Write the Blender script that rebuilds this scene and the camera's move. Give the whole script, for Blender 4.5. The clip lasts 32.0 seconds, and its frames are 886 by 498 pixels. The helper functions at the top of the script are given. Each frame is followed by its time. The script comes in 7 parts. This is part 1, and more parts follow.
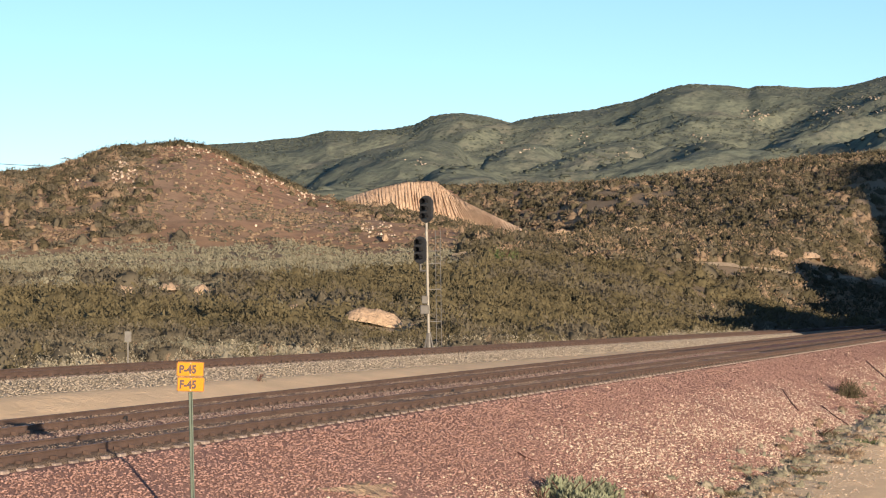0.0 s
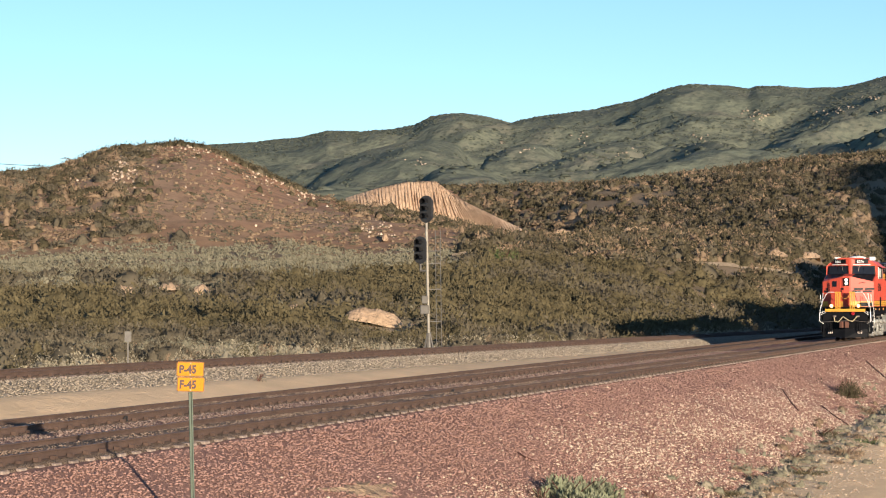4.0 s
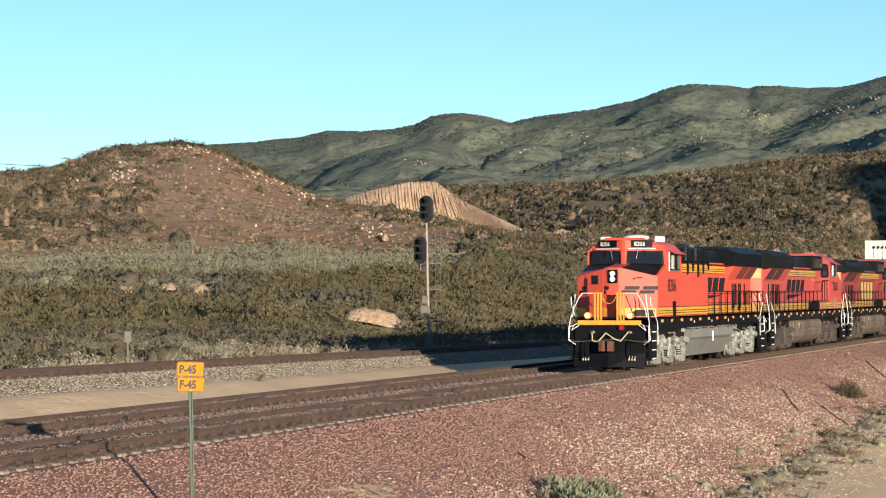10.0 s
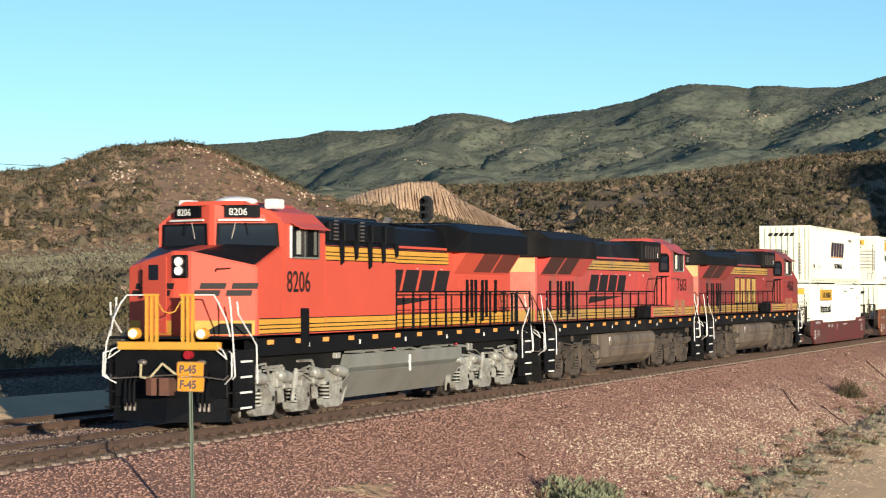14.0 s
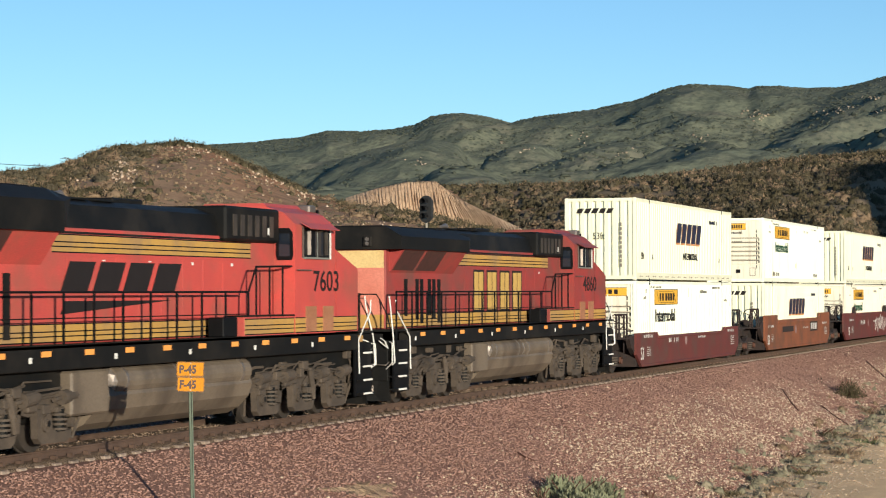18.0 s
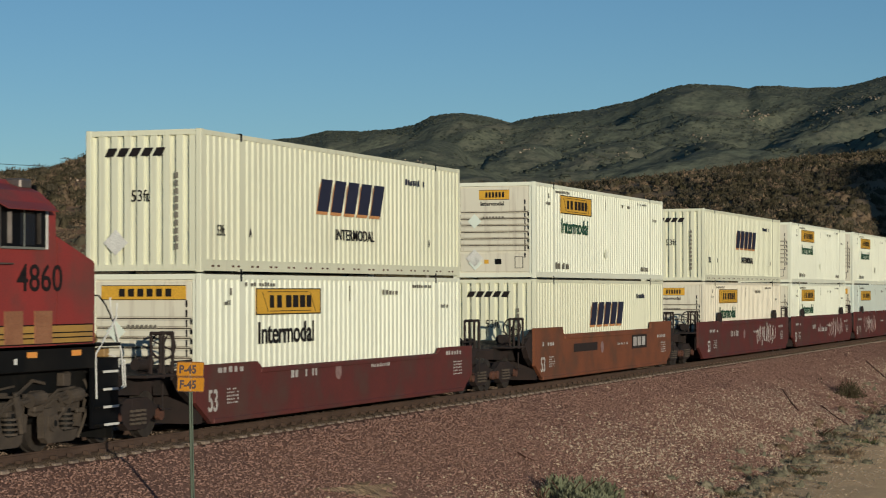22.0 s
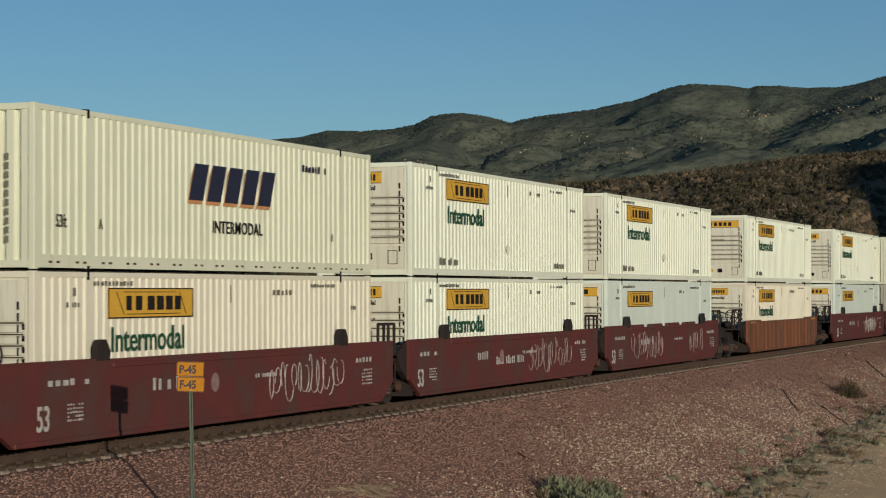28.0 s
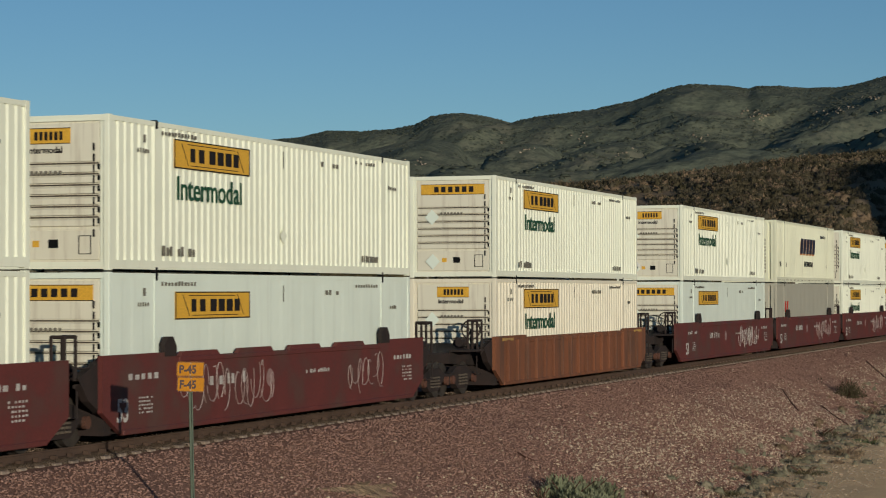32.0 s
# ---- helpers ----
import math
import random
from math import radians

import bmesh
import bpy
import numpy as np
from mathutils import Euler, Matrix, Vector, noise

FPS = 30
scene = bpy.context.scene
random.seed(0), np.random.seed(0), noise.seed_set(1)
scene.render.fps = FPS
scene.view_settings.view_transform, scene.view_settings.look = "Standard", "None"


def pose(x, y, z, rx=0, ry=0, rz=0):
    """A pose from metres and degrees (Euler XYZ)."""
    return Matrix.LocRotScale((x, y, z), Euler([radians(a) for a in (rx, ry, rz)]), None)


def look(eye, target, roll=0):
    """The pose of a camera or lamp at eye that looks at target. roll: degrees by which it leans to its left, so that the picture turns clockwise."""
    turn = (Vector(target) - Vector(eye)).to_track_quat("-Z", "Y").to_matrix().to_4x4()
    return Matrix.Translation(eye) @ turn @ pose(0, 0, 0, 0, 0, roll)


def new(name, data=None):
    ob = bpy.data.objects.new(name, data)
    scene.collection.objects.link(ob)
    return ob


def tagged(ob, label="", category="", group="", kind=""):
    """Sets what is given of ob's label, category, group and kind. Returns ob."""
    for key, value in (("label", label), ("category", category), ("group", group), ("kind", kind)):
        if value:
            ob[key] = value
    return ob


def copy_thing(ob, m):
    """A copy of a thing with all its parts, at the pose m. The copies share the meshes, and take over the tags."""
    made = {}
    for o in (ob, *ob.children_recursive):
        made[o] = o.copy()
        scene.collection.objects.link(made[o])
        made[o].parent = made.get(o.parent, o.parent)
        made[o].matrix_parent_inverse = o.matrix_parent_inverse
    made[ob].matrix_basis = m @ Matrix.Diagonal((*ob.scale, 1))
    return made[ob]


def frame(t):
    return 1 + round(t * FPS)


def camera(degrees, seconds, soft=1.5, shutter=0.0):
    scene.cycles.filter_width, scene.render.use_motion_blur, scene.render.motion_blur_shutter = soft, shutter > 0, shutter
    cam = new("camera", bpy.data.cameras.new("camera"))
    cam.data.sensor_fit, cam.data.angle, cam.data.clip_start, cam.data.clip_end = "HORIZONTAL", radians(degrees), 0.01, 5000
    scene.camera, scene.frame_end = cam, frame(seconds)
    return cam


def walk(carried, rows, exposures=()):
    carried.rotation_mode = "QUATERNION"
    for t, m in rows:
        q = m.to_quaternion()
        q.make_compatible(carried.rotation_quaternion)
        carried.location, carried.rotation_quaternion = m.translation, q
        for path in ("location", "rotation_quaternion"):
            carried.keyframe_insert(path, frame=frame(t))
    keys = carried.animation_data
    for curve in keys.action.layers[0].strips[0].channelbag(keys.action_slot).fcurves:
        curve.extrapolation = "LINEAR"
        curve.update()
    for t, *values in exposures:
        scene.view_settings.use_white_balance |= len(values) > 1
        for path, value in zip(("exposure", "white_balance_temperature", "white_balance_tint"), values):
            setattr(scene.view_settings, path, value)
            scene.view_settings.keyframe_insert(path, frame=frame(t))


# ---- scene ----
SECONDS = 32.0
EYE = (0.0, -20.63, 2.80)      # rail tops lie at z = 0, the near track runs along y = 0
HEAD = 19.21                   # degrees between the track and the view
SPEED = 8.83                   # metres per second of the train, towards -x

cam = camera(22.45, SECONDS, 1.1, 0.22)
CAM_POSE = pose(EYE[0], EYE[1], EYE[2], 90 + 1.1145, 0.138, HEAD - 90)
walk(cam, [(0.0, CAM_POSE), (SECONDS, CAM_POSE)],
     [(0.0, 1.03, 6650, 14), (5.0, 0.99, 6400, 11), (9.0, 0.96, 6200, 8), (13.0, 0.83, 6150, 6), (17.0, 0.66, 6150, 5), (19.0, 0.32, 6130, 4), (20.0, -0.08, 6120, 4), (21.0, -0.32, 6110, 3), (22.0, -0.47, 6100, 2), (23.0, -0.53, 6080, 2), (32.0, -0.57, 6050, 2)])

# ---- light: a low evening sun behind the camera, clear sky ----
SUN_AZ = 41.8      # degrees from +x towards +y in which shadows fall
SUN_EL = 7.0
sun_to = Vector((-math.cos(radians(SUN_AZ)) * math.cos(radians(SUN_EL)), -math.sin(radians(SUN_AZ)) * math.cos(radians(SUN_EL)), math.sin(radians(SUN_EL))))
world = bpy.data.worlds.new("sky")
scene.world = world
world.use_nodes = True
wn = world.node_tree
sky = wn.nodes.new("ShaderNodeTexSky")
sky.sky_type, sky.sun_disc = "NISHITA", False
sky.sun_elevation = radians(SUN_EL)
sky.sun_rotation = math.atan2(sun_to.x, sun_to.y)
sky.altitude, sky.air_density, sky.dust_density, sky.ozone_density = 2600, 1.0, 0.0, 2.5
wn.links.new(sky.outputs[0], wn.nodes["Background"].inputs[0])
wn.nodes["Background"].inputs[1].default_value = 0.114
sun = new("sun", bpy.data.lights.new("sun", "SUN"))
sun.data.energy, sun.data.angle, sun.data.color = 4.9, radians(0.6), (1.0, 0.85, 0.665)
sun.matrix_basis = look(sun_to * 100, (0, 0, 0))


# ---- materials ----
def shader(name, rough=0.6, metal=0.0, spec=0.3):
    m = bpy.data.materials.new(name)
    m.use_nodes = True
    b = m.node_tree.nodes["Principled BSDF"]
    b.inputs["Roughness"].default_value, b.inputs["Metallic"].default_value = rough, metal
    b.inputs["Specular IOR Level"].default_value = spec
    return m, m.node_tree, b


def node(nt, kind, **inputs):
    n = nt.nodes.new(kind)
    for key, value in inputs.items():
        n.inputs[key].default_value = value
    return n


def noise_fac(nt, scale, detail=4, low=0.35, high=0.65, stretch=None, rough=0.6):
    co = nt.nodes.new("ShaderNodeTexCoord")
    out = co.outputs["Object"]
    if stretch:
        mp = nt.nodes.new("ShaderNodeMapping")
        mp.inputs["Scale"].default_value = stretch
        nt.links.new(out, mp.inputs[0])
        out = mp.outputs[0]
    n = node(nt, "ShaderNodeTexNoise", Scale=scale, Detail=detail, Roughness=rough)
    nt.links.new(out, n.inputs["Vector"])
    r = nt.nodes.new("ShaderNodeMapRange")
    r.inputs["From Min"].default_value, r.inputs["From Max"].default_value = low, high
    nt.links.new(n.outputs[0], r.inputs[0])
    return r.outputs[0]


def mix(nt, fac, a, b):
    m = nt.nodes.new("ShaderNodeMix")
    m.data_type = "RGBA"
    for src, slot in ((fac, 0), (a, 6), (b, 7)):
        if isinstance(src, (tuple, list)):
            m.inputs[slot].default_value = (*src, 1.0)
        elif isinstance(src, (int, float)):
            m.inputs[slot].default_value = src
        else:
            nt.links.new(src, m.inputs[slot])
    return m.outputs[2]


def bump(nt, b, height, strength=0.3, dist=0.02):
    bp = node(nt, "ShaderNodeBump", Strength=strength, Distance=dist)
    nt.links.new(height, bp.inputs["Height"])
    nt.links.new(bp.outputs[0], b.inputs["Normal"])


def surface(name, col, col2=None, scale=3.0, rough=0.6, metal=0.0, spec=0.3, fine=40.0, relief=0.0, dist=0.02, dirt=None, dirt_amount=0.5, dirt_scale=0.8, stretch=None, island=0.0, each=0.0):
    """A paint, soil or metal: two tones at one scale, a finer grain, dirt at a larger scale."""
    m, nt, b = shader(name, rough, metal, spec)
    col2 = col2 or tuple(c * 0.82 for c in col)
    c = mix(nt, noise_fac(nt, scale, stretch=stretch), col, col2)
    grain = noise_fac(nt, fine, 3)
    dark = mix(nt, 0.25, c, (0.02, 0.018, 0.015))
    c = mix(nt, grain, c, dark) if fine else c
    if dirt:
        f = noise_fac(nt, dirt_scale, 6, 0.62 - 0.3 * dirt_amount, 0.8 - 0.2 * dirt_amount, stretch=stretch)
        c = mix(nt, f, c, dirt)
    for amount, source, socket in ((island, "ShaderNodeNewGeometry", "Random Per Island"), (each, "ShaderNodeObjectInfo", "Random")):
        if amount:
            g = nt.nodes.new(source)
            hsv = nt.nodes.new("ShaderNodeHueSaturation")
            r = nt.nodes.new("ShaderNodeMapRange")
            r.inputs["To Min"].default_value, r.inputs["To Max"].default_value = 1 - amount, 1 + amount
            nt.links.new(g.outputs[socket], r.inputs[0])
            nt.links.new(r.outputs[0], hsv.inputs["Value"])
            nt.links.new(c, hsv.inputs["Color"])
            c = hsv.outputs[0]
    nt.links.new(c, b.inputs["Base Color"])
    if relief:
        bump(nt, b, grain, relief, dist)
    return m


M = {}
M["ballast_pink"] = surface("ballast_pink", (0.30, 0.17, 0.13), (0.245, 0.14, 0.108), 1.2, 0.9, fine=28, relief=0.35, dist=0.04, spec=0.02)
M["ballast_grey"] = surface("ballast_grey", (0.30, 0.25, 0.19), (0.22, 0.185, 0.14), 1.0, 0.9, fine=22, relief=0.5, dist=0.05, spec=0.02)
M["ballast_brown"] = surface("ballast_brown", (0.27, 0.195, 0.14), (0.20, 0.145, 0.105), 0.9, 0.95, fine=25, relief=0.9, dist=0.05, spec=0.02)
M["rail"] = surface("rail", (0.14, 0.09, 0.067), (0.10, 0.065, 0.05), 2.0, 0.65, 0.3, fine=30)
M["tie"] = surface("tie", (0.34, 0.27, 0.215), (0.24, 0.18, 0.145), 4.0, 0.9, fine=30, each=0.15, spec=0.02)


def soil(name):
    m, nt, b = shader(name, 0.95, 0, 0.02)
    co = nt.nodes.new("ShaderNodeTexCoord")
    sep = nt.nodes.new("ShaderNodeSeparateXYZ")
    nt.links.new(co.outputs["Object"], sep.inputs[0])
    ln = nt.nodes.new("ShaderNodeVectorMath")
    ln.operation = "LENGTH"
    nt.links.new(co.outputs["Object"], ln.inputs[0])

    def ramp(src, a, z):
        r = nt.nodes.new("ShaderNodeMapRange")
        r.inputs["From Min"].default_value, r.inputs["From Max"].default_value = a, z
        nt.links.new(src, r.inputs[0])
        return r.outputs[0]
    sand = mix(nt, noise_fac(nt, 0.35, 6), (0.74, 0.52, 0.31), (0.62, 0.44, 0.265))
    plain = mix(nt, noise_fac(nt, 0.06, 6), (0.15, 0.115, 0.075), (0.21, 0.155, 0.1))
    red = mix(nt, noise_fac(nt, 0.03, 8, 0.4, 0.6), (0.33, 0.18, 0.107), (0.30, 0.20, 0.13))
    red = mix(nt, noise_fac(nt, 0.35, 7, 0.46, 0.68), red, (0.17, 0.11, 0.075))
    # mountain tones are greyed: distant haze is put into the colour
    mount = mix(nt, noise_fac(nt, 0.004, 9, 0.4, 0.6), (0.182, 0.188, 0.13), (0.148, 0.16, 0.115))
    mount = mix(nt, noise_fac(nt, 0.02, 6, 0.5, 0.75), mount, (0.21, 0.19, 0.14))
    mount = mix(nt, noise_fac(nt, 0.16, 5, 0.44, 0.62), mount, (0.10, 0.11, 0.085))
    mount = mix(nt, noise_fac(nt, 0.05, 8, 0.68, 0.74), mount, (0.27, 0.25, 0.2))
    c = mix(nt, ramp(ln.outputs["Value"], 120, 170), sand, plain)
    across = nt.nodes.new("ShaderNodeMath")
    across.operation = "MULTIPLY_ADD"
    across.inputs[1].default_value = -0.3
    nt.links.new(sep.outputs[0], across.inputs[0])
    nt.links.new(sep.outputs[1], across.inputs[2])
    dun = mix(nt, noise_fac(nt, 0.05, 6), (0.19, 0.145, 0.098), (0.24, 0.175, 0.115))
    red = mix(nt, ramp(across.outputs[0], -30, 5), dun, red)
    c = mix(nt, ramp(ln.outputs["Value"], 255, 300), c, red)
    c = mix(nt, ramp(ln.outputs["Value"], 640, 800), c, mount)
    nt.links.new(c, b.inputs["Base Color"])
    far = ramp(ln.outputs["Value"], 640, 800)
    coarse = node(nt, "ShaderNodeBump", Distance=0.8)
    nt.links.new(far, coarse.inputs["Strength"])
    nt.links.new(noise_fac(nt, 0.14, 6, 0.25, 0.75), coarse.inputs["Height"])
    fine = node(nt, "ShaderNodeBump", Strength=0.5, Distance=0.15)
    nt.links.new(noise_fac(nt, 3.0, 8, 0, 1), fine.inputs["Height"])
    nt.links.new(coarse.outputs[0], fine.inputs["Normal"])
    nt.links.new(fine.outputs[0], b.inputs["Normal"])
    return m


M["soil"] = soil("soil")


# ---- the land ----
def smooth(a, z, v):
    t = np.clip((v - a) / (z - a), 0, 1)
    return t * t * (3 - 2 * t)


def track3(x):
    """The far track's middle line, beside the other two."""
    return np.full_like(np.asarray(x, dtype=float), 12.45)


def grade3(x):
    """Height of the far track's rails: it falls away a little against the near tracks."""
    return 0.984 - 0.0071 * np.clip(x, -60, 240)


def fbm(x, y, scale, octaves=5, ridged=False, seed=0.0):
    """Fractal noise over arrays, from sums of turned sine lattices hashed per cell."""
    total, amp, norm = np.zeros_like(x), 1.0, 0.0
    for o in range(octaves):
        f = 2.0 ** o / scale
        a = 0.7 * o + seed
        u, v = (x * np.cos(a) - y * np.sin(a)) * f + 17.3 * o + seed * 31, (x * np.sin(a) + y * np.cos(a)) * f - 9.1 * o
        i, j = np.floor(u), np.floor(v)
        fu, fv = u - i, v - j
        su, sv = fu * fu * (3 - 2 * fu), fv * fv * (3 - 2 * fv)
        def h(p, q):
            s = np.sin(p * 127.1 + q * 311.7 + seed * 7.7) * 43758.5453
            return s - np.floor(s)
        n = (h(i, j) * (1 - su) + h(i + 1, j) * su) * (1 - sv) + (h(i, j + 1) * (1 - su) + h(i + 1, j + 1) * su) * sv
        n = 1 - abs(2 * n - 1) if ridged else n
        total, norm, amp = total + amp * n, norm + amp, amp * 0.5
    return total / norm


def crest(q, points):
    """Crest height as a slope seen from the eye, against the bearing q (degrees right of the view)."""
    return np.interp(q, [p[0] for p in points], [p[1] for p in points])


def skyline(*pts):
    """(bearing, slope) pairs of a crest from marks across the view."""
    out = []
    for a, b in pts:
        q = math.atan((a - 784) / 3950)
        out.append((math.degrees(q), (518 - b) / 3950 * math.cos(q)))
    return out


HILL = [(-40, .030), (-20, .044)] + skyline((0, 314), (60, 309), (100, 302), (130, 293), (160, 281), (190, 271), (215, 266), (260, 263), (320, 258), (365, 265), (400, 277), (440, 298), (480, 315), (540, 342), (600, 358), (680, 372), (790, 394), (880, 424)) + [(2.5, .0210), (4, .016), (8, .010), (40, .008)]
RIDGE = [(-40, .02), (-8, .020), (-4, .034), (-2.4, .0400), (-1.4, .0465), (-.5, .0498), (.2, .0482), (1.7, .0470), (3.1, .0470), (4.6, .0475), (6, .0490), (7.4, .0520),
         (8.8, .0545), (10.2, .0560), (11.2, .0570), (20, .062), (40, .05)]
MOUNT = [(-60, .03), (-20, .040), (-11, .046)] + skyline((280, 262), (380, 254), (450, 250), (490, 245), (530, 242), (555, 236), (580, 230), (640, 231), (700, 226), (735, 219), (750, 211), (765, 204), (790, 200), (820, 198), (865, 205), (905, 216),
         (920, 212), (950, 205), (1000, 199), (1050, 193), (1090, 184), (1125, 177), (1150, 168), (1175, 158), (1200, 151), (1225, 148), (1290, 151), (1326, 157), (1342, 152), (1380, 152), (1430, 156), (1490, 154), (1520, 148), (1545, 141), (1568, 134)) + [(20, .11), (60, .06)]
# spurs in front of the main crest: crest line, distance of the crest, distance of the foot
SPURS = [(skyline((1210, 330), (1235, 285), (1262, 248), (1300, 234), (1350, 214), (1400, 192), (1450, 176), (1490, 161), (1530, 150), (1600, 132), (1700, 120)), 2150, 1500),
         (skyline((500, 345), (540, 325), (600, 284), (640, 268), (700, 256), (760, 248), (810, 258), (840, 290), (870, 335)), 1900, 1250),
         (skyline((800, 345), (840, 318), (862, 280), (900, 262), (940, 256), (985, 262), (1020, 300), (1060, 340)), 1650, 1150),
         (skyline((860, 345), (905, 318), (950, 296), (1000, 284), (1040, 266), (1070, 255), (1110, 249), (1150, 252), (1190, 270), (1230, 281), (1290, 294), (1350, 312), (1440, 340)), 1330, 950),
         (skyline((1280, 345), (1310, 300), (1360, 270), (1420, 258), (1480, 268), (1530, 285), (1600, 300)), 1480, 1080)]


def land(x, y):
    """Height of the ground."""
    dx, dy = x - EYE[0], y - EYE[1]
    r = np.sqrt(dx * dx + dy * dy) + 1e-6
    q = HEAD - np.degrees(np.arctan2(dy, dx))
    q = (q + 180) % 360 - 180
    # beside the tracks
    t3 = track3(x)
    n1 = fbm(x, y, 9.0, 4) - 0.5
    mound = 1 - smooth(4, 14, abs(x + 5))
    side = np.interp(y, [-60, -24, -17, -8.2, -7.0, 4, 6.6], [-3.4, -3.6, -3.65, -2.8, -2.9, -1.3, -0.62]) + n1 * 0.3 * smooth(-8.5, -10.5, y)
    side = side + smooth(40, 125, x) * smooth(-4.0, -7.5, y) * 0.95
    side = side + mound * smooth(-13, -18.5, y) * 4.6
    bank = -0.62 + (grade3(x) - 0.60 + 0.62) * np.clip((y - 6.7) / 2.9, 0, 1)
    near = np.where(y > 6.6, np.where(y > 14, grade3(x) - 0.62, bank) + n1 * 0.10, side)
    # the brush plain, rising away from the tracks
    right = smooth(0.0, 7.0, q)
    left_plain = np.interp(r, [60, 100, 130, 160, 200, 240, 270, 300, 400, 600], [0.0, 0.2, 0.4, 0.9, 2.0, 4.4, 6.2, 8, 10, 12])
    right_plain = np.interp(r, [90, 150, 200, 240, 280, 320, 360, 420, 600], [-0.3, -0.4, 1.2, 3.2, 5.6, 7.8, 10.5, 13, 15])
    n2 = 0.75 * (fbm(x, y, 45.0, 5) - 0.5) + 0.6 * (fbm(x, y, 24.0, 4, True, seed=1.3) - 0.55)
    z = left_plain * (1 - right) + right_plain * right + n2 * 3.6 * smooth(105, 190, r)
    # hill with the red soil
    top = EYE[2] + 395 * crest(q, HILL)
    up = smooth(262, 395, r) * (1 - 0.8 * smooth(400, 560, r))
    n3 = fbm(x, y, 60.0, 6, seed=3.0) - 0.5
    z = np.maximum(z, z + (top - z) * up + n3 * 5.0 * smooth(280, 340, r) * (1 - smooth(372, 400, r)))
    # ridge with the eroded cut
    topr = EYE[2] + 545 * crest(q, RIDGE)
    foot = np.interp(q, [-3.2, -2.2, -.6, .3, 1.0, 1.7, 3.0, 5.0, 7.5, 12], [440, 440, 440, 470, 482, 482, 458, 412, 370, 335])
    upr = smooth(0, 1, (r - foot) / np.maximum(545 - foot, 8)) * (1 - 0.7 * smooth(560, 800, r))
    n4 = fbm(x, y, 70.0, 6, True, seed=5.0) - 0.5
    upr = upr * (1 - 0.33 * smooth(2.4, 0.6, q) * smooth(560, 505, r))
    z = np.maximum(z, z + (topr - z) * upr + n4 * 4.5 * smooth(350, 420, r) * smooth(2.2, 4.5, q) * (1 - smooth(505, 545, r)))
    # mountains: a far crest with spurs before it, furrowed by gullies
    n5 = fbm(x, y, 330.0, 5, True, seed=9.0) - 0.55
    n6 = fbm(x, y, 95.0, 3, True, seed=4.0) - 0.5
    wob = q + 0.55 * (fbm(x, y, 260.0, 4, seed=21.0) - 0.5) * smooth(700, 1000, r)
    mt = EYE[2] + 2620 * crest(q, MOUNT) * (0.16 + 0.84 * smooth(0, 1, np.clip((r - 1300) / 1400, 0, 1)) ** 0.8 * np.clip((r - 1000) / 1620, 0, 1) ** 0.35) * (1 - 0.85 * smooth(2700, 4600, r))
    mt = np.where(r < 2620, mt + (n5 * 60 + n6 * 18) * (1 - smooth(2100, 2560, r)), mt)
    for pts, rc, rf in SPURS:
        lo = crest(wob, [(-90, -.02)] + pts + [(90, -.02)])
        rise_up = np.clip((r - rf) / (rc - rf), 0, 1)
        h = EYE[2] + rc * lo * (0.3 + 0.7 * rise_up ** 0.85) * np.clip(r / rc, 0, 1) ** 0.5 * (1 - 0.75 * smooth(rc + 20, rc + 420, r))
        h = h + (n5 * 46 + n6 * 16) * smooth(0.98, 0.6, rise_up) + n6 * 5
        inside = (q > pts[0][0] - 0.3) & (q < pts[-1][0] + 3)
        mt = np.where(inside & (lo > 0.02), np.maximum(mt, h), mt)
    mt = np.minimum(mt, EYE[2] + r * crest(q, MOUNT) * np.where(r < 2560, 0.985, 1.0))
    z = np.where(r > 600, np.maximum(z, z + (mt - z) * smooth(640, 900, r)), z)
    # hills beyond the view that shade the far end of the valley
    z = z + 49 * np.exp(-(((x - 301) / 60) ** 2 + ((y + 95) / 42) ** 2)) + 14 * np.exp(-(((x - 162) / 24) ** 2 + ((y + 40) / 15) ** 2)) + 20 * np.exp(-(((x - 220) / 32) ** 2 + ((y + 50) / 16) ** 2))
    # the railway's level shelf
    keep = smooth(10, 34, np.where(y > 5, y - t3 + 4, -y - 4)) * smooth(50, 95, r)
    z = near * (1 - keep) + z * keep
    return z


def mesh_object(name, verts, faces, material, smooth_shade=True):
    me = bpy.data.meshes.new(name)
    me.from_pydata(verts, [], faces)
    me.materials.append(material)
    if smooth_shade:
        me.polygons.foreach_set("use_smooth", np.ones(len(me.polygons), dtype=bool))
    return new(name, me)


def fast_mesh(name, verts, faces, material, shade=False):
    """A mesh from arrays; faces all with the same number of corners."""
    me = bpy.data.meshes.new(name)
    n, k = faces.shape
    me.vertices.add(len(verts))
    me.vertices.foreach_set("co", np.ascontiguousarray(verts, dtype=np.float32).ravel())
    me.loops.add(n * k)
    me.loops.foreach_set("vertex_index", np.ascontiguousarray(faces, dtype=np.int32).ravel())
    me.polygons.add(n)
    me.polygons.foreach_set("loop_start", np.arange(0, n * k, k, dtype=np.int32))
    me.materials.append(material)
    if shade:
        me.polygons.foreach_set("use_smooth", np.ones(n, dtype=bool))
    me.update(calc_edges=True)
    return me


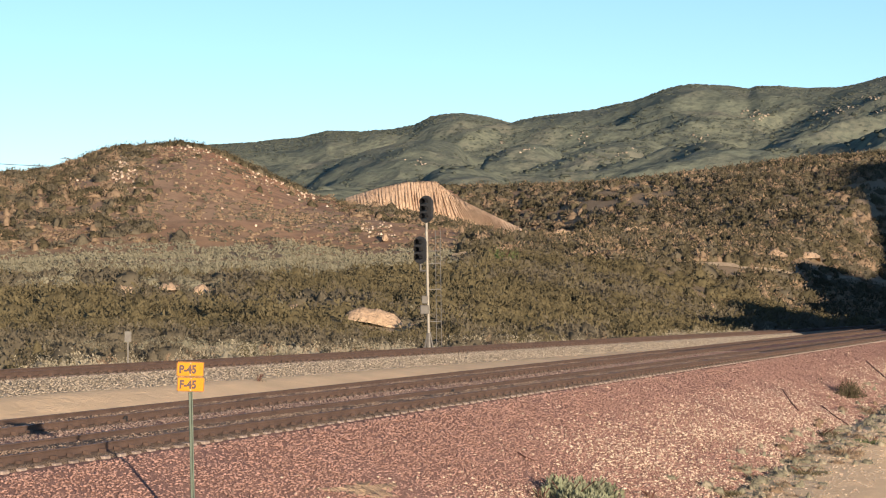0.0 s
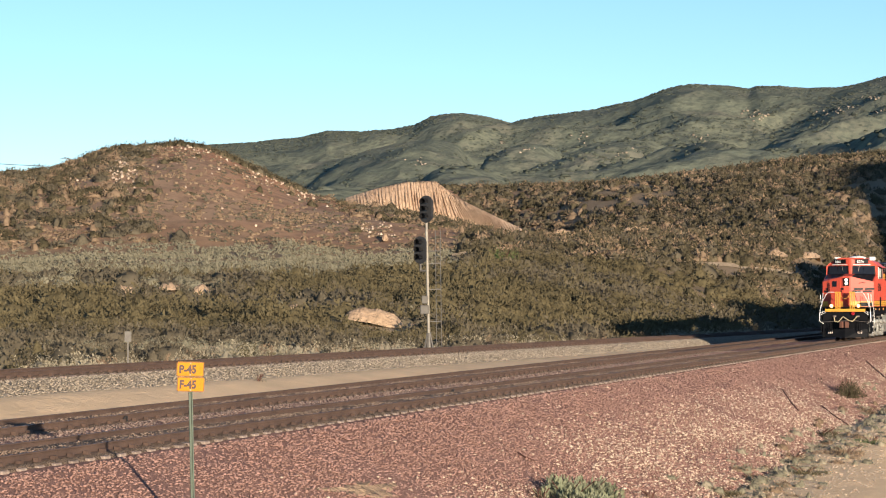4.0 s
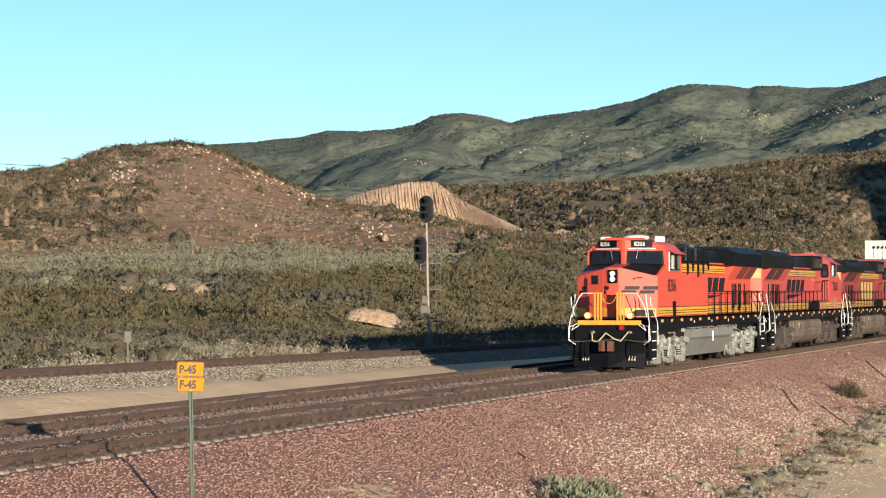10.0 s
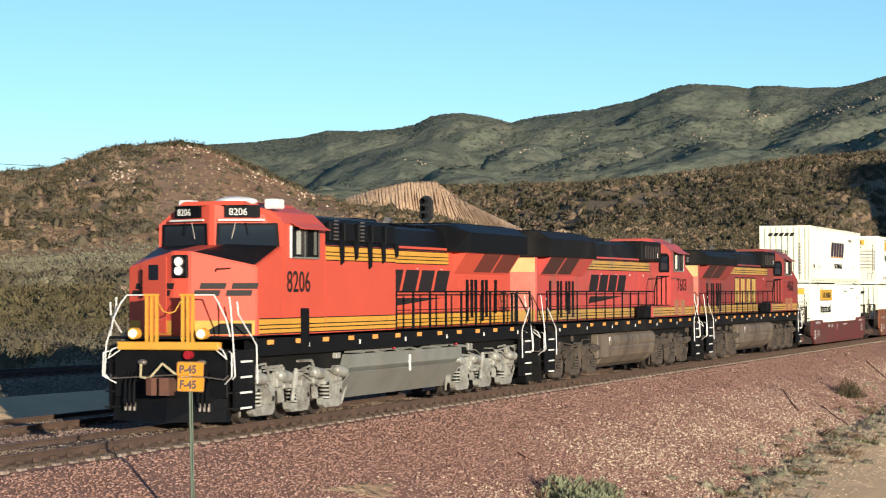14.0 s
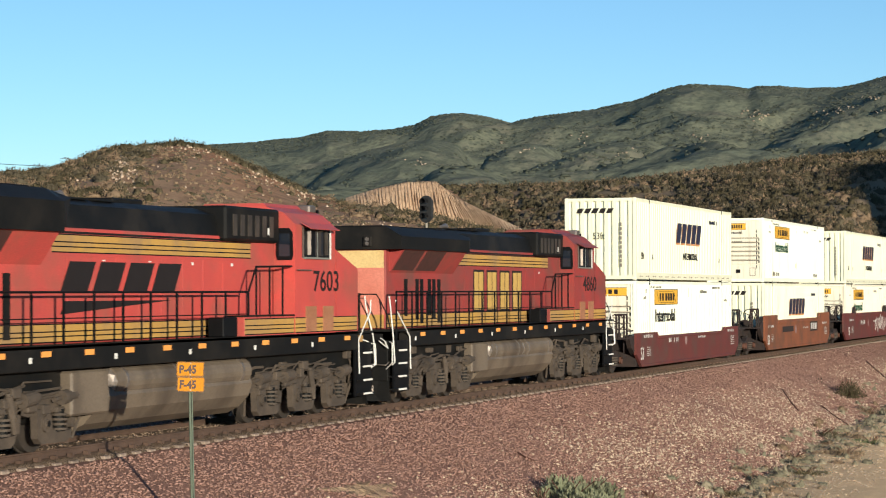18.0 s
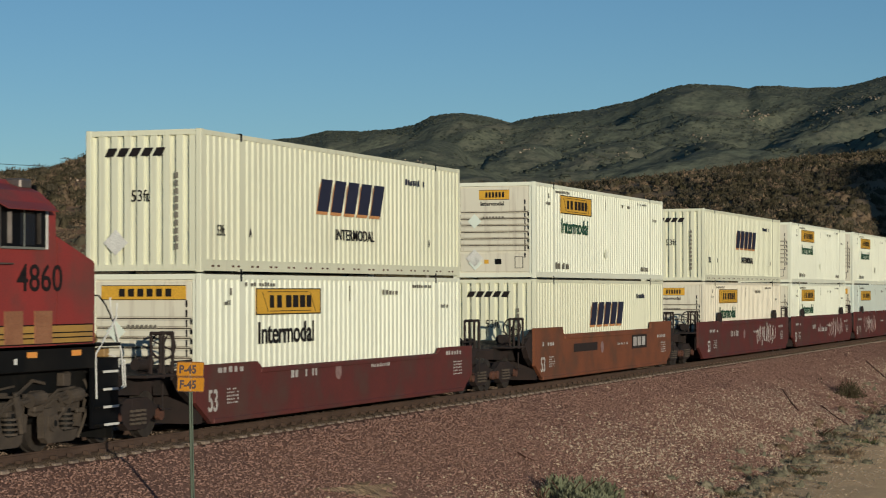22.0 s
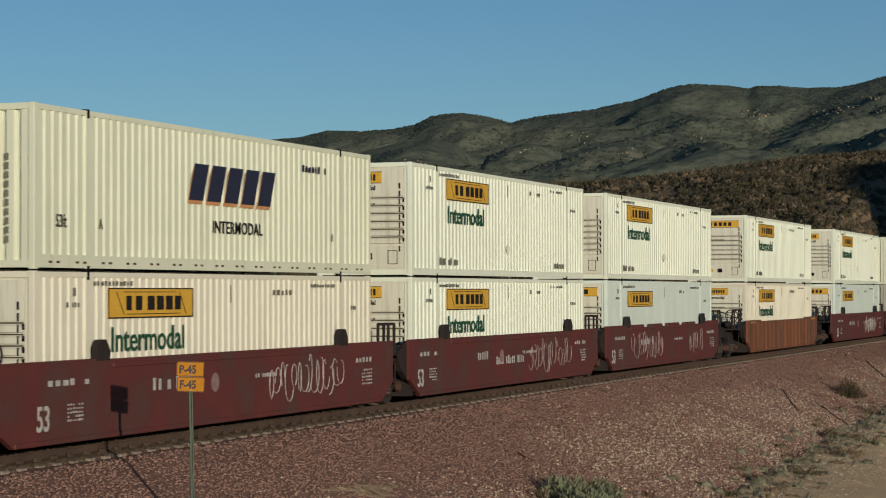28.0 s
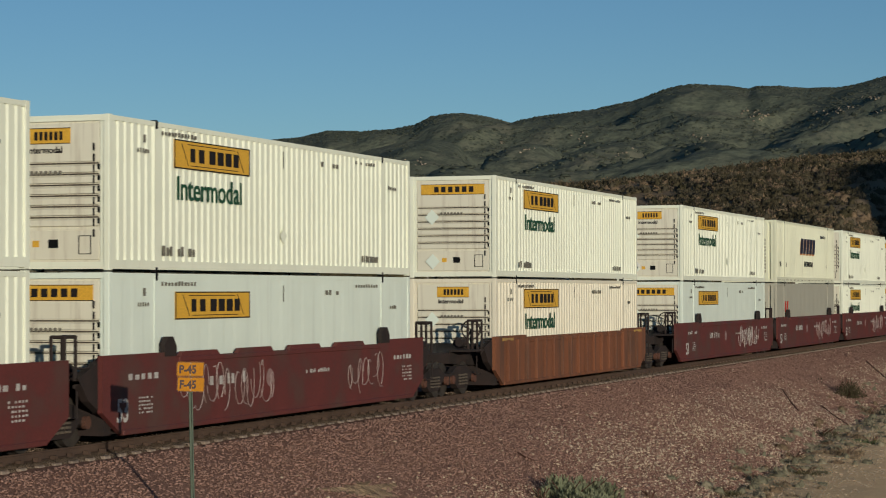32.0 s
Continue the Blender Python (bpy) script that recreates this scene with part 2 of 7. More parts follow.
def build_ground():
    qs = np.concatenate([np.linspace(-180, -20, 60, endpoint=False), np.linspace(-20, -12.5, 24, endpoint=False),
                         np.linspace(-12.5, 12.5, 330, endpoint=False), np.linspace(12.5, 20, 24, endpoint=False), np.linspace(20, 180, 60, endpoint=False)])
    rs = np.concatenate([np.geomspace(2, 30, 30, endpoint=False), np.linspace(30, 90, 100, endpoint=False), np.geomspace(90, 700, 240, endpoint=False), np.geomspace(700, 2760, 290, endpoint=False), np.geomspace(2760, 4800, 12)])
    Q, Rr = np.meshgrid(np.radians(HEAD - qs), rs)
    X, Y = EYE[0] + Rr * np.cos(Q), EYE[1] + Rr * np.sin(Q)
    Z = land(X, Y)
    n, m = Q.shape
    verts = np.stack([X, Y, Z], -1).reshape(-1, 3)
    idx = np.arange(n * m).reshape(n, m)
    a, b = idx[:-1], idx[1:]
    faces = np.stack([a, b, np.roll(b, -1, 1), np.roll(a, -1, 1)], -1).reshape(-1, 4)
    faces = faces[:, ::-1]
    verts = np.vstack([verts, [[EYE[0], EYE[1], float(land(np.array([EYE[0] + .01]), np.array([EYE[1]]))[0])]]])
    ob = new("ground", fast_mesh("ground", verts, faces, M["soil"], True))
    fan = new("ground_under_camera", fast_mesh("ground_under_camera", np.vstack([verts[idx[0]], verts[-1:]]),
              np.stack([np.arange(m), np.roll(np.arange(m), -1), np.full(m, m)], -1), M["soil"], True))
    fan.parent = ob
    tagged(ob, "dry sandy valley floor rising to scrubby red hills", "ground", kind="structure")


build_ground()


def ribbon(name, path, section, material, label, steps=(-60, 420, 120), lift=lambda x: 0.0):
    """Sweeps a section (offset from the track's middle, height) along a track."""
    xs = np.linspace(*steps)
    verts = []
    for x in xs:
        yc = path(x)
        slope = (path(x + 0.5) - path(x - 0.5))
        nx, ny = -slope / math.hypot(1, slope), 1 / math.hypot(1, slope)
        for o, z in section:
            verts.append((x + nx * o, yc + ny * o, z + lift(x) + 0.03 * noise.noise((x * .6, o * 2, 1.0))))
    k = len(section)
    faces = [(i * k + j, (i + 1) * k + j, (i + 1) * k + j + 1, i * k + j + 1) for i in range(len(xs) - 1) for j in range(k - 1)]
    ob = mesh_object(name, verts, faces, material)
    return tagged(ob, label, "track bed", kind="structure")


ribbon("ballast_bed", lambda x: 0.0, [(-8.4, -2.85), (-7.6, -2.5), (-4.3, -1.22), (-1.75, -0.3), (-1.36, -0.235), (1.36, -0.235), (1.7, -0.2), (2.1, -0.165), (2.86, -0.165), (3.2, -0.2), (5.5, -0.2), (6.1, -0.31), (7.0, -0.75)],
       M["ballast_pink"], "bed of crushed pinkish red stone under two tracks", (-60, 420, 480))
ribbon("ballast_bed_far", lambda x: float(track3(x)), [(-3.0, -0.85), (-2.5, -0.6), (-1.75, -0.30), (-1.36, -0.235), (1.36, -0.235), (1.8, -0.3), (3.2, -1.0)],
       M["ballast_grey"], "bed of pale grey crushed stone under the far track", (-60, 420, 400), lambda x: float(grade3(x)))
flat = lambda x: 0.0
for nm, mid, up in (("track_fill_near", flat, flat), ("track_fill_middle", lambda x: 4.15, flat), ("track_fill_far", lambda x: float(track3(x)), lambda x: float(grade3(x)))):
    ribbon(nm, mid, [(-1.26, -0.26), (-1.2, -0.178), (-0.86, -0.17), (-0.66, -0.14), (-0.45, -0.09), (0.45, -0.09), (0.66, -0.14), (0.86, -0.17), (1.2, -0.178), (1.26, -0.26)], M["ballast_brown"], "oily brown stones filled in between the ties", (25, 420, 400), up)


# ---- tracks ----
def part(name, bm, material, parent, label=""):
    """One mesh object under a thing or a part."""
    me = bpy.data.meshes.new(name)
    bm.to_mesh(me)
    bm.free()
    me.materials.append(material)
    ob = new(name, me)
    ob.parent = parent
    if label:
        tagged(ob, label)
    return ob


RAIL_SECTION = [(-0.07, -0.18), (0.07, -0.18), (0.07, -0.165), (0.012, -0.145), (0.012, -0.04), (0.036, -0.03), (0.036, -0.004), (0.03, 0.0),
                (-0.03, 0.0), (-0.036, -0.004), (-0.036, -0.03), (-0.012, -0.04), (-0.012, -0.145), (-0.07, -0.165)]


def rail(path, offset, parent, x0=-50, x1=400, n=90, lift=flat):
    xs = np.linspace(x0, x1, n)
    verts, k = [], len(RAIL_SECTION)
    for x in xs:
        slope = path(x + 0.5) - path(x - 0.5)
        h = math.hypot(1, slope)
        for o, z in RAIL_SECTION:
            verts.append((x - slope / h * (o + offset), path(x) + (o + offset) / h, z + lift(x)))
    faces = [(i * k + j, (i + 1) * k + j, (i + 1) * k + (j + 1) % k, i * k + (j + 1) % k) for i in range(n - 1) for j in range(k)]
    ob = mesh_object("rail", verts, faces, M["rail"], False)
    ob.parent = parent
    return ob


def track(name, path, label, lift=flat):
    t = tagged(new(name), label, "railway track", "railway tracks", "structure")
    rail(path, -0.755, t, lift=lift)
    rail(path, 0.755, t, lift=lift)
    return t


near_track = track("track_1", lambda x: 0.0, "railway track with rusty rails on pale concrete ties")
middle_track = track("track_2", lambda x: 4.15, "railway track with worn dark rails beside the first")
far_track = track("track_3", lambda x: float(track3(x)), "railway track on grey stone above a sandy bank", lambda x: float(grade3(x)))


# ---- shape helpers ----
def box(bm, x0, x1, y0, y1, z0, z1, bev=0.0):
    r = bmesh.ops.create_cube(bm, size=1, matrix=Matrix.LocRotScale(((x0 + x1) / 2, (y0 + y1) / 2, (z0 + z1) / 2), None, (abs(x1 - x0), abs(y1 - y0), abs(z1 - z0))))
    if bev:
        edges = list({e for v in r["verts"] for e in v.link_edges})
        bmesh.ops.bevel(bm, geom=edges, offset=bev, segments=1, affect="EDGES")
    return bm


def prism(bm, outline, axis, a, b):
    """Extrudes an outline from a to b; axis 'y': outline in x, z; 'x': in y, z; 'z': in x, y."""
    def at(p, d):
        return {"y": (p[0], d, p[1]), "x": (d, p[0], p[1]), "z": (p[0], p[1], d)}[axis]
    n = len(outline)
    v0 = [bm.verts.new(at(p, a)) for p in outline]
    v1 = [bm.verts.new(at(p, b)) for p in outline]
    faces = [bm.faces.new(v0), bm.faces.new(v1[::-1])]
    faces += [bm.faces.new((v0[i], v1[i], v1[(i + 1) % n], v0[(i + 1) % n])) for i in range(n)]
    bmesh.ops.recalc_face_normals(bm, faces=faces)
    return bm


def cyl(bm, p0, p1, r, n=12, r2=None):
    p0, p1 = Vector(p0), Vector(p1)
    d = p1 - p0
    m = Matrix.Translation((p0 + p1) / 2) @ d.to_track_quat("Z", "Y").to_matrix().to_4x4()
    bmesh.ops.create_cone(bm, cap_ends=True, segments=n, radius1=r, radius2=r if r2 is None else r2, depth=d.length, matrix=m)
    return bm


def tube(bm, points, r=0.02, n=6):
    for a, b in zip(points, points[1:]):
        cyl(bm, a, b, r, n)
    for p in points[1:-1]:
        bmesh.ops.create_icosphere(bm, subdivisions=1, radius=r * 1.02, matrix=Matrix.Translation(p))
    return bm


def ball(bm, c, r, squash=(1, 1, 1)):
    bmesh.ops.create_icosphere(bm, subdivisions=2, radius=r, matrix=Matrix.LocRotScale(c, None, squash))
    return bm


def lettering(text, size, material, parent, place, name="lettering", wide=1.0, bold=0.0, depth=0.004):
    """Letters of the built-in font, flat against a surface; place is the pose of the text's lower left corner."""
    cu = bpy.data.curves.new("text", "FONT")
    cu.body, cu.size, cu.extrude, cu.offset = text, size, depth, bold
    cu.resolution_u = 3
    tmp = bpy.data.objects.new("text", cu)
    me = bpy.data.meshes.new_from_object(tmp)
    bpy.data.objects.remove(tmp)
    bpy.data.curves.remove(cu)
    me.transform(Matrix.Diagonal((wide, 1, 1, 1)))
    me.materials.clear()
    me.materials.append(material)
    ob = new(name, me)
    ob.parent, ob.matrix_basis = parent, place
    return ob


def slanted(bm, x, z, w, h, lean, y0, y1):
    return prism(bm, [(x, z), (x + w, z), (x + w + lean, z + h), (x + lean, z + h)], "y", y0, y1)


def thing(name, label, category, group=""):
    return tagged(new(name), label, category, group)


B = bmesh.new


def at_side(x, y, z):
    return pose(x, y, z, 90, 0, 0)


def at_front(x, y, z):
    return pose(x, y, z, 90, 0, -90)


def ride(ob, u, y=0.0, z=0.0, turn=0.0):
    """Keys a thing that goes with the train; u is its place along the track at 23 s."""
    walk(ob, [(t, pose(u - SPEED * (t - 23.0), y, z, 0, 0, turn)) for t in (0.0, 6.4, 12.8, 19.2, 25.6, 32.0)])


RIDERS = []      # (thing, u, z, turn)
ROLLERS = []     # (wheelset, place in its thing, radius, sense)

# train materials
DUST = (0.24, 0.17, 0.12)
M["orange_new"] = surface("orange_new", (0.60, 0.085, 0.048), (0.55, 0.077, 0.044), 0.7, 0.5, spec=0.3, fine=60)
M["orange_worn"] = surface("orange_worn", (0.53, 0.075, 0.062), (0.46, 0.068, 0.06), 0.9, 0.5, fine=40, dirt=(0.27, 0.08, 0.06), dirt_amount=0.5)
M["orange_old"] = surface("orange_old", (0.33, 0.045, 0.04), (0.275, 0.042, 0.038), 1.0, 0.55, fine=40, dirt=(0.15, 0.055, 0.045), dirt_amount=0.6)
M["black_paint"] = surface("black_paint", (0.0035, 0.004, 0.005), (0.006, 0.006, 0.007), 2.0, 0.5, spec=0.12, fine=0)
M["black_dusty"] = surface("black_dusty", (0.006, 0.0065, 0.007), (0.010, 0.0095, 0.009), 1.5, 0.6, spec=0.12, fine=0, dirt=(0.022, 0.019, 0.016), dirt_amount=0.4)
M["yellow_stripe"] = surface("yellow_stripe", (0.64, 0.33, 0.045), (0.58, 0.29, 0.04), 1.5, 0.45, fine=50)
M["yellow_worn"] = surface("yellow_worn", (0.5, 0.29, 0.07), (0.42, 0.245, 0.07), 1.5, 0.6, fine=40, dirt=(0.26, 0.17, 0.09), dirt_amount=0.5)
M["silver_grey"] = surface("silver_grey", (0.235, 0.24, 0.215), (0.185, 0.19, 0.17), 1.2, 0.5, 0.1, fine=40, dirt=(0.2, 0.18, 0.15), dirt_amount=0.3)
M["truck_silver"] = surface("truck_silver", (0.40, 0.395, 0.35), (0.27, 0.265, 0.235), 2.5, 0.45, 0.15, fine=30, dirt=(0.12, 0.10, 0.08), dirt_amount=0.45, dirt_scale=2.0)
M["grille_dark"] = surface("grille_dark", (0.17, 0.035, 0.025), (0.12, 0.03, 0.022), 6.0, 0.7, fine=60)
M["grille_dusty"] = surface("grille_dusty", (0.075, 0.028, 0.024), (0.05, 0.022, 0.02), 6.0, 0.7, fine=60)
M["grime"] = surface("grime", (0.095, 0.073, 0.055), (0.06, 0.047, 0.037), 2.0, 0.8, fine=25, dirt=(0.03, 0.025, 0.022), dirt_amount=0.4)
M["dark_glass"] = surface("dark_glass", (0.01, 0.014, 0.022), (0.012, 0.016, 0.025), 1.0, 0.05, spec=0.5, fine=0)
M["white_paint"] = surface("white_paint", (0.80, 0.79, 0.74), (0.72, 0.70, 0.66), 4.0, 0.45, fine=50)
M["steel_worn"] = surface("steel_worn", (0.30, 0.26, 0.23), (0.2, 0.17, 0.15), 3.0, 0.45, 0.7, fine=40)
M["wheel_steel"] = surface("wheel_steel", (0.075, 0.062, 0.052), (0.045, 0.038, 0.034), 3.0, 0.6, 0.3, fine=40)
M["tank_brown"] = surface("tank_brown", (0.17, 0.135, 0.10), (0.125, 0.098, 0.073), 0.8, 0.55, fine=25, dirt=(0.07, 0.055, 0.043), dirt_amount=0.45, stretch=(1, 1, 0.5))
M["faded_orange"] = surface("faded_orange", (0.62, 0.22, 0.16), (0.55, 0.17, 0.12), 1.2, 0.6, fine=30)
M["faded_cream"] = surface("faded_cream", (0.70, 0.52, 0.24), (0.6, 0.42, 0.18), 1.2, 0.6, fine=30)
M["rust"] = surface("rust", (0.13, 0.055, 0.036), (0.085, 0.04, 0.028), 5.0, 0.85, fine=40, relief=0.3)
M["reflector"] = surface("reflector", (0.85, 0.35, 0.08), None, 5.0, 0.35, fine=0)
M["vent_tan"] = surface("vent_tan", (0.36, 0.17, 0.09), (0.3, 0.13, 0.07), 3.0, 0.7, fine=30)
M["red_light"] = surface("red_light", (0.28, 0.012, 0.02), None, 5.0, 0.3, fine=0)
M["hose_tan"] = surface("hose_tan", (0.5, 0.42, 0.25), None, 5.0, 0.7, fine=40)
M["ink"] = surface("ink", (0.014, 0.010, 0.010), None, 6.0, 0.6, fine=40)
M["faded_ink"] = surface("faded_ink", (0.22, 0.20, 0.16), None, 6.0, 0.6, fine=40)
M["gold_logo"] = surface("gold_logo", (0.55, 0.36, 0.10), (0.48, 0.3, 0.09), 3.0, 0.6, fine=30)
M["navy"] = surface("navy", (0.025, 0.028, 0.06), None, 4.0, 0.5, fine=30)
M["orange_mark"] = surface("orange_mark", (0.70, 0.33, 0.13), None, 4.0, 0.6, fine=30)
M["plate_yellow"] = surface("plate_yellow", (0.78, 0.44, 0.05), (0.72, 0.4, 0.045), 4.0, 0.5, fine=30)
M["green_ink"] = surface("green_ink", (0.02, 0.09, 0.045), None, 4.0, 0.55, fine=40)
M["red_mark"] = surface("red_mark", (0.65, 0.05, 0.03), None, 4.0, 0.5, fine=30)


def glow(name, color, strength):
    m, nt, b = shader(name, 0.2)
    b.inputs["Base Color"].default_value = (0.9, 0.88, 0.8, 1)
    b.inputs["Emission Color"].default_value = (*color, 1)
    b.inputs["Emission Strength"].default_value = strength
    return m


M["headlight"] = glow("headlight", (1.0, 0.9, 0.74), 0.9)


def boxpaint(name, col, dirt, amount):
    """Container paint: faded, with rain streaks running down and a few rust spots."""
    m, nt, b = shader(name, 0.45, 0, 0.35)
    c = mix(nt, noise_fac(nt, 0.5, 4), col, tuple(k * 0.93 for k in col))
    streak = noise_fac(nt, 1.0, 6, 0.56, 0.80, stretch=(5.0, 5.0, 0.35))
    s2 = nt.nodes.new("ShaderNodeMath")
    s2.operation = "MULTIPLY"
    s2.inputs[1].default_value = amount
    nt.links.new(streak, s2.inputs[0])
    c = mix(nt, s2.outputs[0], c, dirt)
    spots = noise_fac(nt, 7.0, 5, 0.74, 0.78)
    c = mix(nt, spots, c, (0.26, 0.15, 0.09))
    nt.links.new(c, b.inputs["Base Color"])
    return m


M["box_cream"] = boxpaint("box_cream", (0.74, 0.735, 0.565), (0.42, 0.38, 0.29), 0.55)
M["box_white"] = boxpaint("box_white", (0.82, 0.83, 0.685), (0.52, 0.5, 0.42), 0.35)
M["box_tan"] = boxpaint("box_tan", (0.77, 0.71, 0.57), (0.48, 0.4, 0.3), 0.4)
M["box_blue"] = boxpaint("box_blue", (0.75, 0.81, 0.72), (0.5, 0.5, 0.45), 0.3)
M["box_grey"] = boxpaint("box_grey", (0.42, 0.40, 0.33), (0.3, 0.25, 0.18), 0.5)
M["box_end"] = boxpaint("box_end", (0.72, 0.68, 0.555), (0.35, 0.28, 0.22), 0.7)
M["car_maroon"] = surface("car_maroon", (0.135, 0.032, 0.028), (0.10, 0.027, 0.025), 0.8, 0.6, fine=30, dirt=(0.09, 0.05, 0.04), dirt_amount=0.45)
M["car_brown"] = surface("car_brown", (0.22, 0.075, 0.035), (0.17, 0.06, 0.03), 0.8, 0.65, fine=30, dirt=(0.1, 0.055, 0.035), dirt_amount=0.45)
M["car_ribbed"] = surface("car_ribbed", (0.23, 0.085, 0.04), (0.16, 0.06, 0.03), 0.6, 0.7, fine=30, dirt=(0.09, 0.05, 0.035), dirt_amount=0.5, stretch=(3, 3, 0.4))
M["car_end"] = surface("car_end", (0.032, 0.02, 0.018), (0.02, 0.015, 0.014), 2.0, 0.8, fine=25)
M["chalk"] = surface("chalk", (0.55, 0.53, 0.5), (0.4, 0.36, 0.34), 3.0, 0.8, fine=20)
M["old_spray"] = surface("old_spray", (0.40, 0.33, 0.31), (0.28, 0.2, 0.19), 2.0, 0.8, fine=12)
M["faint_chalk"] = surface("faint_chalk", (0.30, 0.20, 0.19), (0.22, 0.12, 0.11), 2.0, 0.8, fine=12)


# ---- containers ----
CL, CH, CW = 16.154, 2.896, 1.296     # length, height, half width


def corrugated(x0, x1, z0, z1, y, pitch, depth, sense):
    """A folded side sheet with a flat back, from x0 to x1; sense -1: folds show towards -y."""
    bm = B()
    n = max(2, round((x1 - x0) / pitch))
    w = (x1 - x0) / n
    xs = []
    for i in range(n):
        a = x0 + i * w
        xs += [(a, 0.0), (a + w * 0.42, 0.0), (a + w * 0.55, depth), (a + w * 0.87, depth)]
    xs.append((x1, 0.0))
    front = [(bm.verts.new((x, y - sense * d, z0)), bm.verts.new((x, y - sense * d, z1))) for x, d in xs]
    for (a, b), (c, d) in zip(front, front[1:]):
        bm.faces.new((a, c, d, b) if sense < 0 else (b, d, c, a))
    return bm


def end_folds(z0, z1, y0, y1, n, depth, x=0.0):
    bm = B()
    w = (y1 - y0) / n
    ys = []
    for i in range(n):
        a = y0 + i * w
        ys += [(a, 0.0), (a + w * 0.5, 0.0), (a + w * 0.6, depth), (a + w * 0.9, depth)]
    ys.append((y1, 0.0))
    v = [(bm.verts.new((x + d, y, z0)), bm.verts.new((x + d, y, z1))) for y, d in ys]
    for (a, b), (c, d) in zip(v, v[1:]):
        bm.faces.new((a, b, d, c))
    return bm


def tick_marks(bm, x, z, w, h, n, y, rnd):
    """A row of small bars in place of small print."""
    step = w / n
    for i in range(n):
        if rnd.random() < 0.85:
            box(bm, x + i * step, x + i * step + step * rnd.uniform(0.45, 0.75), y - 0.002, y + 0.001, z, z + h * rnd.uniform(0.7, 1.0))


def container(kind, paint, label, end="plain", word=True, dark=False, seed=1):
    """A 53-foot container; its front end faces -x. kind 'swoosh': dark slanted mark; 'plate': yellow plate; 'smooth': plate on smooth walls; 'plain': small red mark."""
    rnd = random.Random(seed)
    c = thing("shipping_container", label, "container", "stacked containers")
    pm = M[paint]
    yn = -CW
    bay = 1.95
    smooth_side = kind in ("smooth", "plain")
    br = 0.26 if kind == "swoosh" else 0.2
    # side sheets between the lifting posts
    for x0, x1 in ((0.12, bay - 0.09), (bay + 0.09, CL - bay - 0.09), (CL - bay + 0.09, CL - 0.12)):
        pitch = 1.22 if smooth_side else 0.285
        part("side_sheet", corrugated(x0, x1, br, CH - 0.1, yn + 0.012, pitch, 0.006 if smooth_side else 0.032, -1), pm, c)
        part("side_sheet", corrugated(x0, x1, br, CH - 0.1, -yn - 0.012, 0.5, 0.03, 1), pm, c)
    for y in (yn + 0.06, -yn - 0.06):
        part("bottom_rail", box(B(), 0.1, CL - 0.1, y - 0.06, y + 0.06, 0.03, br), pm, c)
        part("top_rail", box(B(), 0.1, CL - 0.1, y - 0.057, y + 0.057, CH - 0.11, CH - 0.015), pm, c)
        for x in (bay, CL - bay):
            part("lifting_post", box(B(), x - 0.09, x + 0.09, y - 0.0595, y + 0.0595, 0.02, CH - 0.02), pm, c)
            part("corner_casting", box(B(), x - 0.055, x + 0.055, y - 0.066, y + 0.066, CH - 0.16, CH + 0.012, 0.012), M["black_dusty"], c, "dark steel casting")
            part("corner_casting", box(B(), x - 0.06, x + 0.06, y - 0.064, y + 0.064, -0.015, 0.08, 0.012), M["black_dusty"], c)
        for x in (0.075, CL - 0.075):
            part("corner_post", box(B(), x - 0.075, x + 0.075, y - 0.061, y + 0.061, 0.0, CH, 0.01), pm, c)
    part("roof", box(B(), 0.05, CL - 0.05, yn + 0.1, -yn - 0.1, CH - 0.05, CH - 0.02), pm, c)
    part("floor", box(B(), 0.1, CL - 0.1, yn + 0.1, -yn - 0.1, 0.1, 0.16), M["black_dusty"], c)
    part("rear_door", box(B(), CL - 0.09, CL - 0.05, yn + 0.12, 0, 0.1, CH - 0.1), pm, c)
    part("rear_door", box(B(), CL - 0.09, CL - 0.05, 0, -yn - 0.12, 0.1, CH - 0.1), pm, c)
    ink = M["ink"]
    # front end
    em = M["box_end"] if end != "folds" else pm
    part("header", box(B(), 0.01, 0.13, yn + 0.12, -yn - 0.12, CH - 0.12, CH - 0.01), pm, c)
    part("threshold", box(B(), 0.01, 0.13, yn + 0.12, -yn - 0.12, 0.03, 0.16), pm, c)
    if end == "folds":
        part("end_wall", end_folds(0.16, CH - 0.12, yn + 0.13, -yn - 0.13, 8, 0.07, 0.03), pm, c)
        for i in range(5):
            mark = part("brand_mark", slanted(B(), -0.78 + i * 0.27, 2.36, 0.2, 0.17, 0.1, 0, 0.004), ink, c)
            mark.matrix_basis = pose(0.024, 0.1, 0, 0, 0, -90)
        lettering("53ft", 0.34, ink, c, at_front(0.024, 0.28, 1.44), wide=0.8)
        bm = B()
        for i in range(10):
            box(bm, 0.018, 0.022, -0.78, -0.70, 1.9 - i * 0.16, 2.02 - i * 0.16)
        tagged(part("small_print", bm, M["faded_ink"], c), kind="stuff")
    else:
        part("end_wall", box(B(), 0.06, 0.1, yn + 0.13, -yn - 0.13, 0.16, CH - 0.12), em, c)
        part("end_frame", box(B(), 0.03, 0.075, yn + 0.125, yn + 0.2, 0.16, CH - 0.12), pm, c)
        part("end_frame", box(B(), 0.03, 0.075, -yn - 0.2, -yn - 0.125, 0.16, CH - 0.12), pm, c)
        part("end_panel", box(B(), 0.035, 0.07, yn + 0.22, -yn - 0.22, 2.02, CH - 0.16, 0.008), em, c)
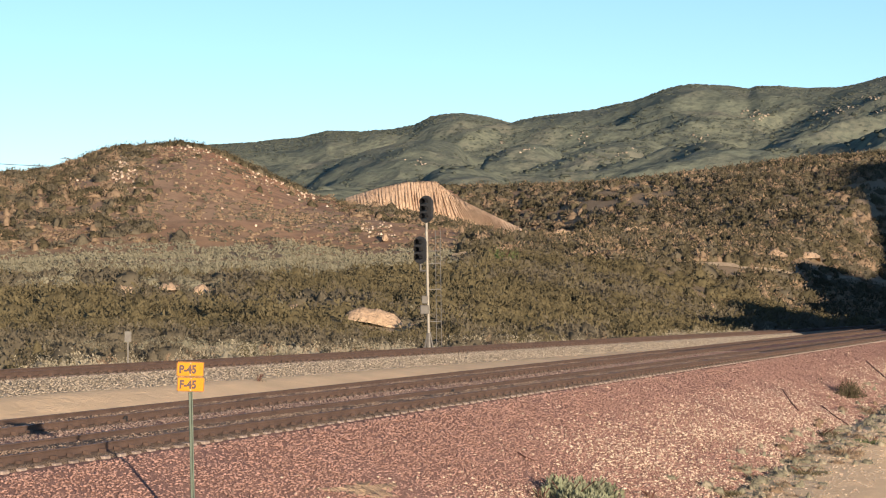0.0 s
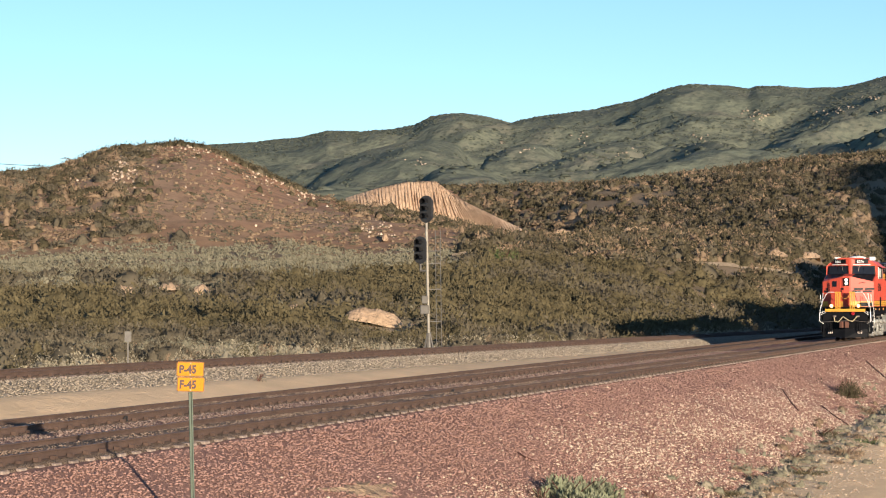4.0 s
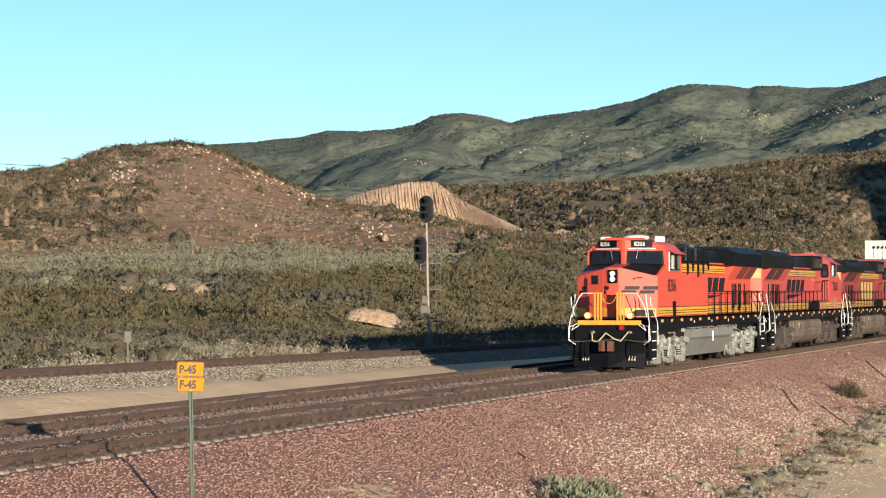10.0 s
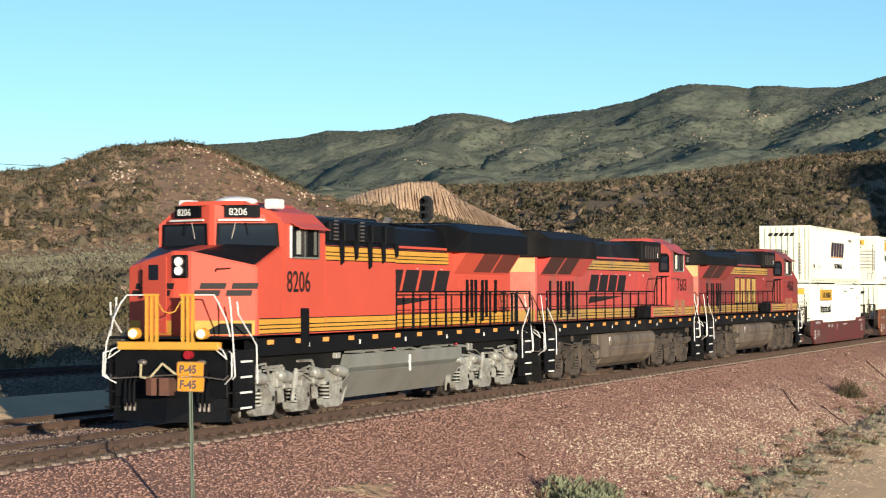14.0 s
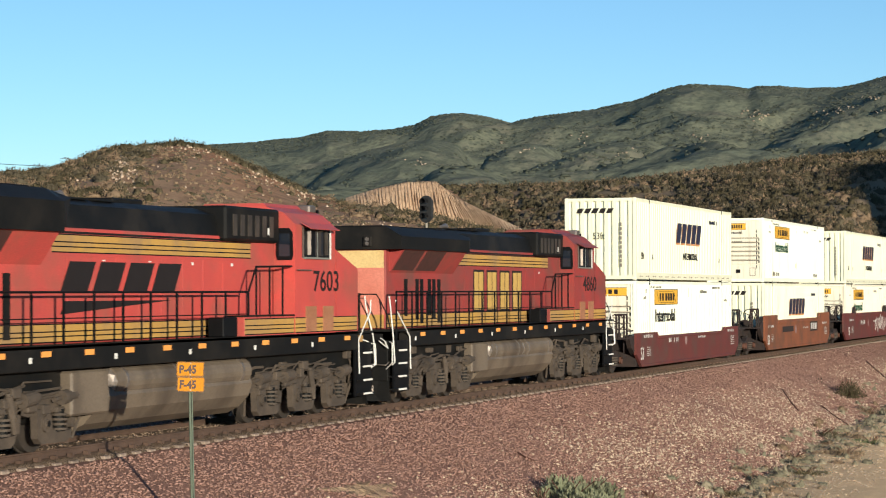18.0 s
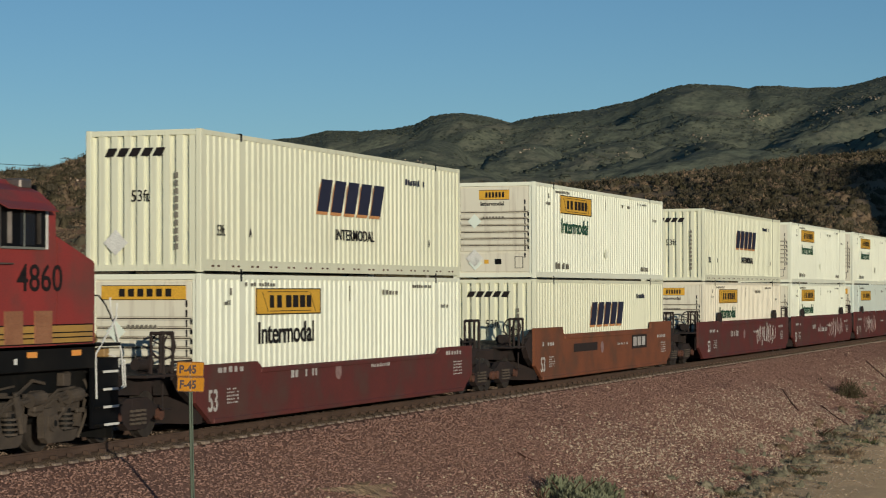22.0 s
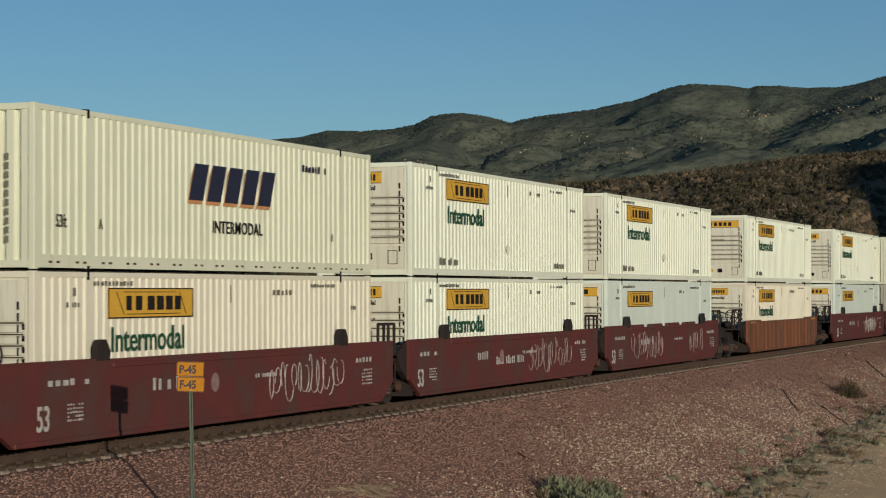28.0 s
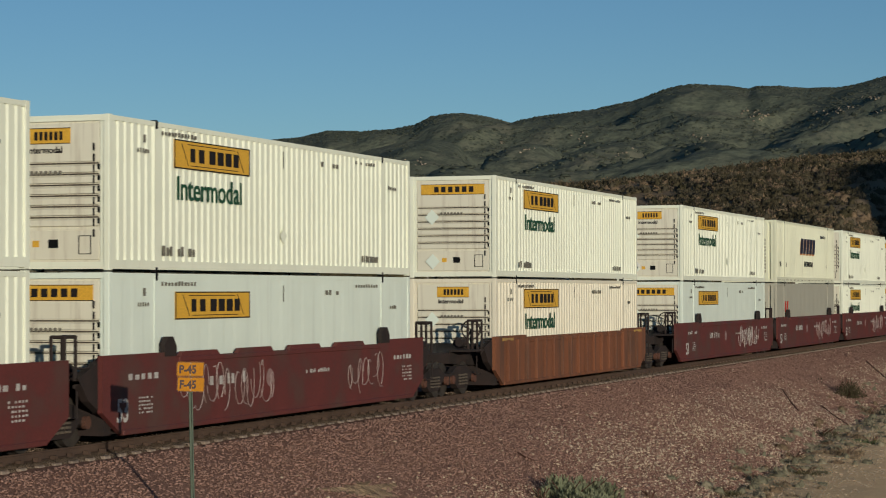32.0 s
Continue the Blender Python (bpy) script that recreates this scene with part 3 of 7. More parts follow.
        part("end_panel", box(B(), 0.035, 0.07, yn + 0.22, -yn - 0.22, 0.2, 0.75, 0.008), em, c)
        for i in range(6):
            z = 0.81 + i * 0.2
            part("end_slat", prism(B(), [(0.07, z), (0.02, z + 0.02), (0.02, z + 0.12), (0.07, z + 0.17)], "y", yn + 0.24, -yn - 0.24), em, c)
            # dark strip above each slat paints the shadow line of the gap
            part("slat_shade", box(B(), 0.03, 0.066, yn + 0.24, -yn - 0.24, z + 0.168, z + 0.192), M["grime"], c, "dark strip standing for the shade between slats")
            part("slat_notch", box(B(), 0.016, 0.06, yn + 0.205, yn + 0.25, z + 0.06, z + 0.16), M["black_dusty"], c)
        for yy, zz in ((0.62, 1.72), (0.6, 0.46)):
            holder = prism(B(), [(yy - 0.22, zz), (yy, zz - 0.22), (yy + 0.22, zz), (yy, zz + 0.22)], "x", 0.008, 0.018)
            part("placard_holder", holder, M["box_blue"], c, "white diamond placard holder")
        part("unit_hatch", box(B(), 0.022, 0.04, -0.22, -0.02, 0.42, 0.58), M["black_dusty"], c, "dark square hatch")
        part("unit_label", box(B(), 0.028, 0.04, 0.18, 0.32, 0.44, 0.56), M["plate_yellow"], c)
        fr = B()
        for y0, y1, z0, z1 in ((-0.66, -0.645, 0.3, 0.65), (-0.905, -0.89, 0.3, 0.65), (-0.9, -0.65, 0.3, 0.315), (-0.9, -0.65, 0.635, 0.65)):
            box(fr, 0.026, 0.04, y0, y1, z0, z1)
        part("hatch_frame", fr, ink, c)
        bar = B()
        for i in range(9):
            box(bar, 0.016, 0.03, -0.985, -0.95, 0.62 + i * 0.2, 0.76 + i * 0.2)
        tagged(part("hinge_strip", bar, ink, c), kind="stuff")
        wide = 1.9 if end == "wide" else 0.95
        pl = part("plate", box(B(), 0.026, 0.036, -wide / 2, wide / 2, 2.36, 2.66), M["plate_yellow"], c, "yellow plate with a dark mark")
        for i in range(6):
            part("brand_mark", box(B(), 0.02, 0.027, -wide * 0.33 + i * wide * 0.11, -wide * 0.33 + i * wide * 0.11 + wide * 0.07, 2.43, 2.59), ink, pl)
        bm = B()
        for z0, z1 in ((2.36, 2.375), (2.645, 2.66)):
            box(bm, 0.022, 0.027, -wide / 2, wide / 2, z0, z1)
        part("plate_border", bm, ink, pl)
        if end == "plain":
            lettering("Intermodal", 0.17, ink, c, at_front(0.03, 0.44, 2.19), bold=0.004)
        bm = B()
        for i in range(7):
            box(bm, 0.012, 0.016, 0.3 - i * 0.1, 0.36 - i * 0.1, 1.78, 1.86)
        tagged(part("small_print", bm, M["faded_ink"], c), kind="stuff")
    # marks on the near side
    y = yn - 0.004
    if kind == "swoosh":
        for i in range(5):
            x = 6.1 + i * 0.84
            part("brand_shadow", slanted(B(), x - 0.05, 1.36, 0.66, 0.74, 0.29, y, y + 0.004), M["orange_mark"], c)
            part("brand_mark", slanted(B(), x, 1.43, 0.66, 0.74, 0.29, y - 0.004, y), M["navy"], c, "navy blue slanted block with an orange shadow")
        if word:
            lettering("INTERMODAL", 0.36, M["ink"], c, at_side(7.2, y, 0.80), wide=1.12, bold=0.003)
        lettering("53ft", 0.33, M["ink"], c, at_side(0.75, y, 0.75), wide=0.75)
        lettering("A", 0.28, M["ink"], c, at_side(2.35, y, 0.75), wide=0.8)
        lettering("A", 0.28, M["ink"], c, at_side(13.6, y, 0.75), wide=0.8)
        bm = B()
        n = 16
        for i in range(n):
            x = 0.5 + i * 0.98
            for k in range(2):
                box(bm, x + k * 0.28, x + k * 0.28 + 0.12, yn - 0.003, yn, 0.11, 0.15)
        tagged(part("rail_slots", bm, M["rust"], c), kind="stuff")
        bm = B()
        tick_marks(bm, 11.9, 2.28, 1.5, 0.16, 8, y, rnd)
        tagged(part("small_print", bm, M["navy"], c), kind="stuff")
    elif kind in ("plate", "smooth"):
        x0, x1, z0, z1 = (2.7, 6.3, 2.03, 2.6) if kind == "plate" else (2.75, 6.3, 1.98, 2.53)
        pl = part("plate", box(B(), x0, x1, yn - 0.006, yn + 0.004, z0, z1), M["plate_yellow"], c, "yellow plate with a dark border and mark")
        bm = B()
        for a, b2, p, q in ((x0, x1, z0, z0 + 0.025), (x0, x1, z1 - 0.025, z1), (x0, x0 + 0.04, z0, z1), (x1 - 0.04, x1, z0, z1)):
            box(bm, a, b2, yn - 0.009, yn - 0.006, p, q)
        box(bm, x0 + 0.75, x1 - 0.6, yn - 0.009, yn - 0.006, z0 + 0.07, z0 + 0.085)
        box(bm, x0 + 0.6, x1 - 0.75, yn - 0.009, yn - 0.006, z1 - 0.085, z1 - 0.07)
        slanted(bm, x0 + 0.62, z0 + 0.07, 0.03, 0.42, -0.3, yn - 0.009, yn - 0.006)
        slanted(bm, x1 - 0.34, z0 + 0.07, 0.03, 0.42, -0.3, yn - 0.009, yn - 0.006)
        part("plate_border", bm, ink, pl)
        for i, w in enumerate((0.22, 0.26, 0.3, 0.3, 0.3, 0.26)):
            x = x0 + 0.72 + i * 0.39 + (0.1 if i > 1 else 0)
            part("brand_mark", box(B(), x, x + w, yn - 0.012, yn - 0.009, z0 + 0.15, z1 - 0.15), ink, pl)
        if word:
            lettering("Intermodal", 0.66, M["ink"] if dark else M["green_ink"], c, at_side(2.8, y, 1.42), wide=1.07, bold=0.007)
        bm = B()
        tick_marks(bm, 2.15, 2.64, 1.6, 0.09, 11, y, rnd)
        tick_marks(bm, 12.4, 2.62, 1.5, 0.08, 9, y, rnd)
        tick_marks(bm, 10.3, 2.45, 1.1, 0.12, 5, y, rnd)
        tick_marks(bm, 2.2, 0.3, 1.5, 0.2, 9, y, rnd)
        tick_marks(bm, 12.8, 0.3, 1.1, 0.17, 8, y, rnd)
        tick_marks(bm, 1.15, 2.25, 0.5, 0.1, 5, y, rnd)
        tick_marks(bm, 14.6, 2.1, 0.6, 0.1, 5, y, rnd)
        box(bm, 1.38, 1.48, y - 0.002, y + 0.001, 2.45, 2.6)
        box(bm, 8.08, 8.12, y - 0.002, y + 0.001, 2.3, 2.66)
        tagged(part("small_print", bm, M["faded_ink"], c), kind="stuff")
    else:
        part("brand_mark", slanted(B(), 2.0, 1.55, 0.3, 0.5, 0.0, y - 0.002, y + 0.001), M["red_mark"], c, "small red block")
        part("brand_mark", slanted(B(), 2.42, 1.55, 0.3, 0.5, 0.2, y - 0.002, y + 0.001), M["red_mark"], c, "small red block")
    if rnd.random() < 0.7 and not smooth_side:
        part("placard_holder", prism(B(), [(8.1, 0.62), (8.28, 0.82), (8.1, 1.02), (7.92, 0.82)], "y", y - 0.004, y), pm, c)
    if end != "wide" and rnd.random() < 0.8:
        part("placard_holder", prism(B(), [(0.62, 0.35), (0.9, 0.6), (0.62, 0.88), (0.34, 0.6)], "x", 0.008, 0.014), M["white_paint"], c)
    return c


SWOOSH_LABEL = "cream corrugated container with a dark slanted mark on its side"
PLATE_LABEL = "white corrugated container with a yellow plate on its side"
TAN_LABEL = "faded tan corrugated container with a yellow plate"
SMOOTH_LABEL = "pale bluish smooth-sided container with a yellow plate"
CAR_STARTS = [31.89, 55.05, 78.2, 97.22, 116.27, 139.5, 162.7, 181.72, 200.75, 223.95]
TOP_Z, LOW_Z = 3.222, 0.30

proto = {
    "swoosh": container("swoosh", "box_cream", SWOOSH_LABEL, "folds", seed=1),
    "swoosh_low": container("swoosh", "box_cream", SWOOSH_LABEL, "folds", word=False, seed=2),
    "plate": container("plate", "box_white", PLATE_LABEL, "plain", seed=3),
    "plate_wide": container("plate", "box_white", PLATE_LABEL, "wide", seed=4),
    "plate_dark": container("plate", "box_white", "white corrugated container with black lettering under a yellow plate", "wide", dark=True, seed=5),
    "tan": container("plate", "box_tan", TAN_LABEL, "plain", seed=6),
    "smooth": container("smooth", "box_blue", SMOOTH_LABEL, "wide", word=False, seed=7),
    "grey": container("plain", "box_grey", "dull grey container with a small red mark", "folds", word=False, seed=8),
}
STACKS = [("swoosh", "plate_dark"), ("plate", "swoosh_low"), ("swoosh", "tan"), ("plate", "plate"), ("plate", "smooth"),
          ("plate_wide", "tan"), ("plate", "smooth"), ("swoosh", "grey"), ("plate", "plate"), ("plate", "plate")]
used = set()
for u, (top, low) in zip(CAR_STARTS, STACKS):
    for key, z in ((top, TOP_Z), (low, LOW_Z)):
        ob = proto[key] if key not in used else copy_thing(proto[key], Matrix.Identity(4))
        used.add(key)
        RIDERS.append((ob, u, z, 0.0))


# ---- well cars ----
def wheelset(parent, x, r, sense, gauge=0.755, name="wheelset"):
    bm = B()
    cyl(bm, (0, -gauge - 0.2, 0), (0, gauge + 0.2, 0), 0.085, 10)
    for s in (-1, 1):
        y = s * gauge
        cyl(bm, (0, y - 0.065, 0), (0, y + 0.065, 0), r, 32)
        cyl(bm, (0, y - s * 0.07, 0), (0, y - s * 0.1, 0), r + 0.028, 32)
        cyl(bm, (0, y + s * 0.06, 0), (0, y + s * 0.085, 0), r * 0.45, 16, r * 0.3)
        for k in range(4):
            a = k * math.pi / 2
            cyl(bm, (r * 0.6 * math.cos(a), y + s * 0.06, r * 0.6 * math.sin(a)), (r * 0.6 * math.cos(a), y + s * 0.072, r * 0.6 * math.sin(a)), r * 0.12, 8)
    ob = part(name, bm, M["wheel_steel"], parent, "worn steel wheels on an axle")
    ob.matrix_basis = pose(x, 0, r)
    ROLLERS.append((ob, x, r, sense))
    return ob


def freight_truck(parent, x, r=0.45):
    """A two-axle truck with side frames, springs and a bolster."""
    for s in (-1, 1):
        y = s * 1.0
        out = [(-1.2, 0.36), (-1.12, 0.60), (-0.75, 0.66), (-0.45, 0.80), (0.45, 0.80), (0.75, 0.66), (1.12, 0.60), (1.2, 0.36), (0.98, 0.34), (0.7, 0.44), (0.35, 0.2), (-0.35, 0.2), (-0.7, 0.44), (-0.98, 0.34)]
        part("side_frame", prism(B(), [(x + a, z) for a, z in out], "y", y - 0.09, y + 0.09), M["car_end"], parent)
        bm = B()
        for k in (-0.22, 0, 0.22):
            for j in range(4):
                cyl(bm, (x + k, y + s * 0.1, 0.3 + j * 0.08), (x + k, y + s * 0.1, 0.345 + j * 0.08), 0.085, 8)
        part("spring", bm, M["grime"], parent)
        for a in (-0.89, 0.89):
            part("axle_cap", cyl(B(), (x + a, y + s * 0.08, r), (x + a, y + s * 0.17, r), 0.12, 12), M["rust"], parent)
    part("bolster", box(B(), x - 0.22, x + 0.22, -1.1, 1.1, 0.45, 0.78, 0.03), M["car_end"], parent)
    for a in (-0.89, 0.89):
        wheelset(parent, x + a, r, -1)


def scrawl(bm, x, z, w, h, y, rnd, n=7, r=0.012):
    """Illegible loops of spray paint."""
    for k in range(n):
        cx, cz = x + w * (k + 0.5) / n, z + h * rnd.uniform(0.35, 0.65)
        a, b, ph, turn = w / n * rnd.uniform(0.4, 0.8), h * rnd.uniform(0.3, 0.5), rnd.uniform(0, 6), rnd.uniform(3.5, 6.0)
        pts = [(cx + a * math.cos(ph + turn * i / 9) + 0.02 * i, y, cz + b * math.sin(ph + turn * i / 9)) for i in range(10)]
        for p, q in zip(pts, pts[1:]):
            cyl(bm, p, q, r, 3)


def well_car(style, label, truck_front, truck_rear, coupler_front, coupler_rear, seed=1):
    """One unit of a well car; its well holds a 53-foot container that starts at x = 0."""
    rnd = random.Random(seed)
    c = thing("well_car", label, "railway car", "well cars of the train")
    body = M[{"maroon": "car_maroon", "notched": "car_brown", "first": "car_maroon", "ribbed": "car_ribbed", "humped": "car_maroon"}[style]]
    top = {"maroon": 1.60, "notched": 1.50, "first": 1.27, "ribbed": 1.50, "humped": 1.62}[style]
    hi = {"maroon": 1.62, "notched": 1.73, "first": 1.34, "ribbed": 1.56, "humped": 1.66}[style]
    x0 = -1.75 if style == "maroon" and truck_front is not None else -0.55
    x1 = CL + 1.1 if style == "maroon" and truck_rear is not None and truck_rear < CL + 2 else CL + 0.55
    for s in (-1, 1):
        y = s * 1.40
        out = [(x0, 0.62), (x0 + 0.75, 0.2), (x1 - 0.75, 0.2), (x1, 0.62), (x1, hi), (CL - 2.3, hi), (CL - 2.42, top), (2.5, top), (2.4, hi), (x0, hi)]
        if style == "first":
            out = [(x0, 0.62), (x0 + 0.75, 0.17), (x1 - 0.75, 0.17), (x1, 0.62), (x1, 1.36), (CL - 2.0, 1.36), (CL - 2.15, 1.22), (2.7, 1.22), (2.45, 1.36), (x0, 1.36)]
        if style == "humped":
            out = out[:6] + [(CL - 2.42, 1.56)]
            for k in range(4):
                a = 12.6 - k * 2.7
                out += [(a, 1.56), (a - 0.12, 1.66), (a - 1.7, 1.66), (a - 1.82, 1.56)]
            out += [(2.5, 1.56), (2.4, hi), (x0, hi)]
        side = part("side_sill", prism(B(), out, "y", y - 0.05, y + 0.05), body, c)
        part("top_chord", box(B(), 2.6, CL - 2.5, y - 0.075, y + 0.075, top - 0.16, top - 0.06, 0.015), body, side)
        part("bottom_chord", box(B(), x0 + 0.8, x1 - 0.8, y - 0.08, y + 0.08, 0.17, 0.27, 0.015), body, side)
        if s < 0:
            yy = y - 0.055
            if style == "ribbed":
                for k in range(17):
                    x = 0.55 + k * 0.92
                    part("stake", box(B(), x - 0.06, x + 0.06, y - 0.13, y - 0.04, 0.25, top - 0.05, 0.012), body, side)
                part("reflector", box(B(), 0.1, 1.1, yy - 0.02, yy, 1.42, 1.5), M["yellow_worn"], side)
                part("reflector", box(B(), CL - 1.1, CL - 0.1, yy - 0.02, yy, 1.42, 1.5), M["yellow_worn"], side)
            else:
                bm = B()
                tick_marks(bm, 4.0, 0.95, 0.7, 0.24, 3, yy, rnd)
                tick_marks(bm, 4.85, 0.95, 0.95, 0.24, 5, yy, rnd)
                tick_marks(bm, 9.0, 1.02, 1.4, 0.09, 12, yy, rnd)
                tick_marks(bm, 0.2, 1.18, 1.6, 0.12, 6, yy, rnd)
                tick_marks(bm, CL - 1.6, 1.16, 1.3, 0.12, 6, yy, rnd)
                for k in range(5):
                    tick_marks(bm, CL - 1.0, 0.95 - k * 0.08, 0.7, 0.045, 6, yy, rnd)
                    tick_marks(bm, 0.9, 0.82 - k * 0.07, 0.6, 0.04, 6, yy, rnd)
                if seed == 23:
                    tick_marks(bm, 6.5, 0.78, 2.7, 0.24, 15, yy, rnd)
                tagged(part("small_print", bm, M["chalk"], side), kind="stuff")
                lettering("53", 0.62, M["chalk"], side, at_side(0.0 if x0 > -1 else -0.2, yy, 0.42), wide=0.78, bold=0.008)
                bm = B()
                cyl(bm, (7.0, yy - 0.004, 1.0), (7.0, yy, 1.0), 0.19, 20)
                ring = part("round_mark", bm, M["faint_chalk"], side)
            if style in ("maroon", "humped"):
                bm = B()
                for k in range(3 if style == "humped" else 2):
                    scrawl(bm, (2.6, 5.2, 11.4)[k] if style == "humped" else (9.6, 11.7)[k], 0.48, rnd.uniform(1.9, 2.4), 0.9, yy, rnd, 7)
                tagged(part("spray_paint", bm, M["chalk"] if rnd.random() < 0.5 else M["old_spray"], side, "pale scrawled spray paint"), kind="stuff")
            if style == "notched":
                part("brand_panel", box(B(), 10.9, 13.0, yy - 0.004, yy, 0.85, 1.32), M["car_end"], side)
                for k in range(3):
                    part("brand_mark", box(B(), 11.1 + k * 0.6, 11.55 + k * 0.6, yy - 0.008, yy - 0.004, 0.94, 1.25), M["chalk"], side)
                part("number_panel", box(B(), 3.6, 6.4, yy - 0.004, yy, 0.92, 1.18), M["car_end"], side)
    part("well_floor", box(B(), 0.2, CL - 0.2, -1.35, 1.35, 0.2, 0.29), M["car_end"], c)
    for end, sx in ((0.0, -1), (CL, 1)):
        def X(d):
            return end + sx * d
        if style in ("maroon", "humped"):
            for s in (-1, 1):
                gx = X(-2.2)
                part("guide_bracket", prism(B(), [(gx - 0.22, 1.58), (gx + 0.26, 1.58), (gx + 0.28, 1.76), (gx + 0.12, 1.96), (gx - 0.12, 1.96), (gx - 0.24, 1.82)], "y", s * 1.36, s * 1.47), M["car_end"], c)
        # end structure
        # solid sill block, added to stop sunlight passing under the car end
        part("draft_sill", box(B(), X(0.25), X(2.75), -0.48, 0.48, 0.22, 0.78, 0.03), M["car_end"], c)
        part("end_bulkhead", box(B(), X(0.03), X(0.3), -1.34, 1.34, 0.19, 1.2), M["car_end"], c)
        part("end_platform", prism(B(), [(X(0.2), 0.75), (X(2.6), 0.86), (X(2.6), 1.16), (X(0.2), 1.36)], "y", -0.8, 0.8), M["car_end"], c)
        for s in (-1, 1):
            part("end_gusset", prism(B(), [(X(0.3), 0.55), (X(0.9), 0.85), (X(1.3), 1.28), (X(0.3), hi - 0.05)], "y", s * 1.2, s * 1.36), M["car_end"], c)
            part("crossover_step", box(B(), X(1.2), X(2.5), s * 1.35, s * 0.75, 1.18, 1.23), M["car_end"], c)
        side_y = -1.28
        for d in (1.25, 1.65):
            part("grab_rail", tube(B(), [(X(d), side_y, 1.15), (X(d), side_y, 2.02), (X(d) + 0.02, side_y + 0.28, 2.02), (X(d) + 0.02, side_y + 0.28, 1.15)], 0.035, 6), M["car_end"], c)
        bm = B()
        tube(bm, [(X(0.4), side_y, 1.45), (X(1.3), side_y, 1.45), (X(1.3), side_y, 1.1)], 0.025, 6)
        part("handhold", bm, M["car_end"], c)
        bm = B()
        tube(bm, [(X(1.7), side_y, 1.05), (X(1.7), side_y, 0.55), (X(1.3), side_y, 0.55)], 0.02, 6)
        part("handhold", bm, M["car_end"], c)
        for k in range(3):
            part("brake_cylinder", cyl(B(), (X(0.7 + k * 0.5), -0.5 - 0.2 * k, 1.42), (X(1.1 + k * 0.5), -0.5 - 0.2 * k, 1.42), 0.11 + 0.03 * (k % 2), 12), M["car_end"], c)
    if coupler_front:
        part("coupler", box(B(), -3.55, -2.5, -0.13, 0.13, 0.72, 0.98, 0.03), M["rust"], c)
        bm = B()
        ringp = [(-0.6, -0.75 + 0.27 * math.cos(a), 1.75 + 0.27 * math.sin(a)) for a in np.linspace(0, 2 * math.pi, 15)]
        tube(bm, ringp, 0.022, 5)
        for k in range(4):
            a = k * math.pi / 2 + 0.4
            cyl(bm, (-0.6, -0.75, 1.75), (-0.6, -0.75 + 0.27 * math.cos(a), 1.75 + 0.27 * math.sin(a)), 0.016, 5)
        cyl(bm, (-0.6, -0.75, 1.2), (-0.6, -0.75, 1.75), 0.03, 6)
        part("brake_wheel", bm, M["car_end"], c)
    if coupler_rear:
        part("coupler", box(B(), CL + 2.5, CL + 3.5, -0.13, 0.13, 0.72, 0.98, 0.03), M["rust"], c)
    if truck_front is not None:
        freight_truck(c, truck_front)
    if truck_rear is not None:
        freight_truck(c, truck_rear)
    return c


LONE, JOINT = -2.4, CL + 1.44
CARS = [
    ("first", "dark maroon well car with small white markings", LONE, CL + 2.4, True, True),
    ("notched", "rusty brown well car with raised notched ends", LONE, CL + 2.4, True, True),
    ("maroon", "maroon well car unit with pale scrawled paint", LONE, JOINT, True, False),
    ("maroon", "maroon well car unit between two others", None, JOINT, False, False),
    ("humped", "maroon well car unit with a humped top edge and scrawled paint", None, CL + 2.4, False, True),
    ("ribbed", "rusty brown well car with upright ribs", LONE, CL + 2.4, True, True),
    ("maroon", "maroon well car unit with white markings", LONE, JOINT, True, False),
    ("maroon", "maroon well car unit between two others", None, JOINT, False, False),
    ("maroon", "maroon well car unit at the end of a set", None, CL + 2.4, False, True),
    ("notched", "rusty brown well car with raised notched ends", LONE, CL + 2.4, True, True),
]
for i, (u, spec) in enumerate(zip(CAR_STARTS, CARS)):
    RIDERS.append((well_car(*spec, seed=20 + i), u, 0.0, 0.0))


# ---- locomotives ----
def slab(bm, pts, thick):
    """A flat panel through four or more points, with thickness along its normal."""
    pts = [Vector(p) for p in pts]
    n = (pts[1] - pts[0]).cross(pts[2] - pts[0]).normalized() * thick
    a = [bm.verts.new(p) for p in pts]
    b = [bm.verts.new(p + n) for p in pts]
    fs = [bm.faces.new(a[::-1]), bm.faces.new(b)]
    fs += [bm.faces.new((a[i], a[(i + 1) % len(a)], b[(i + 1) % len(a)], b[i])) for i in range(len(a))]
    bmesh.ops.recalc_face_normals(bm, faces=fs)
    return bm


def loft(bm, sections):
    """A solid through closed sections with equal numbers of points."""
    rings = [[bm.verts.new(p) for p in s] for s in sections]
    n = len(rings[0])
    fs = [bm.faces.new(rings[0]), bm.faces.new(rings[-1][::-1])]
    for a, b in zip(rings, rings[1:]):
        fs += [bm.faces.new((a[i], b[i], b[(i + 1) % n], a[(i + 1) % n])) for i in range(n)]
    bmesh.ops.recalc_face_normals(bm, faces=fs)
    return bm


def stripes(parent, x0, x1, y, z0, z1, material, line, name="stripe"):
    """A painted stripe band with three thin dark lines, 4 mm proud of the body at y."""
    s = -1 if y < 0 else 1
    band = part(name, box(B(), x0, x1, y, y + s * 0.006, z0, z1), M[material], parent)
    bm = B()
    h = z1 - z0
    for k in (0.0, 0.30, 0.56, 0.97):
        box(bm, x0, x1, y + s * 0.005, y + s * 0.009, z0 + h * k, z0 + h * k + 0.022)
    part("stripe_line", bm, M[line], band)
    return band


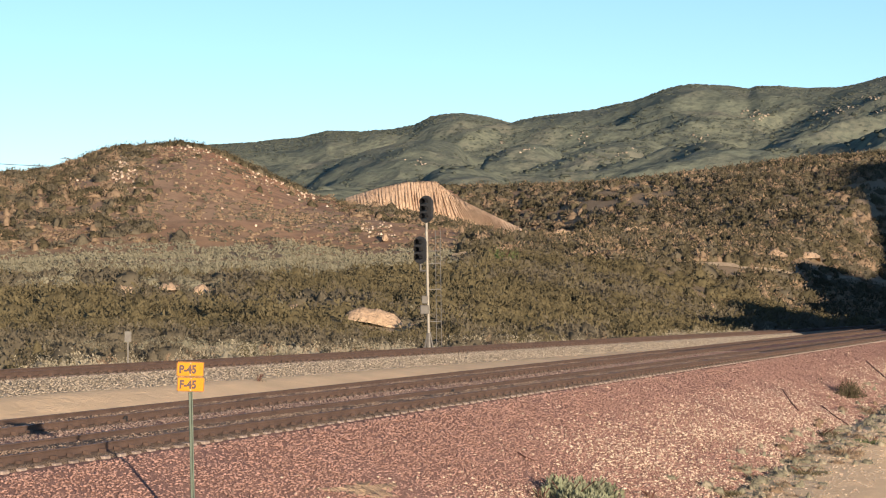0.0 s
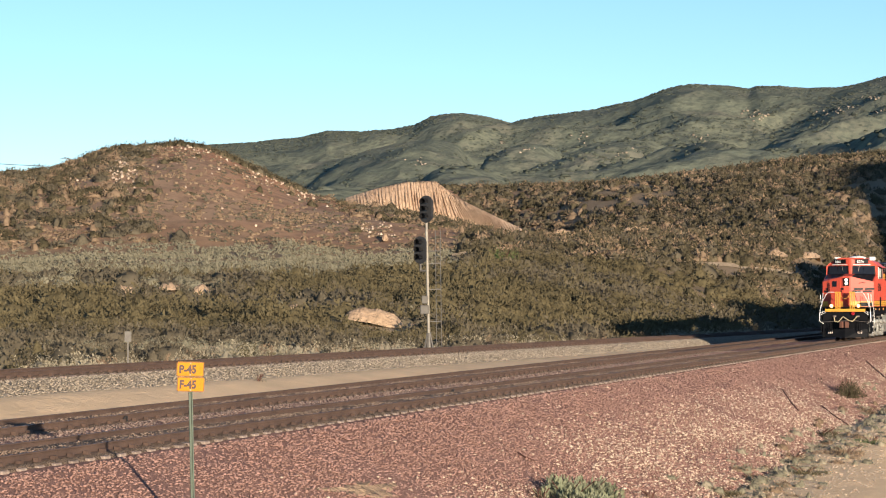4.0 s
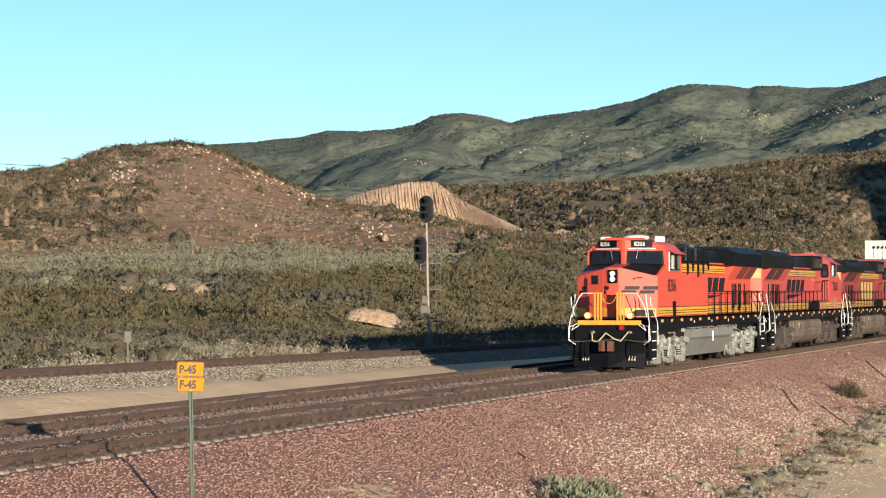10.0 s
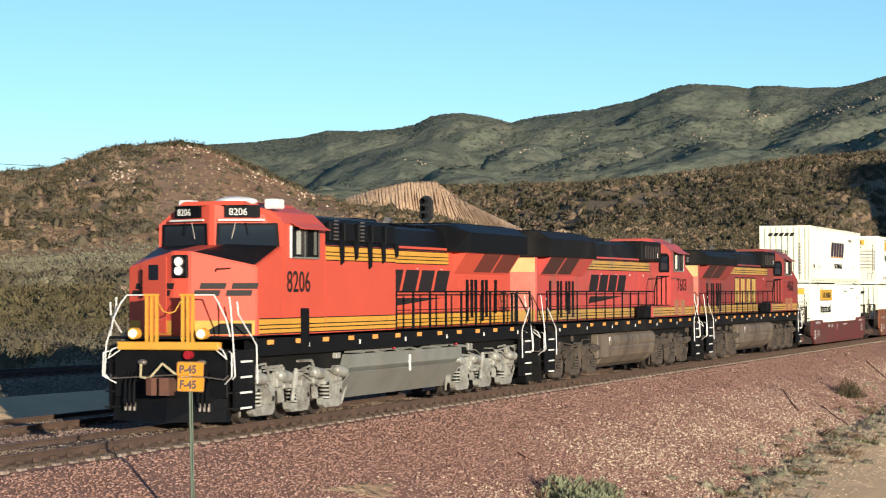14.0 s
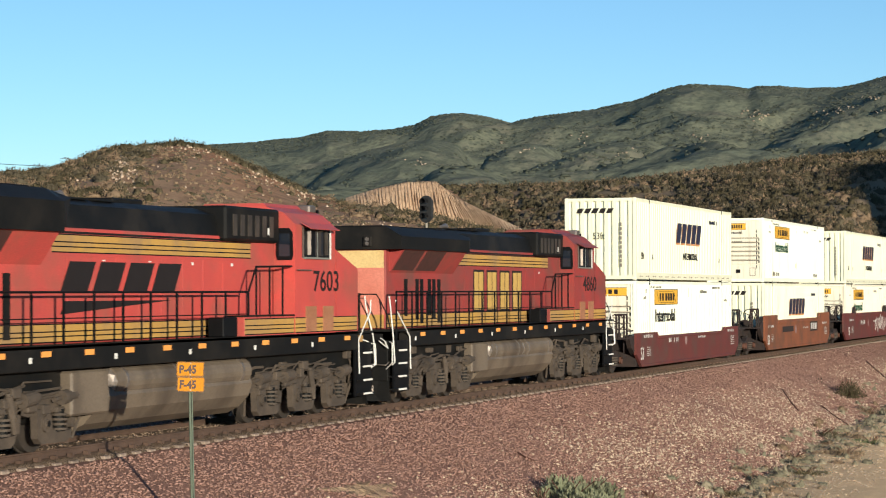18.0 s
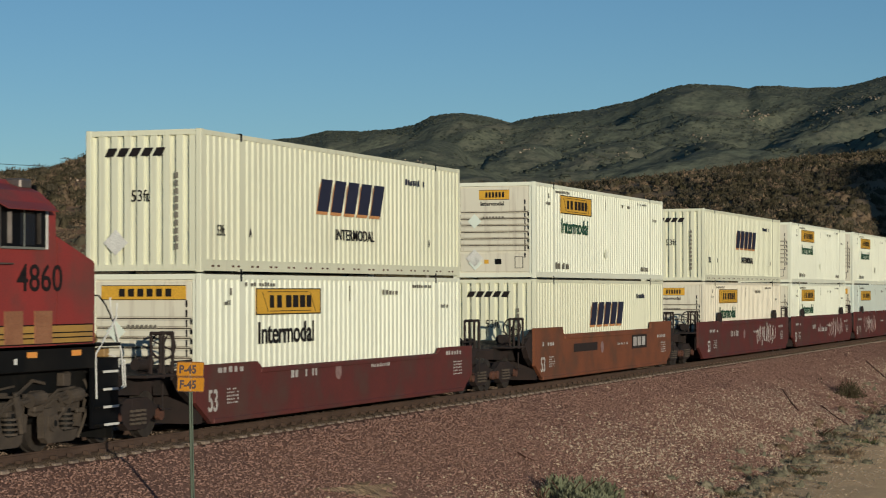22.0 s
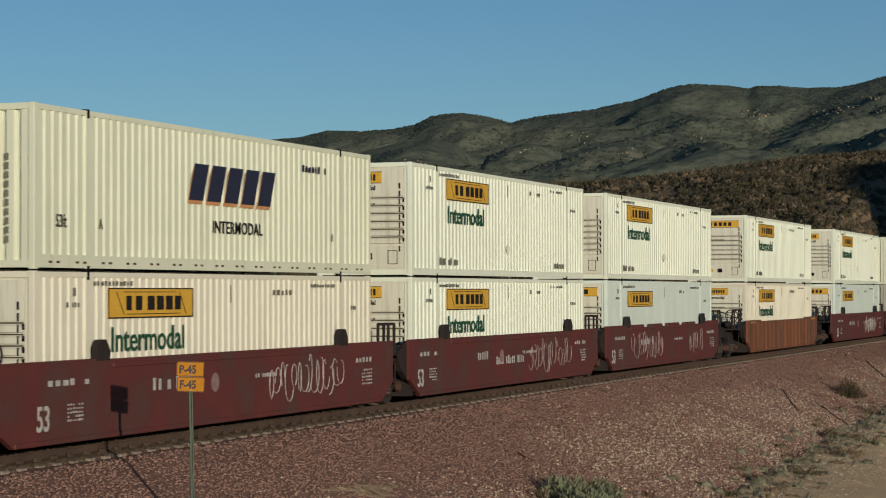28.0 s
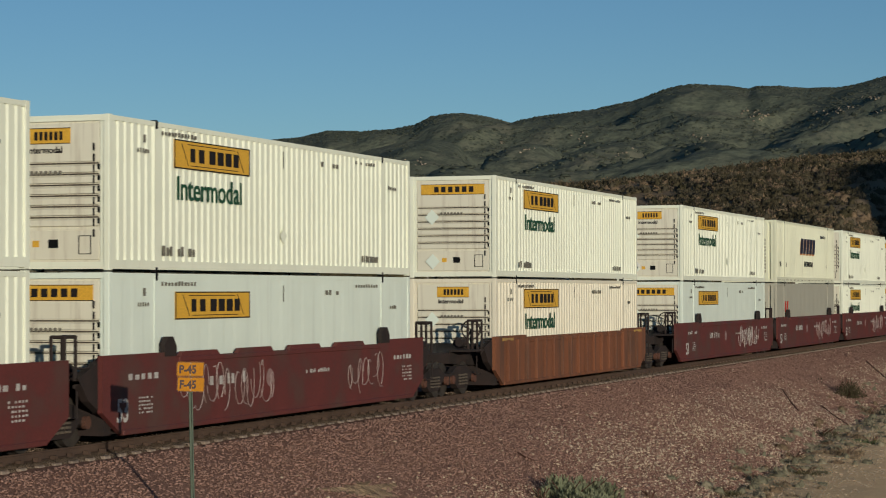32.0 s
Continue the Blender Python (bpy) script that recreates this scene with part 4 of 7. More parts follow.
def loco_truck(loco, xc, grey, rnd):
    """A three-axle truck: frame, pedestals, springs, brake cylinders, pipes and wheels."""
    fm = M["truck_silver" if grey == "silver_grey" else grey]
    for s in (-1, 1):
        y = s * 1.12
        out = [(-3.0, 0.88), (-2.55, 1.02), (-1.2, 1.06), (-0.8, 0.96), (0.8, 0.96), (1.2, 1.06), (2.55, 1.02), (3.0, 0.88), (2.9, 0.66), (2.35, 0.74), (1.5, 0.74), (1.15, 0.66), (0.75, 0.74), (-0.75, 0.74), (-1.15, 0.66), (-1.5, 0.74), (-2.35, 0.74), (-2.9, 0.66)]
        frame_ob = part("truck_frame", prism(B(), [(xc + a, z) for a, z in out], "y", y - 0.1, y + 0.1), fm, loco)
        for a in (-1.95, 0.0, 1.95):
            # a broad cast tray carries a coil on one side of the axle and the axle box on the other
            tray = [(-0.62, 0.40), (-0.58, 0.25), (-0.44, 0.18), (0.46, 0.18), (0.58, 0.28), (0.62, 0.78), (0.30, 0.80), (0.14, 0.74), (0.06, 0.42), (-0.10, 0.36), (-0.56, 0.38)]
            part("pedestal", prism(B(), [(xc + a + p, z) for p, z in tray], "y", y + s * 0.02, y + s * 0.16), fm, frame_ob)
            bx = B()
            cyl(bx, (xc + a + 0.33, y + s * 0.15, 0.53), (xc + a + 0.33, y + s * 0.21, 0.53), 0.15, 16)
            cyl(bx, (xc + a + 0.33, y + s * 0.21, 0.53), (xc + a + 0.33, y + s * 0.235, 0.53), 0.09, 12)
            part("axle_box", bx, fm, frame_ob)
            part("box_cover", cyl(B(), (xc + a + 0.33, y + s * 0.235, 0.53), (xc + a + 0.33, y + s * 0.24, 0.53), 0.06, 10), M["black_dusty"], frame_ob)
            coil = B()
            for j in range(4):
                cyl(coil, (xc + a - 0.28, y + s * 0.09, 0.39 + j * 0.085), (xc + a - 0.28, y + s * 0.09, 0.43 + j * 0.085), 0.15, 12)
            part("coil_spring", coil, fm, frame_ob)
            part("spring_core", cyl(B(), (xc + a - 0.28, y + s * 0.08, 0.37), (xc + a - 0.28, y + s * 0.08, 0.76), 0.11, 10), M["black_dusty"], frame_ob)
            part("spring_cap", box(B(), xc + a - 0.5, xc + a - 0.08, y, y + s * 0.17, 0.70, 0.80, 0.02), fm, frame_ob)
            part("brake_hanger", prism(B(), [(xc + a - 0.92, 0.92), (xc + a - 0.80, 0.92), (xc + a - 0.70, 0.42), (xc + a - 0.84, 0.40)], "y", y, y + s * 0.1), fm, frame_ob)
        for a in (-2.3, -0.95, 1.0, 2.35):
            bm = B()
            cyl(bm, (xc + a - 0.22, y + s * 0.2, 1.0), (xc + a + 0.2, y + s * 0.2, 0.96), 0.13, 14)
            cyl(bm, (xc + a + 0.2, y + s * 0.2, 0.96), (xc + a + 0.45, y + s * 0.2, 0.93), 0.045, 8)
            ball(bm, (xc + a - 0.24, y + s * 0.2, 1.0), 0.12)
            part("brake_cylinder", bm, fm, frame_ob)
        for k in range(13):
            a = xc + rnd.uniform(-2.9, 2.5)
            z = rnd.uniform(0.95, 1.3)
            bm = tube(B(), [(a, y + s * 0.16, z), (a + rnd.uniform(0.4, 1.1), y + s * 0.17, z + rnd.uniform(-0.08, 0.08)), (a + rnd.uniform(1.0, 1.5), y + s * 0.12, z - rnd.uniform(0.1, 0.4))], rnd.uniform(0.016, 0.034), 5)
            part("brake_pipe", bm, fm, frame_ob)
        for k in range(8):
            a, z = xc + rnd.uniform(-2.9, 2.9), rnd.uniform(0.55, 1.3)
            part("brake_gear", box(B(), a, a + rnd.uniform(0.1, 0.35), y + s * 0.08, y + s * rnd.uniform(0.14, 0.24), z, z + rnd.uniform(0.08, 0.22), 0.015), fm, frame_ob)
        d = B()
        cyl(d, (xc - 0.5, y + s * 0.2, 0.42), (xc - 0.28, y + s * 0.2, 1.12), 0.05, 8)
        cyl(d, (xc - 0.42, y + s * 0.2, 0.68), (xc - 0.3, y + s * 0.2, 1.06), 0.075, 8)
        part("damper", d, fm, frame_ob)
        for a in (-1.3, 0.75, 2.1):
            part("gear_case", box(B(), xc + a, xc + a + 0.34, y, y + s * 0.2, 0.74, 1.12, 0.03), fm, frame_ob)
        part("sand_pipe", tube(B(), [(xc + 2.9, y + s * 0.1, 1.25), (xc + 3.1, y + s * 0.14, 0.9), (xc + 2.85, y, 0.2)], 0.03, 6), fm, frame_ob)
        part("sand_pipe", tube(B(), [(xc - 2.9, y + s * 0.1, 1.25), (xc - 3.1, y + s * 0.14, 0.9), (xc - 2.85, y, 0.2)], 0.03, 6), fm, frame_ob)
    part("truck_bolster", box(B(), xc - 2.6, xc + 2.6, -0.9, 0.9, 0.5, 1.1, 0.05), M["black_dusty"], loco)


def stairwell(loco, s, end, paint, white):
    """Corner steps: end -1 at the nose, 1 at the rear."""
    xo, xi = end * 10.45, end * 9.42
    well = part("stairwell", slab(B(), [(xo, s * 1.42, 0.36), (xi, s * 1.42, 0.36), (xi, s * 1.42, 1.62), (xo, s * 1.42, 1.62)], 0.05), M["black_paint"], loco)
    for k in range(4):
        z = 0.40 + k * 0.32
        x0, x1 = xo - end * 0.02 * k, xi + end * 0.12
        part("step", box(B(), x0, x1, s * 1.16, s * (1.52 - 0.01 * k), z, z + 0.035), M["black_dusty"], well)
        part("step_edge", box(B(), (x0 + x1) / 2 - 0.28, (x0 + x1) / 2 + 0.28, s * 1.51, s * 1.528, z - 0.004, z + 0.04), M[white], well, "white step edge")
    bm = B()
    tube(bm, [(xo - end * 0.1, s * 1.30, 2.72), (xo - end * 0.12, s * 1.32, 2.5), (xo + end * 0.05, s * 1.46, 1.72), (xo + end * 0.05, s * 1.5, 1.1), (xo + end * 0.0, s * 1.42, 1.02)], 0.017, 6)
    part("stair_rail", bm, M[white], loco, "white bent handrail")
    bm = B()
    tube(bm, [(xi + end * 0.9, s * 1.46, 2.62), (xi + end * 0.85, s * 1.47, 2.35), (xi, s * 1.5, 1.70), (xi, s * 1.52, 0.9)], 0.017, 6)
    part("stair_rail", bm, M[white], loco)


def handrails(loco, x0, x1, s, spacing=1.32, thick=0.045):
    """Posts and two rails along the walkway's edge."""
    y = s * 1.47
    n = max(2, round((x1 - x0) / spacing))
    for i in range(n + 1):
        x = x0 + (x1 - x0) * i / n
        part("handrail_post", box(B(), x - thick, x + thick, y - 0.015, y + 0.015, 1.45, 2.82), M["black_paint"], loco)
    part("handrail", tube(B(), [(x0, y, 2.82), (x1, y, 2.82)], 0.022, 6), M["black_paint"], loco)
    part("handrail", tube(B(), [(x0, y, 2.36), (x1, y, 2.36)], 0.012, 5), M["black_paint"], loco)


def locomotive(label, number, orange, yellow, grey, logo, rust_level, seed):
    """A six-axle diesel locomotive; the nose points to -x, rail tops at z = 0, middle at x = 0."""
    rnd = random.Random(seed)
    L = thing("locomotive", label, "locomotive", "locomotives of the train")
    clean = rust_level == 0
    om, bk = M[orange], M["black_paint" if clean else "black_dusty"]
    line = "black_paint"
    HY = 1.02
    # frame and sills
    part("underframe", box(B(), -10.35, 10.35, -1.2, 1.2, 1.05, 1.6), M["black_dusty"], L)
    for s in (-1, 1):
        part("side_sill", box(B(), -9.42, 9.42, s * 1.5, s * 1.2, 1.46, 1.90, 0.015), bk, L)
        for k in range(12):
            x = -8.7 + k * 1.56
            part("reflector", box(B(), x - 0.17, x + 0.17, s * 1.501, s * 1.508, 1.70, 1.80), M["reflector"], L)
            if k % 2:
                part("jacking_tag", box(B(), x + 0.5, x + 0.6, s * 1.501, s * 1.508, 1.6, 1.7), M["white_paint"], L)
    part("walkway", box(B(), -10.4, 10.4, -1.5, 1.5, 1.84, 1.895), bk, L)
    # front plate and pilot
    for end in (-1, 1):
        X = lambda d: end * d
        part("end_plate", box(B(), X(10.30), X(10.45), -1.30, 1.30, 0.62, 1.62, 0.02), bk, L)
        if end < 0:
            part("anticlimber", box(B(), -10.60, -10.40, -1.16, 1.16, 1.62, 1.79, 0.02), M[yellow], L, "yellow sill across the nose")
        else:
            part("anticlimber", box(B(), 10.40, 10.55, -1.16, 1.16, 1.62, 1.79, 0.02), bk, L)
        part("plow", slab(B(), [(X(10.42), -1.34, 0.14), (X(10.42), 1.34, 0.14), (X(10.40), 1.3, 0.66), (X(10.40), -1.3, 0.66)], 0.03), bk, L)
        part("plow_blade", loft(B(), [[(X(10.40), -1.34, 0.14), (X(10.36), -1.34, 0.16), (X(10.36), -1.3, 0.70), (X(10.40), -1.3, 0.70)],
                                      [(X(10.70), 0, 0.12), (X(10.62), 0, 0.14), (X(10.50), 0, 0.62), (X(10.56), 0, 0.62)],
                                      [(X(10.40), 1.34, 0.14), (X(10.36), 1.34, 0.16), (X(10.36), 1.3, 0.70), (X(10.40), 1.3, 0.70)]]), bk, L)
        cp = B()
        box(cp, X(10.4), X(10.85), -0.14, 0.14, 0.74, 1.02, 0.03)
        prism(cp, [(X(10.8), -0.26), (X(11.12), -0.3), (X(11.17), -0.1), (X(11.0), -0.02), (X(11.12), 0.1), (X(11.08), 0.24), (X(10.8), 0.26)], "z", 0.70, 1.06)
        part("coupler", cp, M["rust"], L, "rusty knuckle coupler")
        for y in (-0.95, -0.85, -0.75, 0.75, 0.85, 0.95):
            part("air_hose", tube(B(), [(X(10.47), y, 1.15), (X(10.62), y, 0.95), (X(10.66), y * 0.98, 0.55), (X(10.6), y, 0.42)], 0.024, 6), M["black_paint"], L)
            part("hose_fitting", cyl(B(), (X(10.6), y, 0.52), (X(10.6), y, 0.36), 0.034, 8), M["steel_worn"], L)
        part("cut_lever", tube(B(), [(X(10.5), -1.35, 1.1), (X(10.62), -1.3, 1.02), (X(10.62), -0.4, 1.12), (X(10.6), 1.3, 1.02), (X(10.5), 1.35, 1.1)], 0.016, 5), M["steel_worn"], L)
        for s in (-1, 1):
            part("lever_loop", tube(B(), [(X(10.5), s * 1.05, 1.72), (X(10.62), s * 1.28, 1.62), (X(10.6), s * 1.36, 1.44), (X(10.55), s * 1.1, 1.62)], 0.013, 5), M["white_paint"], L)
        cable = [(X(10.56), 0.62, 1.32), (X(10.66), 0.58, 1.06), (X(10.68), 0.38, 1.02), (X(10.62), 0.1, 1.34), (X(10.66), -0.2, 1.14), (X(10.66), -0.45, 1.05), (X(10.58), -0.72, 1.38)]
        part("power_cable", tube(B(), cable, 0.026, 6), M["hose_tan" if clean else "black_dusty"], L, "tan sagging cable")
        for y in (0.62, -0.74):
            part("cable_socket", ball(B(), (X(10.5), y, 1.36), 0.11, (0.6, 1, 0.6)), M["steel_worn"], L)
        for s in (-1, 1):
            part("uncoupling_bar", tube(B(), [(X(10.46), s * 1.34, 1.6), (X(10.6), s * 1.47, 1.56), (X(10.62), s * 1.48, 1.08), (X(10.46), s * 1.25, 0.92)], 0.015, 5), M["white_paint"], L)
        if end < 0:
            part("marker_lamp", cyl(B(), (-10.6, -0.46, 1.52), (-10.45, -0.46, 1.52), 0.09, 14), M["red_light"], L, "round red lamp")
            for y in (0.78, -0.78):
                lamp = part("ditch_light", cyl(B(), (-10.62, y, 1.96), (-10.44, y, 1.96), 0.12, 18), M[yellow], L, "glowing ditch light")
                part("lens", cyl(B(), (-10.635, y, 1.96), (-10.62, y, 1.96), 0.085, 18), M["headlight"], lamp)
        # end handrail panels
        for y0 in (0.28, -0.55):
            for k in range(3):
                yy = y0 + k * 0.115
                part("end_rail_bar", box(B(), X(10.42), X(10.49), yy, yy + 0.055, 1.79, 2.74), M[yellow] if end < 0 else bk, L)
            part("end_rail_top", tube(B(), [(X(10.46), y0 - 0.02, 2.76), (X(10.46), y0 + 0.32, 2.76)], 0.028, 6), M[yellow] if end < 0 else bk, L)
        part("end_chain", tube(B(), [(X(10.46), 0.28, 2.62), (X(10.48), 0.15, 2.42), (X(10.48), 0.0, 2.38), (X(10.48), -0.12, 2.42), (X(10.46), -0.24, 2.62)], 0.014, 5), M[yellow], L)
        for s in (-1, 1):
            part("end_rail", tube(B(), [(X(10.46), s * 0.55, 2.76), (X(10.46), s * 1.0, 2.76), (X(10.5), s * 1.12, 2.6), (X(10.5), s * 1.3, 2.25), (X(10.48), s * 1.38, 1.9)], 0.016, 6), M["white_paint"] if end < 0 and clean else bk, L)
            stairwell(L, s, end, bk, "white_paint")
    # nose: gabled top, front in a shallow V
    nose = B()
    fr = [(-9.40, -1.5, 1.88), (-9.40, -1.5, 3.36), (-9.94, -0.2, 3.68), (-9.94, 0.2, 3.68), (-9.40, 1.5, 3.36), (-9.40, 1.5, 1.88), (-9.94, 0.2, 1.88), (-9.94, -0.2, 1.88)]
    bk_ring = [(-8.0, -1.5, 1.88), (-8.0, -1.5, 3.80), (-8.2, -0.3, 3.86), (-8.2, 0.3, 3.86), (-8.0, 1.5, 3.80), (-8.0, 1.5, 1.88), (-8.2, 0.2, 1.88), (-8.2, -0.2, 1.88)]
    va, vb = [nose.verts.new(p) for p in fr], [nose.verts.new(p) for p in bk_ring]
    fs = [nose.faces.new((va[0], va[1], va[2], va[7])), nose.faces.new((va[7], va[2], va[3], va[6])), nose.faces.new((va[6], va[3], va[4], va[5]))]
    for i in range(8):
        j = (i + 1) % 8
        fs.append(nose.faces.new((va[i], vb[i], vb[j], va[j])))
    fs.append(nose.faces.new(vb))
    bmesh.ops.recalc_face_normals(nose, faces=fs)
    bmesh.ops.bevel(nose, geom=[e for e in nose.edges], offset=0.025, segments=2, affect="EDGES")
    nose_ob = part("nose", nose, om, L)
    # dark anti-glare panels on the nose's top
    for s in (-1, 1):
        part("antiglare_panel", slab(B(), [(-9.36, s * 1.42, 3.392), (-9.86, s * 0.28, 3.672), (-8.32, s * 0.32, 3.862), (-8.10, s * 1.42, 3.812)], 0.012 * -s), bk, nose_ob, "matt dark panel")
    part("number_light_box", box(B(), -10.02, -9.92, -0.17, 0.17, 3.12, 3.6, 0.02), bk, nose_ob)
    for z in (3.46, 3.27):
        lamp = part("headlight", cyl(B(), (-10.06, 0, z), (-10.0, 0, z), 0.11, 18), M["steel_worn"], nose_ob)
        part("lens", cyl(B(), (-10.075, 0, z), (-10.058, 0, z), 0.085, 18), M["headlight"] if clean else M["white_paint"], lamp)
    # door on the far half of the V
    def on_v(y, z, s, d=0.0):
        f = (abs(y) - 0.2) / 1.3
        n = Vector((-1.3, s * 0.54, 0)).normalized() * d
        return Vector((-9.94 + 0.54 * f, y, z)) + n
    door = part("nose_door", slab(B(), [on_v(0.36, 1.95, 1, .005), on_v(1.12, 1.95, 1, .005), on_v(1.12, 3.42, 1, .005), on_v(0.36, 3.56, 1, .005)], -0.02), om, nose_ob)
    part("door_window", slab(B(), [on_v(0.58, 3.08, 1, .028), on_v(0.86, 3.08, 1, .028), on_v(0.86, 3.40, 1, .028), on_v(0.58, 3.40, 1, .028)], -0.01), M["dark_glass"], door)
    part("door_grab", tube(B(), [on_v(1.02, 3.3, 1, .08), on_v(1.02, 2.7, 1, .08)], 0.02, 6), M["black_paint"], door)
    # emblem across the nose: four slanted dark shapes
    for i, (y0, y1) in enumerate(((1.42, 0.90), (0.84, 0.26), (-0.26, -0.80), (-0.88, -1.42))):
        s = 1 if y0 > 0 else -1
        for za, zb in ((2.74, 2.86), (2.885, 3.01)):
            if logo == "gold":
                continue
            lean = 0.8 * (za - 2.75)
            pts = [on_v(yy, z, s, 0.007) for yy, z in ((y0 - lean - 0.02, za), (y1 - lean + 0.02, za), (y1 - lean - 0.01, zb), (y0 - lean - 0.05, zb))]
            part("brand_mark", slab(B(), pts, 0.008 if s < 0 else -0.008), M["ink"], nose_ob, "dark slanted mark")
    part("nose_stripe", slab(B(), [on_v(-0.22, 1.92, -1, .004), on_v(-1.46, 1.92, -1, .004), on_v(-1.46, 2.22, -1, .004), on_v(-0.22, 2.22, -1, .004)], 0.006), M[yellow], nose_ob)
    part("nose_stripe", slab(B(), [on_v(0.22, 1.92, 1, .004), on_v(1.46, 1.92, 1, .004), on_v(1.46, 2.22, 1, .004), on_v(0.22, 2.22, 1, .004)], -0.006), M[yellow], nose_ob)
    part("nose_kick", slab(B(), [on_v(-0.4, 1.93, -1, .012), on_v(-1.4, 1.93, -1, .012), on_v(-1.4, 2.16, -1, .012), on_v(-0.8, 2.16, -1, .012)], 0.006), bk, nose_ob)
    part("nose_grab", tube(B(), [on_v(-0.7, 3.25, -1, .01), on_v(-0.72, 3.3, -1, .07), on_v(-1.0, 3.32, -1, .07)], 0.014, 5), M["black_paint"], nose_ob)
    # cab
    def cab_ring(x, front=False):
        return [(x, -1.5, 1.88), (x, -1.5, 4.30), (x, -1.22, 4.56), (x, -0.75, 4.72), (x, 0.75, 4.72), (x, 1.22, 4.56), (x, 1.5, 4.30), (x, 1.5, 1.88)]
    cabm = B()
    front = [(-8.0, -1.5, 1.88), (-7.95, -1.5, 4.30), (-7.9, -1.22, 4.56), (-8.1, -0.75, 4.72), (-8.1, 0.75, 4.72), (-7.9, 1.22, 4.56), (-7.95, 1.5, 4.30), (-8.0, 1.5, 1.88)]
    loft(cabm, [front, cab_ring(-5.62)])
    cab = part("cab", cabm, om, L)
    # V front above the nose with two windshields
    head = B()
    loft(head, [[(-8.42, -0.06, 3.72), (-8.42, -0.06, 4.72), (-8.42, 0.06, 4.72), (-8.42, 0.06, 3.72)], [(-7.93, -1.49, 3.72), (-7.90, -1.40, 4.42), (-7.90, 1.40, 4.42), (-7.93, 1.49, 3.72)]])
    part("cab_front", head, om, cab)
    for s in (-1, 1):
        def ws(y, z, d=0.0):
            f = (y - 0.06) / 1.43
            n = Vector((-1.43, s * 0.49, 0)).normalized() * d
            return Vector((-8.42 + 0.49 * f, s * y, z)) + n
        sg = -1 if s > 0 else 1
        fr_ob = part("windshield_frame", slab(B(), [ws(0.10, 3.76, .004), ws(1.40, 3.76, .004), ws(1.36, 4.31, .004), ws(0.12, 4.31, .004)], 0.03 * sg), M["black_paint"], cab)
        part("windshield", slab(B(), [ws(0.16, 3.81, .03), ws(1.33, 3.81, .03), ws(1.30, 4.26, .03), ws(0.18, 4.26, .03)], 0.012 * sg), M["dark_glass"], fr_ob)
        part("wiper", tube(B(), [ws(0.7, 4.33, .07), ws(0.75, 4.05, .06)], 0.014, 5), M["black_paint"], fr_ob)
        part("wiper", tube(B(), [ws(0.5, 4.33, .07), ws(0.42, 3.98, .06)], 0.010, 5), M["steel_worn"], fr_ob)
        part("sun_visor", tube(B(), [ws(0.15, 4.38, .09), ws(1.1, 4.38, .09)], 0.022, 5), M["white_paint"], cab)
        bmn = slab(B(), [ws(0.28, 4.44, .0), ws(1.0, 4.44, .0), ws(1.0, 4.70, .0), ws(0.28, 4.70, .0)], 0.06 * sg)
        bd = part("number_board", bmn, M["black_paint"], cab, "black number board with white figures")
        ang = math.degrees(math.atan2(0.49, 1.43))
        p = ws(0.36 if s < 0 else 0.92, 4.485, 0.066)
        rot = -90 + ang if s < 0 else -90 - ang
        lettering(number, 0.215, M["white_paint"], bd, pose(p.x, p.y, p.z, 90, 0, rot), wide=0.95)
    part("cab_roof", loft(B(), [[(-8.40, -0.8, 4.70), (-8.36, -0.7, 4.79), (-8.36, 0.7, 4.79), (-8.40, 0.8, 4.70)], [(-5.66, -0.8, 4.71), (-5.70, -0.7, 4.78), (-5.70, 0.7, 4.78), (-5.66, 0.8, 4.71)]]), om, cab)
    if clean:
        part("roof_pod", ball(B(), (-7.9, -0.35, 4.79), 0.5, (0.8, 1.0, 0.24)), M["white_paint"], cab, "white dome on the roof")
    for y in (0.85, -1.2):
        part("antenna", box(B(), -8.0, -7.6, y - 0.16, y + 0.16, 4.62, 4.84 if clean else 4.80, 0.03), M["white_paint" if clean else "steel_worn"], cab)
    # cab side windows
    for s in (-1, 1):
        y = s * 1.503
        w = part("cab_window", box(B(), -7.62, -6.0, y - 0.012, y + 0.012, 3.58, 4.24), M["black_paint"], cab)
        part("glass", box(B(), -7.2, -6.72, y - 0.02, y + 0.02, 3.62, 4.20), M["dark_glass"], w)
        part("window_frame", box(B(), -7.64, -7.58, y - 0.03, y + 0.03, 3.56, 4.26), M["white_paint"], w)
        part("window_frame", box(B(), -6.05, -6.0, y - 0.03, y + 0.03, 3.56, 4.26), M["steel_worn"], w)
        part("window_frame", box(B(), -6.86, -6.82, y - 0.025, y + 0.025, 3.58, 4.24), M["silver_grey"], w)
        part("wind_deflector", slab(B(), [(-7.3, y, 3.64), (-7.26, y + s * 0.1, 3.64), (-7.26, y + s * 0.1, 4.18), (-7.3, y, 4.18)], 0.012), M["silver_grey" if clean else "steel_worn"], w)
        part("wind_deflector", slab(B(), [(-6.3, y, 3.64), (-6.33, y + s * 0.08, 3.64), (-6.33, y + s * 0.08, 4.18), (-6.3, y, 4.18)], 0.012), M["silver_grey" if clean else "steel_worn"], w)
        part("armrest", box(B(), -7.5, -6.1, y - 0.02, y + s * 0.05, 3.55, 3.59), M["silver_grey"], w)
        part("awning", slab(B(), [(-7.6, y, 4.34), (-5.9, y, 4.34), (-5.9, y + s * 0.26, 4.2), (-7.6, y + s * 0.26, 4.2)], 0.015), om, w)
